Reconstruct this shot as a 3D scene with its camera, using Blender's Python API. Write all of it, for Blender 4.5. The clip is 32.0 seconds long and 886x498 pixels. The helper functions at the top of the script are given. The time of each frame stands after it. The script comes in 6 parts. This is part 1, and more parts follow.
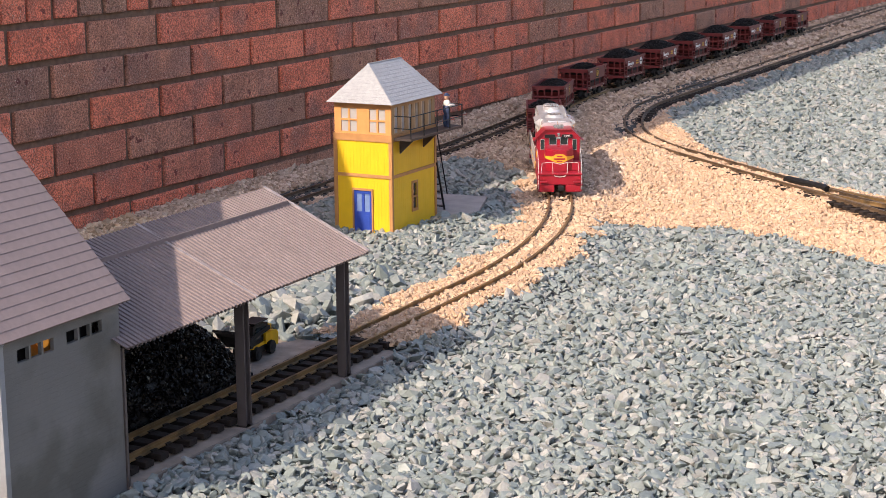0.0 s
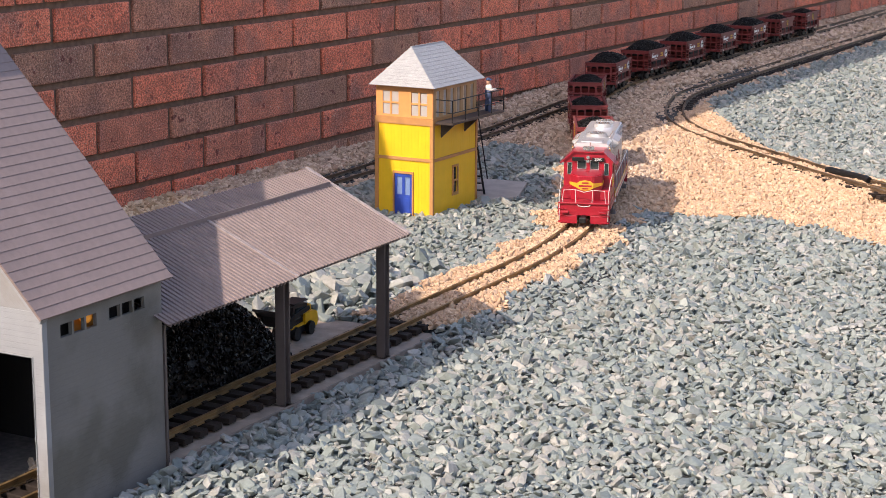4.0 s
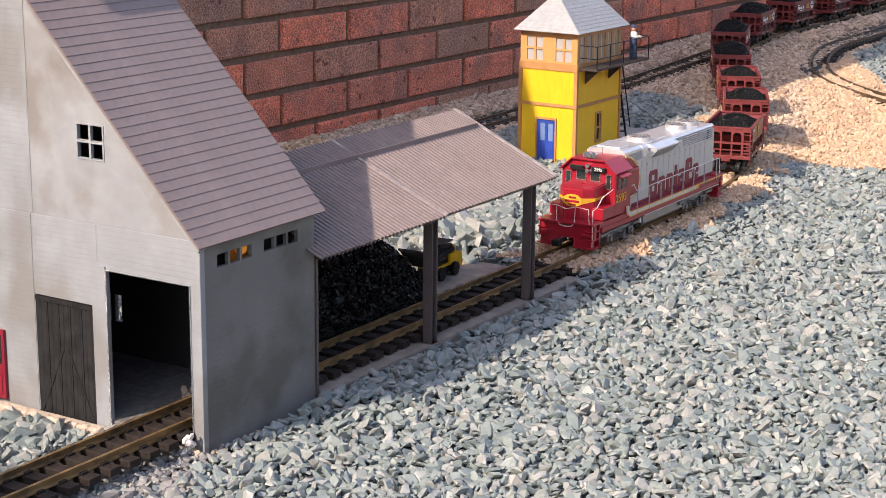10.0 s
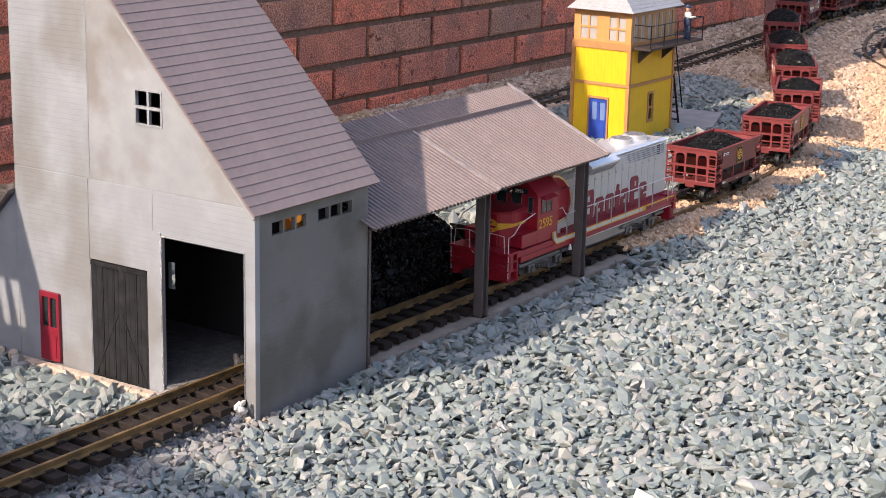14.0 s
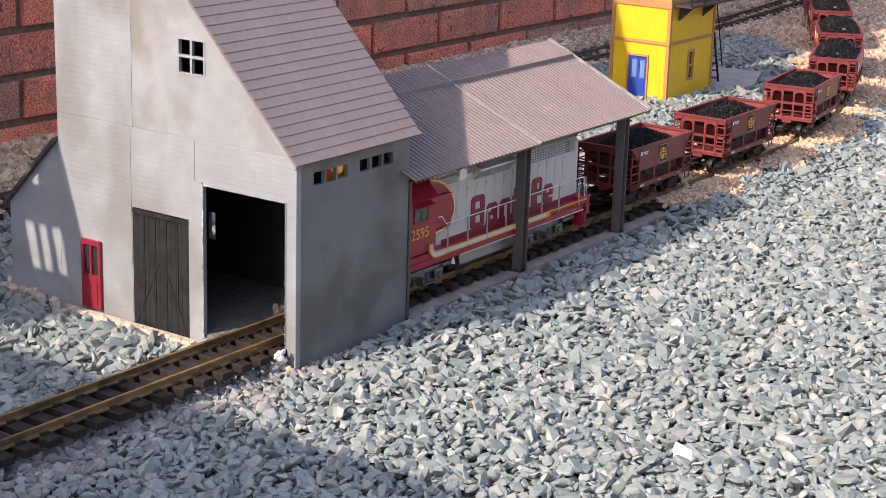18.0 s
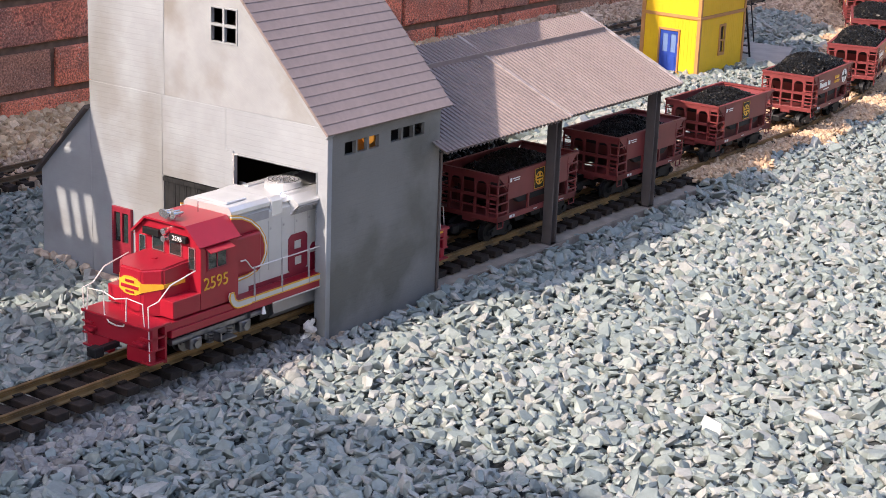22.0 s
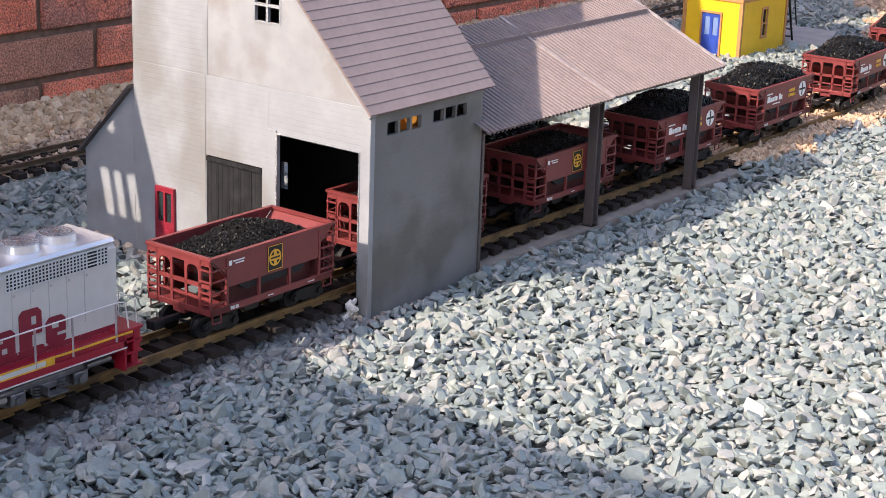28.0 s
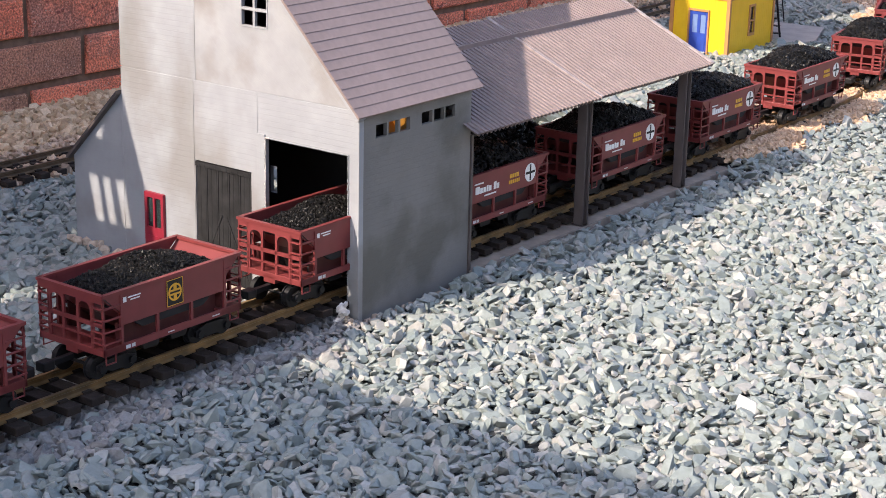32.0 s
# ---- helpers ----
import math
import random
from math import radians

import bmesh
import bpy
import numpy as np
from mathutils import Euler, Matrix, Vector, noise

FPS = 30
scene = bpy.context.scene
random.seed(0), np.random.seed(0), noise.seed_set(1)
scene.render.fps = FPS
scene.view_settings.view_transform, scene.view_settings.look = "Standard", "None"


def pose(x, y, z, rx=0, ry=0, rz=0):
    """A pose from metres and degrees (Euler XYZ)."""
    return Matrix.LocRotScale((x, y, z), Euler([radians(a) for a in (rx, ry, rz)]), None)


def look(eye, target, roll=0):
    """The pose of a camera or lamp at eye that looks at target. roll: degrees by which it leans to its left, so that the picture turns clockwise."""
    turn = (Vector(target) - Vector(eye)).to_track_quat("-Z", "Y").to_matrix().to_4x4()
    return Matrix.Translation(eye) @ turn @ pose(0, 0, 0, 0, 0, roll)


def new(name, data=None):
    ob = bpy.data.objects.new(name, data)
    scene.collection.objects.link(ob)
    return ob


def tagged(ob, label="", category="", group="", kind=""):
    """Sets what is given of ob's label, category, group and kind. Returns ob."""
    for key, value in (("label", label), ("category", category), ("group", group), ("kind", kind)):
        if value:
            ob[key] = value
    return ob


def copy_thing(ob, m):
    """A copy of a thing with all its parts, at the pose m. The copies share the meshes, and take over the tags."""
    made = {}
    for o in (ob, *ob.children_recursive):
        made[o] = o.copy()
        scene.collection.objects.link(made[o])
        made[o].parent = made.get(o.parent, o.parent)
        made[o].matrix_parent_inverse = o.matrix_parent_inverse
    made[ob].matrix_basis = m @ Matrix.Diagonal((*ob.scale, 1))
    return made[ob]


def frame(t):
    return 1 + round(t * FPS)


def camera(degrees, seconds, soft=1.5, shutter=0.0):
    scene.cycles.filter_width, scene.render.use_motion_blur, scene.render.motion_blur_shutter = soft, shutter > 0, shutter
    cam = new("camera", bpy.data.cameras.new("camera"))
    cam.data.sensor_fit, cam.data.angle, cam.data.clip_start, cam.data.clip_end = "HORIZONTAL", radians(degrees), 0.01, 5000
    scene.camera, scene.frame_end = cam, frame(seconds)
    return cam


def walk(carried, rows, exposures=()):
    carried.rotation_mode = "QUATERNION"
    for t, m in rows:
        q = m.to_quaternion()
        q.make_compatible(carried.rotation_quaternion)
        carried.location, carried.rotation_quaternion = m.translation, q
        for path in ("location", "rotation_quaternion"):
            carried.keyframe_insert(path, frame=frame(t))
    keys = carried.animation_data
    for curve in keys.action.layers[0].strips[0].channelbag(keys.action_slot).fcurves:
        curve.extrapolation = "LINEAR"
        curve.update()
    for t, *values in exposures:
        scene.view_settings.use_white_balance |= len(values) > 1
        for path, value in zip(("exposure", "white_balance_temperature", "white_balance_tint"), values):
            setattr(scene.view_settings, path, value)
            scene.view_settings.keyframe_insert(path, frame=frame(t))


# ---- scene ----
cam = camera(28.715, 32.0, soft=0.6)


def eye_pose(x, y, z, yaw, pitch, roll):
    m = Matrix.Rotation(radians(yaw), 4, "Z") @ Matrix.Rotation(radians(90 + pitch), 4, "X") @ Matrix.Rotation(radians(roll), 4, "Z")
    return Matrix.Translation((x, y, z)) @ m


PATH = [
    (0.0, -1.3103, -1.2252, 0.6519, -63.180, -11.959, -0.473),
    (0.5, -1.3113, -1.2249, 0.6520, -63.082, -12.081, -0.421),
    (1.0, -1.3123, -1.2246, 0.6520, -62.991, -12.115, -0.292),
    (1.5, -1.3130, -1.2237, 0.6514, -62.891, -12.033, -0.100),
    (2.0, -1.3137, -1.2229, 0.6508, -62.786, -11.995, 0.015),
    (2.5, -1.3145, -1.2220, 0.6502, -62.610, -12.029, 0.046),
    (4.5, -1.3173, -1.2186, 0.6477, -61.751, -12.585, 0.570),
    (5.0, -1.3211, -1.2167, 0.6456, -61.473, -12.725, 0.825),
    (5.5, -1.3248, -1.2148, 0.6435, -60.960, -12.791, 0.832),
    (6.0, -1.3286, -1.2128, 0.6414, -60.191, -12.793, 0.780),
    (6.5, -1.3302, -1.2122, 0.6407, -59.680, -13.018, 0.779),
    (7.0, -1.3319, -1.2115, 0.6401, -59.471, -13.160, 0.891),
    (7.5, -1.3336, -1.2109, 0.6394, -59.358, -13.186, 1.079),
    (8.0, -1.3353, -1.2102, 0.6388, -59.219, -13.200, 1.248),
    (8.5, -1.3352, -1.2081, 0.6367, -59.012, -13.433, 1.142),
    (9.0, -1.3350, -1.2059, 0.6345, -58.842, -13.704, 0.976),
    (9.5, -1.3349, -1.2037, 0.6324, -58.422, -13.803, 0.758),
    (10.0, -1.3381, -1.2022, 0.6305, -57.674, -13.913, 0.508),
    (10.5, -1.3412, -1.2008, 0.6287, -57.116, -14.090, 0.643),
    (11.0, -1.3444, -1.1993, 0.6268, -56.958, -14.201, 0.874),
    (11.5, -1.3452, -1.1988, 0.6264, -56.845, -14.316, 0.890),
    (12.0, -1.3461, -1.1984, 0.6261, -56.728, -14.405, 0.943),
    (12.5, -1.3469, -1.1979, 0.6257, -56.602, -14.442, 1.130),
    (13.0, -1.3477, -1.1975, 0.6253, -56.450, -14.487, 1.311),
    (13.5, -1.3485, -1.1970, 0.6234, -56.321, -14.479, 1.339),
    (14.0, -1.3492, -1.1965, 0.6215, -56.202, -14.538, 1.313),
    (14.5, -1.3500, -1.1961, 0.6195, -56.044, -14.693, 1.357),
    (16.5, -1.3545, -1.1929, 0.6151, -55.247, -15.477, 1.742),
    (17.0, -1.3556, -1.1921, 0.6140, -55.251, -15.603, 1.668),
    (17.5, -1.3560, -1.1912, 0.6129, -55.223, -15.724, 1.658),
    (18.0, -1.3564, -1.1904, 0.6118, -55.136, -15.856, 1.750),
    (18.5, -1.3568, -1.1895, 0.6107, -54.728, -16.338, 1.547),
    (19.0, -1.3572, -1.1887, 0.6096, -54.471, -16.550, 1.532),
    (19.5, -1.3575, -1.1885, 0.6093, -54.411, -16.670, 1.591),
    (20.0, -1.3578, -1.1883, 0.6090, -54.359, -16.707, 1.652),
    (20.5, -1.3581, -1.1882, 0.6087, -54.351, -16.656, 1.816),
    (21.0, -1.3584, -1.1880, 0.6083, -54.319, -16.635, 1.957),
    (21.5, -1.3591, -1.1877, 0.6079, -54.304, -16.714, 2.109),
    (22.0, -1.3597, -1.1874, 0.6075, -54.270, -16.713, 2.134),
    (22.5, -1.3604, -1.1872, 0.6070, -54.227, -16.801, 2.078),
    (23.0, -1.3610, -1.1869, 0.6066, -54.044, -16.885, 2.022),
    (23.5, -1.3631, -1.1863, 0.6060, -53.483, -16.879, 2.103),
    (24.0, -1.3653, -1.1858, 0.6054, -52.699, -16.938, 2.157),
    (24.5, -1.3674, -1.1853, 0.6048, -52.793, -16.901, 2.340),
    (25.0, -1.3669, -1.1851, 0.6045, -52.840, -17.035, 2.247),
    (25.5, -1.3664, -1.1850, 0.6042, -52.868, -17.150, 2.175),
    (27.5, -1.3645, -1.1845, 0.6030, -53.042, -17.131, 2.212),
    (28.0, -1.3641, -1.1844, 0.6027, -53.003, -17.251, 2.066),
    (28.5, -1.3641, -1.1849, 0.6033, -53.024, -17.326, 1.867),
    (29.0, -1.3642, -1.1853, 0.6039, -53.078, -17.289, 1.852),
    (29.5, -1.3643, -1.1858, 0.6045, -53.143, -17.112, 1.927),
    (30.0, -1.3643, -1.1863, 0.6051, -53.276, -17.004, 1.865),
    (30.5, -1.3639, -1.1861, 0.6045, -53.314, -17.076, 1.665),
    (31.0, -1.3635, -1.1860, 0.6038, -53.275, -17.260, 1.485),
    (31.5, -1.3631, -1.1858, 0.6032, -53.248, -17.273, 1.345),
    (32.0, -1.3627, -1.1857, 0.6026, -53.275, -17.188, 1.314),
]
walk(cam, [(r[0], eye_pose(*r[1:])) for r in PATH], [(0.0, 1.20, 7100, 19), (6.0, 1.22, 7050, 19), (13.0, 1.33, 6950, 18), (19.0, 1.41, 6850, 18), (25.0, 1.57, 6850, 18), (32.0, 1.62, 6900, 18)])

# ---- light ----
SUN_WAY = Vector((0.207, -0.062, -0.165)).normalized()
world = bpy.data.worlds.new("sky")
scene.world = world
world.use_nodes = True
wn = world.node_tree.nodes
sky = wn.new("ShaderNodeTexSky")
sky.sky_type = "NISHITA"
sky.sun_disc = False
sky.dust_density = 1.6
sky.ozone_density = 0.8
sky.sun_elevation = math.asin(-SUN_WAY.z)
sky.sun_rotation = math.atan2(-SUN_WAY.x, -SUN_WAY.y)
wn["Background"].inputs["Strength"].default_value = 0.15
world.node_tree.links.new(sky.outputs[0], wn["Background"].inputs["Color"])
sun_data = bpy.data.lights.new("sun", "SUN")
sun_data.energy = 2.45
sun_data.angle = radians(0.4)
sun_data.color = (1.0, 0.915, 0.78)
sun = new("sun", sun_data)
sun.matrix_world = look((0, 0, 3), Vector((0, 0, 3)) + SUN_WAY)


# ---- materials ----
def mat(name, color, rough=0.6, metal=0.0, vary=0.12, scale=60.0, bump=0.0, bump_scale=300.0, spec=0.5, stain=None, random=0.0, coat=0.0, grain=None, relief=0.002):
    m = bpy.data.materials.new(name)
    m.use_nodes = True
    nt = m.node_tree
    b = nt.nodes["Principled BSDF"]
    b.inputs["Roughness"].default_value = rough
    b.inputs["Metallic"].default_value = metal
    b.inputs["Specular IOR Level"].default_value = spec
    b.inputs["Coat Weight"].default_value = coat
    tc = nt.nodes.new("ShaderNodeTexCoord")
    n1 = nt.nodes.new("ShaderNodeTexNoise")
    n1.inputs["Scale"].default_value = scale
    n1.inputs["Detail"].default_value = 6
    nt.links.new(tc.outputs["Object"], n1.inputs["Vector"])
    ramp = nt.nodes.new("ShaderNodeMapRange")
    ramp.inputs["From Min"].default_value, ramp.inputs["From Max"].default_value = 0.3, 0.7
    ramp.inputs["To Min"].default_value, ramp.inputs["To Max"].default_value = 1 - vary, 1 + vary
    nt.links.new(n1.outputs["Fac"], ramp.inputs["Value"])
    mul = nt.nodes.new("ShaderNodeVectorMath")
    mul.operation = "SCALE"
    mul.inputs[0].default_value = color
    nt.links.new(ramp.outputs[0], mul.inputs["Scale"])
    out = mul.outputs[0]
    if random:
        info = nt.nodes.new("ShaderNodeObjectInfo")
        rr = nt.nodes.new("ShaderNodeMapRange")
        rr.inputs["To Min"].default_value, rr.inputs["To Max"].default_value = 1 - random, 1 + random
        nt.links.new(info.outputs["Random"], rr.inputs["Value"])
        m2 = nt.nodes.new("ShaderNodeVectorMath")
        m2.operation = "SCALE"
        nt.links.new(out, m2.inputs[0])
        nt.links.new(rr.outputs[0], m2.inputs["Scale"])
        out = m2.outputs[0]
    if grain:
        ng = nt.nodes.new("ShaderNodeTexNoise")
        ng.inputs["Scale"].default_value = grain[0]
        ng.inputs["Detail"].default_value = 3
        nt.links.new(tc.outputs["Object"], ng.inputs["Vector"])
        rg = nt.nodes.new("ShaderNodeMapRange")
        rg.inputs["From Min"].default_value, rg.inputs["From Max"].default_value = 0.32, 0.68
        rg.inputs["To Min"].default_value, rg.inputs["To Max"].default_value = 1 - grain[1], 1 + grain[1]
        nt.links.new(ng.outputs["Fac"], rg.inputs["Value"])
        mg = nt.nodes.new("ShaderNodeVectorMath")
        mg.operation = "SCALE"
        nt.links.new(out, mg.inputs[0])
        nt.links.new(rg.outputs[0], mg.inputs["Scale"])
        out = mg.outputs[0]
    if stain:
        n2 = nt.nodes.new("ShaderNodeTexNoise")
        n2.inputs["Scale"].default_value = stain[1]
        n2.inputs["Detail"].default_value = 5
        nt.links.new(tc.outputs["Object"], n2.inputs["Vector"])
        r2 = nt.nodes.new("ShaderNodeMapRange")
        r2.inputs["From Min"].default_value, r2.inputs["From Max"].default_value = stain[2], stain[2] + 0.14
        r2.inputs["To Max"].default_value = stain[3]
        nt.links.new(n2.outputs["Fac"], r2.inputs["Value"])
        mix = nt.nodes.new("ShaderNodeMix")
        mix.data_type = "RGBA"
        mix.inputs["B"].default_value = (*stain[0], 1)
        nt.links.new(out, mix.inputs["A"])
        nt.links.new(r2.outputs[0], mix.inputs["Factor"])
        out = mix.outputs["Result"]
    nt.links.new(out, b.inputs["Base Color"])
    if bump:
        n3 = nt.nodes.new("ShaderNodeTexNoise")
        n3.inputs["Scale"].default_value = bump_scale
        n3.inputs["Detail"].default_value = 4
        nt.links.new(tc.outputs["Object"], n3.inputs["Vector"])
        bp = nt.nodes.new("ShaderNodeBump")
        bp.inputs["Strength"].default_value = bump
        bp.inputs["Distance"].default_value = relief
        nt.links.new(n3.outputs["Fac"], bp.inputs["Height"])
        nt.links.new(bp.outputs[0], b.inputs["Normal"])
    return m


def stone_mat(name, *cols, rough=0.75, scale=220.0, mottle=0.2, relief=0.35, spec=0.5):
    """Loose stone: each piece takes its own shade along a row of colours."""
    m = bpy.data.materials.new(name)
    m.use_nodes = True
    nt = m.node_tree
    b = nt.nodes["Principled BSDF"]
    b.inputs["Roughness"].default_value = rough
    b.inputs["Specular IOR Level"].default_value = spec
    geo = nt.nodes.new("ShaderNodeNewGeometry")
    ramp = nt.nodes.new("ShaderNodeValToRGB")
    e = ramp.color_ramp.elements
    e[0].position, e[0].color = 0.0, (*cols[0], 1)
    e[1].position, e[1].color = 1.0, (*cols[-1], 1)
    for i, c in enumerate(cols[1:-1]):
        e.new((i + 1) / (len(cols) - 1)).color = (*c, 1)
    nt.links.new(geo.outputs["Random Per Island"], ramp.inputs["Fac"])
    tc = nt.nodes.new("ShaderNodeTexCoord")
    n1 = nt.nodes.new("ShaderNodeTexNoise")
    n1.inputs["Scale"].default_value = scale
    n1.inputs["Detail"].default_value = 6
    nt.links.new(tc.outputs["Object"], n1.inputs["Vector"])
    mr = nt.nodes.new("ShaderNodeMapRange")
    mr.inputs["From Min"].default_value, mr.inputs["From Max"].default_value = 0.3, 0.7
    mr.inputs["To Min"].default_value, mr.inputs["To Max"].default_value = 1 - mottle, 1 + mottle
    nt.links.new(n1.outputs["Fac"], mr.inputs["Value"])
    mul = nt.nodes.new("ShaderNodeVectorMath")
    mul.operation = "SCALE"
    nt.links.new(ramp.outputs[0], mul.inputs[0])
    nt.links.new(mr.outputs[0], mul.inputs["Scale"])
    nt.links.new(mul.outputs[0], b.inputs["Base Color"])
    bp = nt.nodes.new("ShaderNodeBump")
    bp.inputs["Strength"].default_value = relief
    bp.inputs["Distance"].default_value = 0.002
    nt.links.new(n1.outputs["Fac"], bp.inputs["Height"])
    nt.links.new(bp.outputs[0], b.inputs["Normal"])
    return m


SLATE = stone_mat("slate chips", (0.140, 0.170, 0.168), (0.184, 0.220, 0.213), (0.217, 0.250, 0.238), (0.197, 0.238, 0.226), (0.242, 0.270, 0.253), (0.270, 0.272, 0.252), (0.340, 0.352, 0.334), rough=0.5, scale=190, mottle=0.13, relief=0.25)
BALLAST = stone_mat("purple-grey ballast", (0.14, 0.138, 0.136), (0.20, 0.192, 0.186), (0.235, 0.232, 0.226), (0.315, 0.285, 0.260), rough=0.7, scale=260)
SAND = stone_mat("golden gravel", (0.42, 0.272, 0.172), (0.50, 0.335, 0.215), (0.52, 0.362, 0.240), (0.60, 0.435, 0.300), scale=500, mottle=0.16)
SHINGLE_STONE = stone_mat("tan shingle", (0.36, 0.240, 0.140), (0.49, 0.342, 0.207), (0.56, 0.408, 0.262), (0.66, 0.505, 0.345), scale=300, mottle=0.15)
DUN = stone_mat("dun gravel", (0.29, 0.198, 0.138), (0.43, 0.305, 0.213), (0.51, 0.375, 0.272), (0.64, 0.490, 0.370), scale=500, mottle=0.16)
COAL = stone_mat("coal", (0.0035, 0.0035, 0.0035), (0.006, 0.006, 0.006), (0.012, 0.011, 0.010), rough=0.34, spec=0.17)
EARTH = mat("grey bedding", (0.16, 0.15, 0.14), 0.95, vary=0.3, scale=120, bump=0.6, bump_scale=500)
# bedding colour darkened to paint in the shade of gaps between stones
SHADED_BED = mat("slate bedding", (0.042, 0.046, 0.046), 0.95, vary=0.4, scale=140, bump=0.8, bump_scale=300)
MORTAR = mat("mortar", (0.20, 0.125, 0.085), 0.95, vary=0.25, scale=90, bump=0.5, bump_scale=700)
BARN_GREY = mat("grey barn paint", (0.302, 0.318, 0.340), 0.55, vary=0.09, scale=9, grain=(45, 0.05), stain=((0.150, 0.132, 0.108), 8, 0.47, 0.50), bump=0.12, bump_scale=900)
BARN_DIAG = mat("scuffed grey gable paint", (0.306, 0.316, 0.330), 0.55, vary=0.12, scale=10, grain=(45, 0.06), stain=((0.160, 0.130, 0.098), 9, 0.46, 0.58), bump=0.12, bump_scale=900)
# soot smudges over a base darkened to paint in the side wall's shade
BARN_SHADE_SOOT = mat("grey barn paint with soot, darkened for shade", (0.168, 0.168, 0.165), 0.55, vary=0.12, scale=9, stain=((0.085, 0.085, 0.075), 11, 0.48, 0.75), bump=0.12, bump_scale=900)
ROOF_EDGE = mat("worn pale roof edge", (0.34, 0.285, 0.27), 0.55, vary=0.3, scale=90)
ROOF_BROWN = mat("brown roof sheet", (0.225, 0.172, 0.162), 0.6, vary=0.08, scale=25, bump=0.05, grain=(140, 0.05))
BLACK_WOOD = mat("black stained boards", (0.022, 0.022, 0.023), 0.75, spec=0.15, vary=0.35, scale=60, bump=0.3, bump_scale=250)
RED_DOOR = mat("red door paint", (0.24, 0.015, 0.03), 0.45)
MATT_BLACK = mat("matt near-black", (0.02, 0.02, 0.022), 0.8)
POST = mat("dark brown post", (0.085, 0.07, 0.068), 0.55, vary=0.1)
YELLOW = mat("yellow boards", (0.74, 0.48, 0.015), 0.5, vary=0.05, scale=40)
TRIM = mat("ochre trim", (0.45, 0.22, 0.08), 0.55, vary=0.08)
BLUE_PANE = mat("bluish pane", (0.16, 0.24, 0.44), 0.2)
BLUE = mat("blue door paint", (0.022, 0.062, 0.34), 0.45)
SHINGLE = mat("grey shingles", (0.33, 0.34, 0.355), 0.7, vary=0.09, scale=120, bump=0.4, bump_scale=350)
PALE = mat("frosted panes", (0.40, 0.38, 0.37), 0.3, vary=0.05)
RAIL = mat("brass rail", (0.29, 0.185, 0.085), 0.45, metal=0.55, vary=0.3, scale=40, stain=((0.07, 0.055, 0.04), 30, 0.5, 0.6))
TIE = mat("brown sleeper", (0.026, 0.019, 0.016), 0.75, vary=0.3, scale=80, bump=0.3, spec=0.25)
DULL_RAIL = mat("tarnished rail", (0.15, 0.10, 0.062), 0.5, metal=0.4, vary=0.3, scale=40, stain=((0.05, 0.038, 0.03), 30, 0.5, 0.6))
CONC = mat("grey concrete strip", (0.33, 0.262, 0.212), 0.9, vary=0.2, scale=50, bump=0.3, stain=((0.2, 0.17, 0.15), 20, 0.55, 0.5))
LOCO_RED = mat("locomotive red", (0.315, 0.011, 0.025), 0.32, vary=0.05, spec=0.5)
LOCO_SILVER = mat("locomotive silver", (0.70, 0.70, 0.71), 0.27, metal=0.55, vary=0.05)
LOCO_WHITE = mat("pale grey side", (0.55, 0.53, 0.495), 0.45, vary=0.04)
PANEL_GREY = mat("grey inset panel", (0.34, 0.33, 0.33), 0.5)
SEAM_GREY = mat("door seam grey", (0.43, 0.41, 0.39), 0.5)
MAROON = mat("maroon lettering", (0.22, 0.012, 0.03), 0.45)
GOLD = mat("yellow stripe", (0.72, 0.37, 0.03), 0.45)
ORE_RED = mat("mineral red car", (0.185, 0.036, 0.036), 0.45, vary=0.10, scale=50, spec=0.4)
# car red darkened to paint in the shade of the hopper recess
ORE_SHADED = mat("mineral red darkened for recess shade", (0.075, 0.018, 0.017), 0.6, vary=0.2, scale=60, spec=0.3)
BLACK = mat("black running gear", (0.011, 0.011, 0.012), 0.5, spec=0.3)
STEEL = mat("bright steel", (0.68, 0.68, 0.69), 0.22, metal=0.9)
GREYMETAL = mat("silver truck casting", (0.22, 0.22, 0.23), 0.38, metal=0.85, vary=0.25, scale=120)
WIRE = mat("white handrail", (0.62, 0.58, 0.56), 0.4)
STANCHION = mat("grey handrail post", (0.30, 0.27, 0.27), 0.4)
TANK = mat("dull silver tank", (0.30, 0.295, 0.30), 0.42, metal=0.75, vary=0.08)
WHITE = mat("white paint", (0.8, 0.8, 0.78), 0.5)
GLASS = mat("dark glass", (0.02, 0.03, 0.03), 0.05, spec=0.8)


# ---- mesh helpers ----
def part(name, bm, material, parent=None, label="", at=None, smooth=False):
    me = bpy.data.meshes.new(name)
    bm.to_mesh(me)
    bm.free()
    for mm in material if isinstance(material, (list, tuple)) else (material,):
        me.materials.append(mm)
    if smooth:
        me.shade_smooth()
    ob = new(name, me)
    if parent is not None:
        ob.parent = parent
    if at is not None:
        ob.matrix_basis = at
    if label:
        ob["label"] = label
    return ob


def box(bm, x0, x1, y0, y1, z0, z1, bevel=0.0, mi=0):
    vs = [bm.verts.new((x, y, z)) for z in (z0, z1) for y in (y0, y1) for x in (x0, x1)]
    fs = [bm.faces.new([vs[i] for i in f]) for f in ((0, 2, 3, 1), (4, 5, 7, 6), (0, 1, 5, 4), (2, 6, 7, 3), (0, 4, 6, 2), (1, 3, 7, 5))]
    for f in fs:
        f.material_index = mi
    if bevel:
        es = list({e for f in fs for e in f.edges})
        bmesh.ops.bevel(bm, geom=es, offset=bevel, segments=2, profile=0.5, affect="EDGES", material=-1)
    return bm


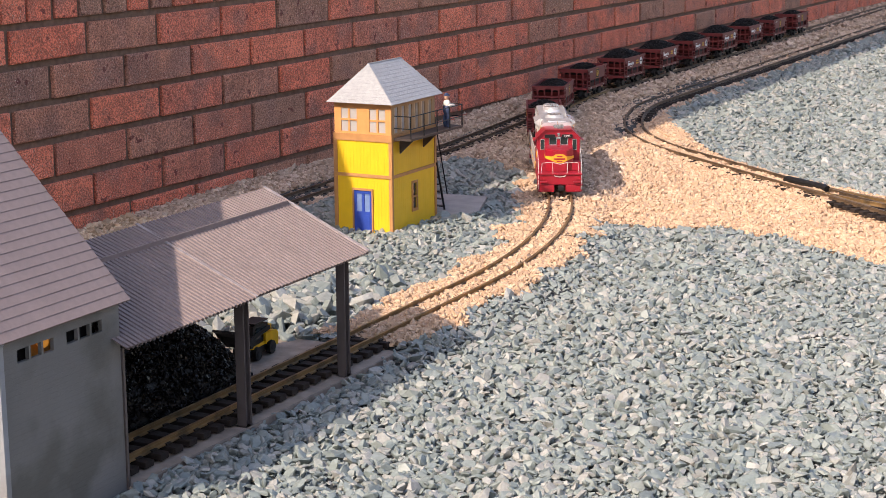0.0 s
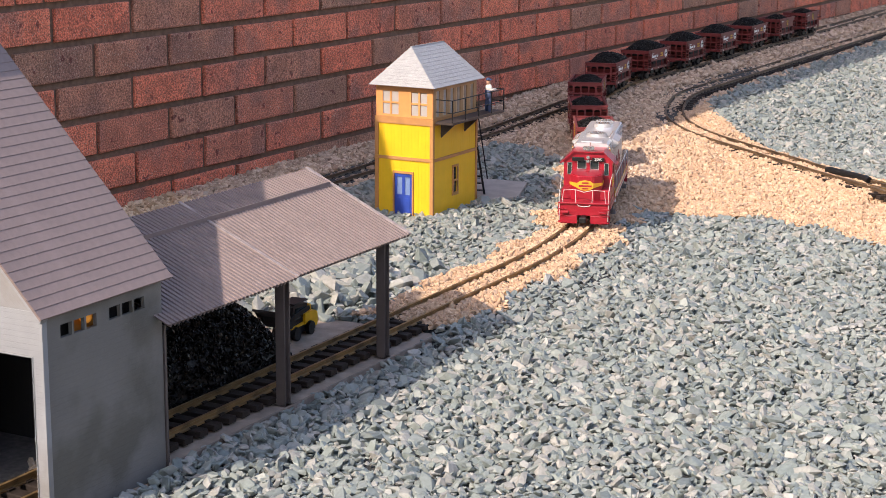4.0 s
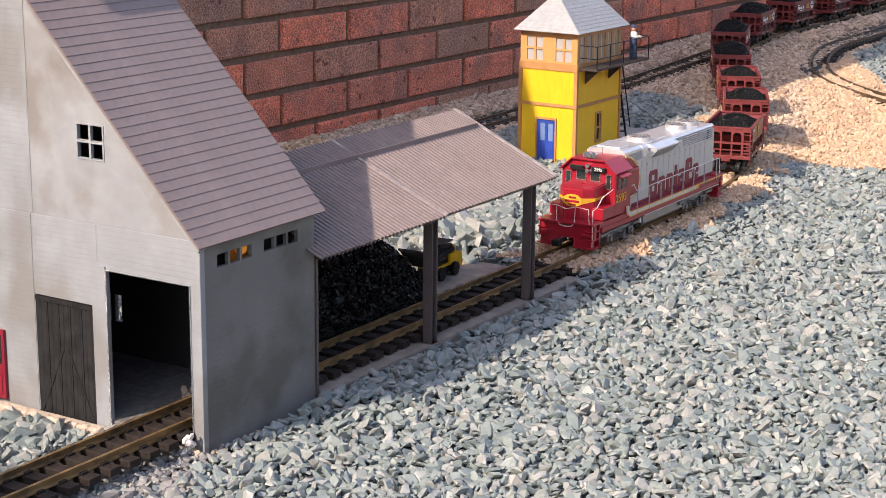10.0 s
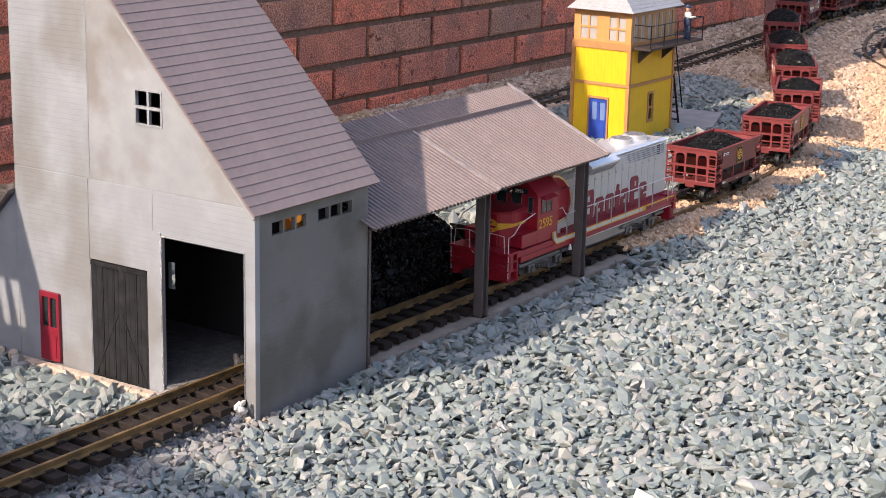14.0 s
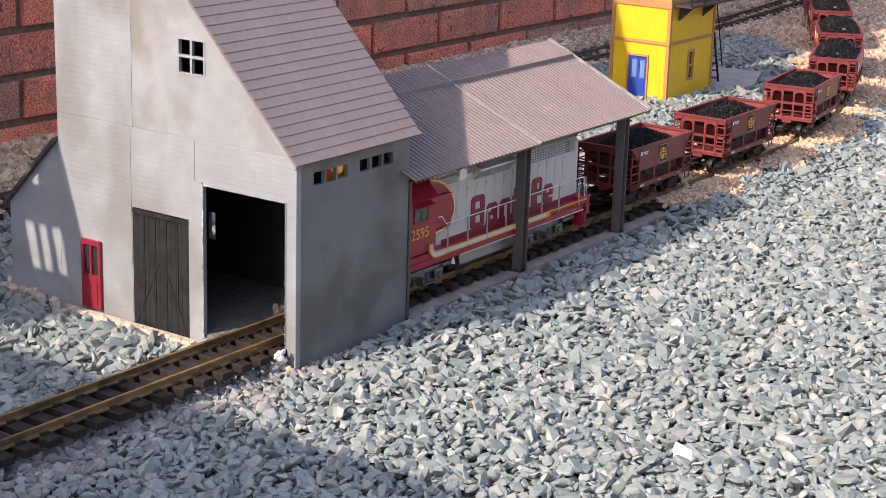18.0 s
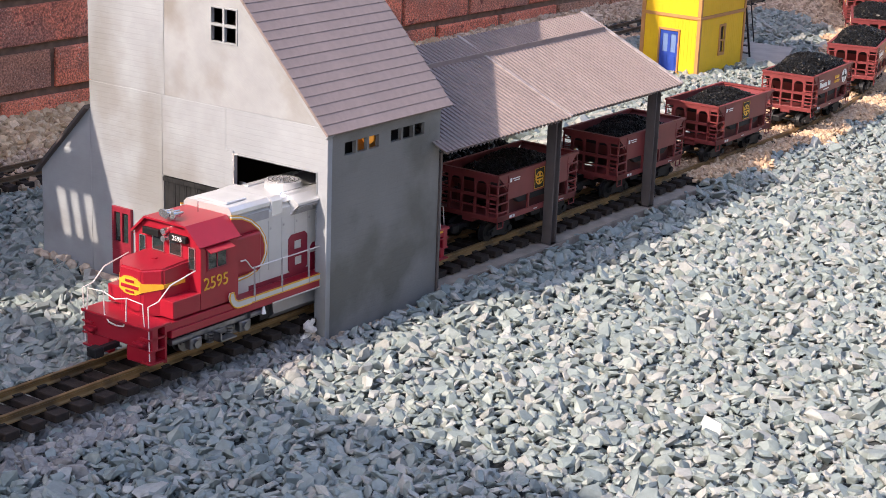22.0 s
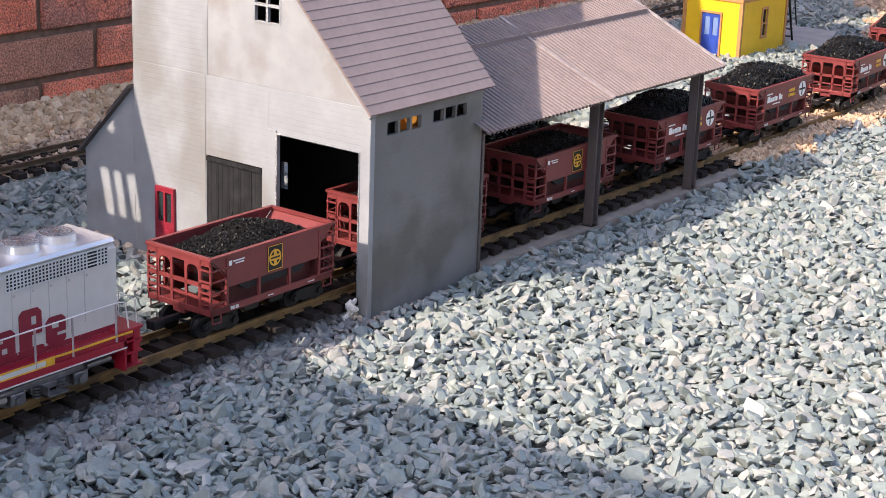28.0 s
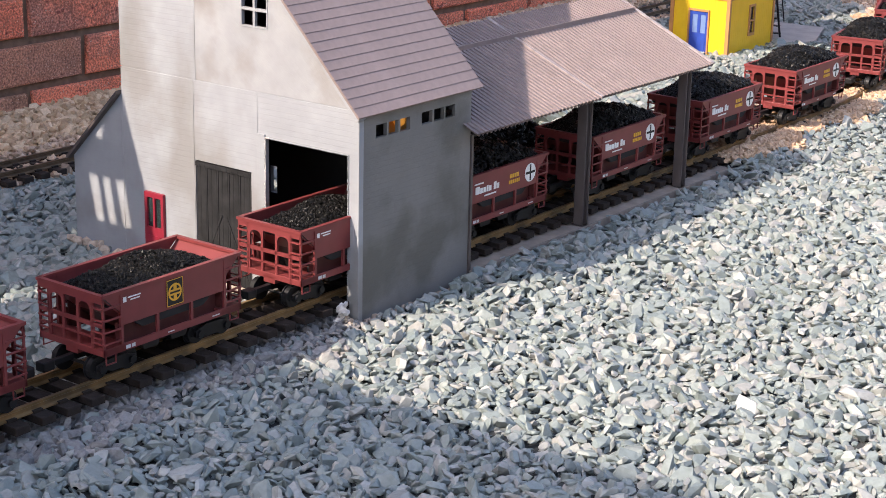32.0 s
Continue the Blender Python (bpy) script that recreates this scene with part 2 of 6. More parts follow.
def B(x0, x1, y0, y1, z0, z1, bevel=0.0):
    return box(bmesh.new(), x0, x1, y0, y1, z0, z1, bevel)


def prism(bm, prof, axis, a, b, mi=0):
    """A closed outline pushed along an axis: prof holds the two other coordinates in the order of the axes."""
    def p(u, v, w):
        return {"x": (w, u, v), "y": (u, w, v), "z": (u, v, w)}[axis]
    lo = [bm.verts.new(p(u, v, a)) for u, v in prof]
    hi = [bm.verts.new(p(u, v, b)) for u, v in prof]
    n = len(prof)
    fs = [bm.faces.new(lo), bm.faces.new(hi[::-1])]
    fs += [bm.faces.new((lo[i], hi[i], hi[(i + 1) % n], lo[(i + 1) % n])) for i in range(n)]
    for f in fs:
        f.material_index = mi
    bmesh.ops.recalc_face_normals(bm, faces=fs)
    return bm


def rod(bm, pts, r, seg=6):
    """A bent round bar through the points."""
    pts = [Vector(p) for p in pts]
    rings = []
    for i, p in enumerate(pts):
        d = (pts[min(i + 1, len(pts) - 1)] - pts[max(i - 1, 0)]).normalized()
        u = d.orthogonal().normalized()
        if rings:
            u = (ref - d * ref.dot(d)).normalized()
        ref = u
        w = d.cross(u)
        rings.append([bm.verts.new(p + r * (math.cos(a) * u + math.sin(a) * w)) for a in (2 * math.pi * k / seg for k in range(seg))])
    for a, b in zip(rings, rings[1:]):
        for k in range(seg):
            bm.faces.new((a[k], a[(k + 1) % seg], b[(k + 1) % seg], b[k]))
    bm.faces.new(rings[0][::-1])
    bm.faces.new(rings[-1])
    return bm


def cyl(bm, c, axis, r, h, seg=20, r2=None):
    """A round drum centred at c along an axis."""
    r2 = r if r2 is None else r2
    def p(a, rr, w):
        u, v = rr * math.cos(a), rr * math.sin(a)
        o = {"x": (w, u, v), "y": (u, w, v), "z": (u, v, w)}[axis]
        return (c[0] + o[0], c[1] + o[1], c[2] + o[2])
    an = [2 * math.pi * k / seg for k in range(seg)]
    lo = [bm.verts.new(p(a, r, -h / 2)) for a in an]
    hi = [bm.verts.new(p(a, r2, h / 2)) for a in an]
    fs = [bm.faces.new(lo), bm.faces.new(hi[::-1])]
    fs += [bm.faces.new((lo[i], hi[i], hi[(i + 1) % seg], lo[(i + 1) % seg])) for i in range(seg)]
    bmesh.ops.recalc_face_normals(bm, faces=fs)
    return bm


def thing(name, label, category, at=None, group="", kind=""):
    e = new(name)
    if at is not None:
        e.matrix_basis = at
    return tagged(e, label, category, group, kind)


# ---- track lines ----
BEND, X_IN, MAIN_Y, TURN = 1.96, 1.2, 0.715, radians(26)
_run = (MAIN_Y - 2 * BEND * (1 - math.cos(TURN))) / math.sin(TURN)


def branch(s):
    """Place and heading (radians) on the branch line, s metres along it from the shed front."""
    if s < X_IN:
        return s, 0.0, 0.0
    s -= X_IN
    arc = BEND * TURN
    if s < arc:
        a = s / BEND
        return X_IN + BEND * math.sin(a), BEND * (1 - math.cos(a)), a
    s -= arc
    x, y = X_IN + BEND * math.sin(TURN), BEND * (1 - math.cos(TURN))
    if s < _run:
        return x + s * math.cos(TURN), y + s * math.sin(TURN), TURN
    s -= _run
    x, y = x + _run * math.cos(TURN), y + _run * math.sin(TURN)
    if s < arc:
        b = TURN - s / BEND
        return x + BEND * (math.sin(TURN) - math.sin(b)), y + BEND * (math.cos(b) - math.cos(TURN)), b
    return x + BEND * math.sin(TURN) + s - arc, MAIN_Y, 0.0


def main_line(s):
    """The line beside the brick wall."""
    x = s
    y = MAIN_Y if x > 2.6 else MAIN_Y - 0.055 * (1 - math.cos(min(1.0, (2.6 - x) / 2.4) * math.pi)) / 2
    return x, y, 0.0


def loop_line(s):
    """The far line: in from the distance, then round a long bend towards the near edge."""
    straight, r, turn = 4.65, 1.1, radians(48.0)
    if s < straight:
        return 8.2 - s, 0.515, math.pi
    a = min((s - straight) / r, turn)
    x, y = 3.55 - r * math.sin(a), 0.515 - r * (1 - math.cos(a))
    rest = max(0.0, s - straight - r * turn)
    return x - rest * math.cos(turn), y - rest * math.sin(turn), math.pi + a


def climb(x, y):
    """How much higher the ground lies beside the far part of the brick wall."""
    u, v = np.clip((x - 2.4) / 1.1, 0, 1), np.clip((y - 0.40) / 0.22, 0, 1)
    return 0.03 * u * u * (3 - 2 * u) * v * v * (3 - 2 * v)


def near(line, s, off, z):
    x, y, h = line(s)
    return Vector((x - math.sin(h) * off, y + math.cos(h) * off, z + float(climb(x, y))))


def sweep(bm, line, s0, s1, off, prof, step=0.05):
    n = max(2, int((s1 - s0) / step))
    rings = []
    for i in range(n + 1):
        s = s0 + (s1 - s0) * i / n
        rings.append([bm.verts.new(near(line, s, off + u, v)) for u, v in prof])
    k = len(prof)
    for a, b in zip(rings, rings[1:]):
        for j in range(k):
            bm.faces.new((a[j], a[(j + 1) % k], b[(j + 1) % k], b[j]))
    bm.faces.new(rings[0][::-1])
    bm.faces.new(rings[-1])
    bmesh.ops.recalc_face_normals(bm, faces=bm.faces[:])
    return bm


RAIL_PROF = [(-0.0042, -0.0085), (0.0042, -0.0085), (0.0042, -0.0072), (0.0009, -0.0060), (0.0009, -0.0028), (0.0019, -0.0020), (0.0019, 0.0), (-0.0019, 0.0), (-0.0019, -0.0020), (-0.0009, -0.0028), (-0.0009, -0.0060), (-0.0042, -0.0072)]


def track(name, line, s0, s1, label, pitch=0.0295, singles=None, metal=None):
    t = thing(name, label, "railway track")
    for off in (0.0235, -0.0235):
        part("rail", sweep(bmesh.new(), line, s0, s1, off, RAIL_PROF), metal or RAIL, t)
    tb = bmesh.new()
    box(tb, -0.0082, 0.0082, -0.044, 0.044, -0.0165, -0.0085, 0.0008)
    for off in (0.0235, -0.0235):
        for sgn in (1, -1):
            box(tb, -0.005, 0.005, off + sgn * 0.0045 - 0.002, off + sgn * 0.0045 + 0.002, -0.0086, -0.0062)
    me = None
    n = int((s1 - s0) / pitch)
    rest = bmesh.new()
    rnd = random.Random(5)
    for i in range(n):
        s = s0 + (i + 0.5) * pitch
        x, y, h = line(s)
        m = Matrix.Translation((x, y, float(climb(x, y)) + rnd.uniform(-0.0005, 0.0003))) @ Matrix.Rotation(h + rnd.uniform(-0.015, 0.015), 4, "Z")
        if singles and singles[0] <= s <= singles[1]:
            if me is None:
                first = part("sleeper", tb.copy(), TIE, t, at=m)
                me = first.data
            else:
                o = new("sleeper", me)
                o.parent = t
                o.matrix_basis = m
        else:
            tmp = bpy.data.meshes.new("t")
            tb.to_mesh(tmp)
            tmp.transform(m)
            rest.from_mesh(tmp)
            bpy.data.meshes.remove(tmp)
    if rest.verts:
        tagged(part("sleepers", rest, TIE, t), kind="stuff")
    tb.free()
    return t


# ---- ground ----
def branch_y(x):
    """The branch line's y at x, for the edges of the gravel."""
    lo, hi = 0.0, 6.0
    for _ in range(30):
        mid = (lo + hi) / 2
        if branch(mid)[0] < x:
            lo = mid
        else:
            hi = mid
    return branch(lo)[1]


BRANCH_Y = np.array([branch_y(x) for x in np.arange(-2, 6, 0.05)])


def ground_height(x, y):
    """Height of the bedding under the loose stone."""
    z = -0.034
    if x > 0.6:
        z += 0.026 * max(0.0, min(1, (y - 0.06) / 0.2)) * min(1, (x - 0.6) / 0.5)
        d = abs(y - float(np.interp(x, np.arange(-2, 6, 0.05), BRANCH_Y)))
        z += (0.026 if x > 0.85 else 0.0) * min(1, (x - 0.6) / 0.4) * max(0.0, min(1.0, 1.5 - d / 0.09))
    z += 0.008 * max(0.0, min(1.0, (x - 0.12) / 0.1, (0.98 - x) / 0.1, (y + 0.20) / 0.10, (-0.050 - y) / 0.012))
    if y > 0.55:
        z += 0.022 * min(1, (y - 0.55) / 0.15) * (1 if x < 0.6 else max(0.0, 1 - (x - 0.6) / 0.5))
    if x > 0.6:
        d = abs(y - float(np.interp(x, np.arange(-2, 6, 0.05), BRANCH_Y)))
        z = min(z, -0.015 if d < 0.13 else -0.009)
    z += 0.004 * noise.noise((x * 2.2, y * 2.2, 0.3))
    return z + float(climb(x, y))


def build_ground():
    bm = bmesh.new()
    xs = sorted(set([-60, -25, -10, -5, -3] + [round(-2 + 0.1 * i, 3) for i in range(111)] + [11, 15, 30, 60]))
    ys = sorted(set([-60, -25, -10, -5, -3] + [round(-2 + 0.08 * i, 3) for i in range(40)] + [1.3, 2, 4, 10, 25, 60]))
    grid = [[bm.verts.new((x, y, ground_height(x, y))) for y in ys] for x in xs]
    for a, b in zip(grid, grid[1:]):
        for j in range(len(ys) - 1):
            bm.faces.new((a[j], b[j], b[j + 1], a[j + 1]))
    g = part("ground", bm, SHADED_BED, smooth=True)
    return tagged(g, "slate bedding under loose chippings, darkened for gap shade", "ground", kind="structure")


def stone_shapes(n, seed, flat, points=5):
    """Chunky broken stones: a flattish top face over a wider girdle and a foot."""
    rnd = random.Random(seed)
    out = []
    for _ in range(n):
        bm = bmesh.new()
        long, turn = rnd.uniform(1.0, 1.38), rnd.uniform(0, 6.28)
        for z, r0, r1, k in ((flat * 0.75, 0.55, 0.98, points), (-flat * 0.1, 0.82, 1.08, points), (-flat * 0.9, 0.2, 0.6, 1)):
            ph = rnd.uniform(0, 6.28)
            for i in range(k):
                a = ph + (i + rnd.uniform(-0.3, 0.3)) * 6.2832 / k
                r = rnd.uniform(r0, r1)
                u, v = r * math.cos(a) * long, r * math.sin(a) / long
                bm.verts.new((u * math.cos(turn) - v * math.sin(turn), u * math.sin(turn) + v * math.cos(turn), z + rnd.uniform(-0.22, 0.22) * flat))
        bmesh.ops.convex_hull(bm, input=bm.verts[:])
        bmesh.ops.delete(bm, geom=[v for v in bm.verts if not v.link_faces], context="VERTS")
        bm.verts.index_update()
        bm.faces.ensure_lookup_table()
        vs = np.array([v.co[:] for v in bm.verts])
        fs = np.array([[v.index for v in f.verts] for f in bm.faces if len(f.verts) == 3])
        out.append((vs, fs))
        bm.free()
    return out


def scatter(name, material, places, sizes, label, seed, flat=0.5, tilt=0.5, category="gravel", points=5):
    """Loose stones as one mass: places is an n x 3 array, sizes n."""
    shapes = stone_shapes(24, seed, flat, points)
    rg = np.random.RandomState(seed)
    V, Fc, base = [], [], 0
    pick = rg.randint(0, len(shapes), len(places))
    for k, (vs, fs) in enumerate(shapes):
        idx = np.nonzero(pick == k)[0]
        n = len(idx)
        if not n:
            continue
        a, b, c = rg.uniform(0, 2 * np.pi, n), rg.normal(0, tilt, n), rg.normal(0, tilt, n)
        ca, sa, cb, sb, cc, sc = np.cos(a), np.sin(a), np.cos(b), np.sin(b), np.cos(c), np.sin(c)
        zero, one = np.zeros(n), np.ones(n)
        Rz = np.stack([np.stack([ca, -sa, zero], -1), np.stack([sa, ca, zero], -1), np.stack([zero, zero, one], -1)], 1)
        Rx = np.stack([np.stack([one, zero, zero], -1), np.stack([zero, cb, -sb], -1), np.stack([zero, sb, cb], -1)], 1)
        Ry = np.stack([np.stack([cc, zero, sc], -1), np.stack([zero, one, zero], -1), np.stack([-sc, zero, cc], -1)], 1)
        R = Rz @ Rx @ Ry
        P = np.einsum("nij,vj->nvi", R, vs) * sizes[idx][:, None, None] + places[idx][:, None, :]
        V.append(P.reshape(-1, 3))
        Fc.append((fs[None] + (base + np.arange(n) * len(vs))[:, None, None]).reshape(-1, 3))
        base += n * len(vs)
    V, Fc = np.concatenate(V), np.concatenate(Fc)
    me = bpy.data.meshes.new(name)
    me.vertices.add(len(V))
    me.vertices.foreach_set("co", V.astype(np.float32).ravel())
    me.loops.add(Fc.size)
    me.loops.foreach_set("vertex_index", Fc.astype(np.int32).ravel())
    me.polygons.add(len(Fc))
    me.polygons.foreach_set("loop_start", np.arange(0, Fc.size, 3, dtype=np.int32))
    me.update(calc_edges=True)
    me.validate()
    me.shade_flat()
    me.materials.append(material)
    return tagged(new(name, me), label, category, kind="stuff")


def inside(x, y, poly):
    """Which points lie in a polygon."""
    hit = np.zeros(len(x), bool)
    n = len(poly)
    for i in range(n):
        (x0, y0), (x1, y1) = poly[i], poly[(i + 1) % n]
        if y0 == y1:
            continue
        cross = ((y0 > y) != (y1 > y)) & (x < (x1 - x0) * (y - y0) / (y1 - y0) + x0)
        hit ^= cross
    return hit


GOLD_BAND = [(1.60, -1.2), (1.76, -0.55), (1.84, -0.44), (1.93, -0.33), (1.97, -0.21), (1.95, -0.10), (1.93, 0.03), (1.80, 0.05), (2.1, 0.2), (2.6, 0.42), (3.3, 0.62), (3.4, 0.43), (3.22, 0.36), (2.95, 0.20), (2.77, 0.05), (2.61, -0.11), (2.52, -0.28), (2.40, -0.45), (2.2, -0.9), (2.1, -1.2)]
DUN_AREA = [(1.97, 0.27), (2.00, 0.16), (2.03, 0.085), (2.16, 0.085), (2.42, 0.185), (2.74, 0.315), (3.05, 0.395), (3.6, 0.445), (8.5, 0.44), (8.5, 1.0), (2.35, 1.0), (2.42, 0.64), (2.38, 0.50), (2.26, 0.36)]


def zone(x, y):
    """0 slate chips, 1 golden gravel, 2 dun gravel, 3 bare."""
    wob = 0.018 * np.sin(x * 23 + 1) + 0.014 * np.sin(x * 57 + y * 31) + 0.012 * np.sin(y * 43)
    by = np.interp(x, np.arange(-2, 6, 0.05), BRANCH_Y)
    z = np.zeros(len(x), int)
    d = y - by
    z[(x > 0.84 + wob) & (x < 2.2) & (d > -0.075 + wob) & (d < 0.085 + wob)] = 1
    z[inside(x + wob * 0.8, y + wob * 0.8, GOLD_BAND)] = 1
    z[inside(x + wob * 0.8, y + wob * 0.8, DUN_AREA)] = 2
    z[(y > 0.62 + wob * 0.5) & (x < 2.5) & (y > 0.62)] = 2
    z[(y > 0.735 + wob * 0.5) & (x < 1.5 + 2 * wob)] = 5
    z[(x > 0.0) & (x < 0.84) & (y > -0.063 + wob * 0.12) & (y < 0.24 + wob)] = 3
    z[(x > 0.0) & (x < 0.2) & (y > -0.058) & (y < 0.4)] = 3
    z[(x > -0.024) & (x < 0.0) & (y > 0.05) & (y < 0.31)] = 3
    z[(x < 0.0) & (x > -0.9) & (y < 0.065 + 1.0 * wob) & (y > -0.088 + 1.6 * wob)] = 4
    z[(x > 1.545) & (x < 1.72) & (y > 0.328) & (y < 0.45)] = 3
    z[inside(x, y, [(1.945, 0.43), (1.955, 0.32), (1.80, 0.265), (1.69, 0.325), (1.72, 0.44)])] = 3
    return z


def build_gravel():
    """Two close-packed courses of loose stone over the bedding, coarser beyond the garden bed."""
    rg = np.random.RandomState(11)
    sets = [("slate_chippings", SLATE, 0, 0.0067, "loose angular blue-grey slate chippings", 0.42, 5),
            ("track_ballast", BALLAST, 4, 0.0056, "small purple-grey ballast beside the track", 0.55, 5),
            ("golden_gravel", SAND, 1, 0.0043, "pale golden gravel beside the curved track", 0.7, 4),
            ("tan_shingle", SHINGLE_STONE, 5, 0.0066, "rounded tan shingle at the foot of the brick wall", 0.75, 5),
            ("dun_gravel", DUN, 2, 0.0052, "dull brown-grey gravel along the brick wall", 0.7, 4)]
    areas = [(-0.75, 0.9, -0.95, 0.62, 1.0), (0.9, 2.0, -0.95, 0.9, 1.0), (2.0, 3.4, -0.75, 0.9, 1.1), (3.4, 5.2, -0.3, 0.9, 1.3), (5.2, 8.0, 0.0, 0.9, 1.7), (-0.4, 0.9, 0.62, 0.93, 1.0)]
    bed_x, bed_y = (-0.75, -0.62, -0.05, 0.54, 1.9, 4.6, 8.0), (0.0, -0.12, -0.76, -0.90, -0.60, 0.0, 0.5)
    for name, m, code, size, label, flat, points in sets:
        P, S = [], []
        for x0, x1, y0, y1, grow in areas:
            r = size * grow
            cell = r * 1.5
            gx, gy = np.meshgrid(np.arange(x0, x1, cell), np.arange(y0, y1, cell))
            x, y, lay = [], [], []
            for k in range(2):
                n = gx.size
                x.append(gx.ravel() + (0.5 * k + rg.uniform(-0.36, 0.36, n)) * cell)
                y.append(gy.ravel() + (0.5 * k + rg.uniform(-0.36, 0.36, n)) * cell)
                lay.append(np.full(n, k))
            x, y, lay = np.concatenate(x), np.concatenate(y), np.concatenate(lay)
            inner = y > np.interp(x, bed_x, bed_y)
            k = ((zone(x, y) == code) | ((code == 0) & (zone(x, y) == 4) & (lay == 1) & (rg.uniform(0, 1, len(x)) < 0.3))) & (rg.uniform(0, 1, len(x)) < np.where((lay == 1) & (code == 0), 0.84, 1.0)) & (inner | (rg.uniform(0, 1, len(x)) < 0.22))
            x, y, lay, inner = x[k], y[k], lay[k], inner[k]
            n = len(x)
            s = r * np.exp(rg.normal(0, 0.28, n)) * np.where(rg.uniform(0, 1, n) < 0.035, 1.45, 1.0) * np.where(inner, 1.0, 1.7) * np.where((x < -0.01) & (y > 0.09) & (y < 0.6), 1.28, 1.0)
            z = np.array([ground_height(a, b) for a, b in zip(x, y)]) + (-0.05 + 0.80 * lay + rg.uniform(-0.42, 0.42, n)) * r
            z += 0.0045 * (code == 1)
            # stones stay under the sleepers and clear of the rails
            for line, a, b in ((branch, -2.0, 4.0), (loop_line, 0.0, 7.2), (main_line, -1.5, 8.2)):
                pts = np.array([line(q)[:2] for q in np.arange(a, b, 0.02)])
                for c0 in range(0, n, 4000):
                    dd = np.sqrt(((x[c0:c0 + 4000, None] - pts[None, :, 0]) ** 2 + (y[c0:c0 + 4000, None] - pts[None, :, 1]) ** 2).min(1))
                    close = dd < 0.058
                    zz = z[c0:c0 + 4000]
                    lim = (-0.0175 if code in (0, 4) else -0.0050 if line is branch else -0.0048 if code == 1 else -0.0115) - s[c0:c0 + 4000] * (0.45 if code == 0 else 0.30)
                    lim[np.abs(dd - 0.0235) < 0.006] -= 0.003
                    lim += climb(x[c0:c0 + 4000], y[c0:c0 + 4000])
                    zz[close] = np.minimum(zz[close], lim[close])
                    if code == 1 and line is loop_line:
                        # gravel has washed over the sleepers of the loop
                        over = (dd < 0.11) & (y[c0:c0 + 4000] > -0.34)
                        heap = lim - 0.22 * np.maximum(dd - 0.024, 0) - np.where(lay[c0:c0 + 4000] == 1, 0.0015, 0.0045) - 0.002 * np.sin(37 * x[c0:c0 + 4000] + 51 * y[c0:c0 + 4000])
                        zz[over] = np.maximum(zz[over], heap[over])
            P.append(np.stack([x, y, z], 1))
            S.append(s)
        scatter(name, m, np.concatenate(P), np.concatenate(S), label, 20 + code, flat, 0.55 if code == 0 else 0.6, points=points)


# ---- brick wall ----
WALL_TURN, WALL_OFF, WALL_U0 = -0.0201, 0.9444, 1.1557
BRICK, COURSE, WALL_Z0 = 0.2248, 0.0746, 0.0619 - 0.0373


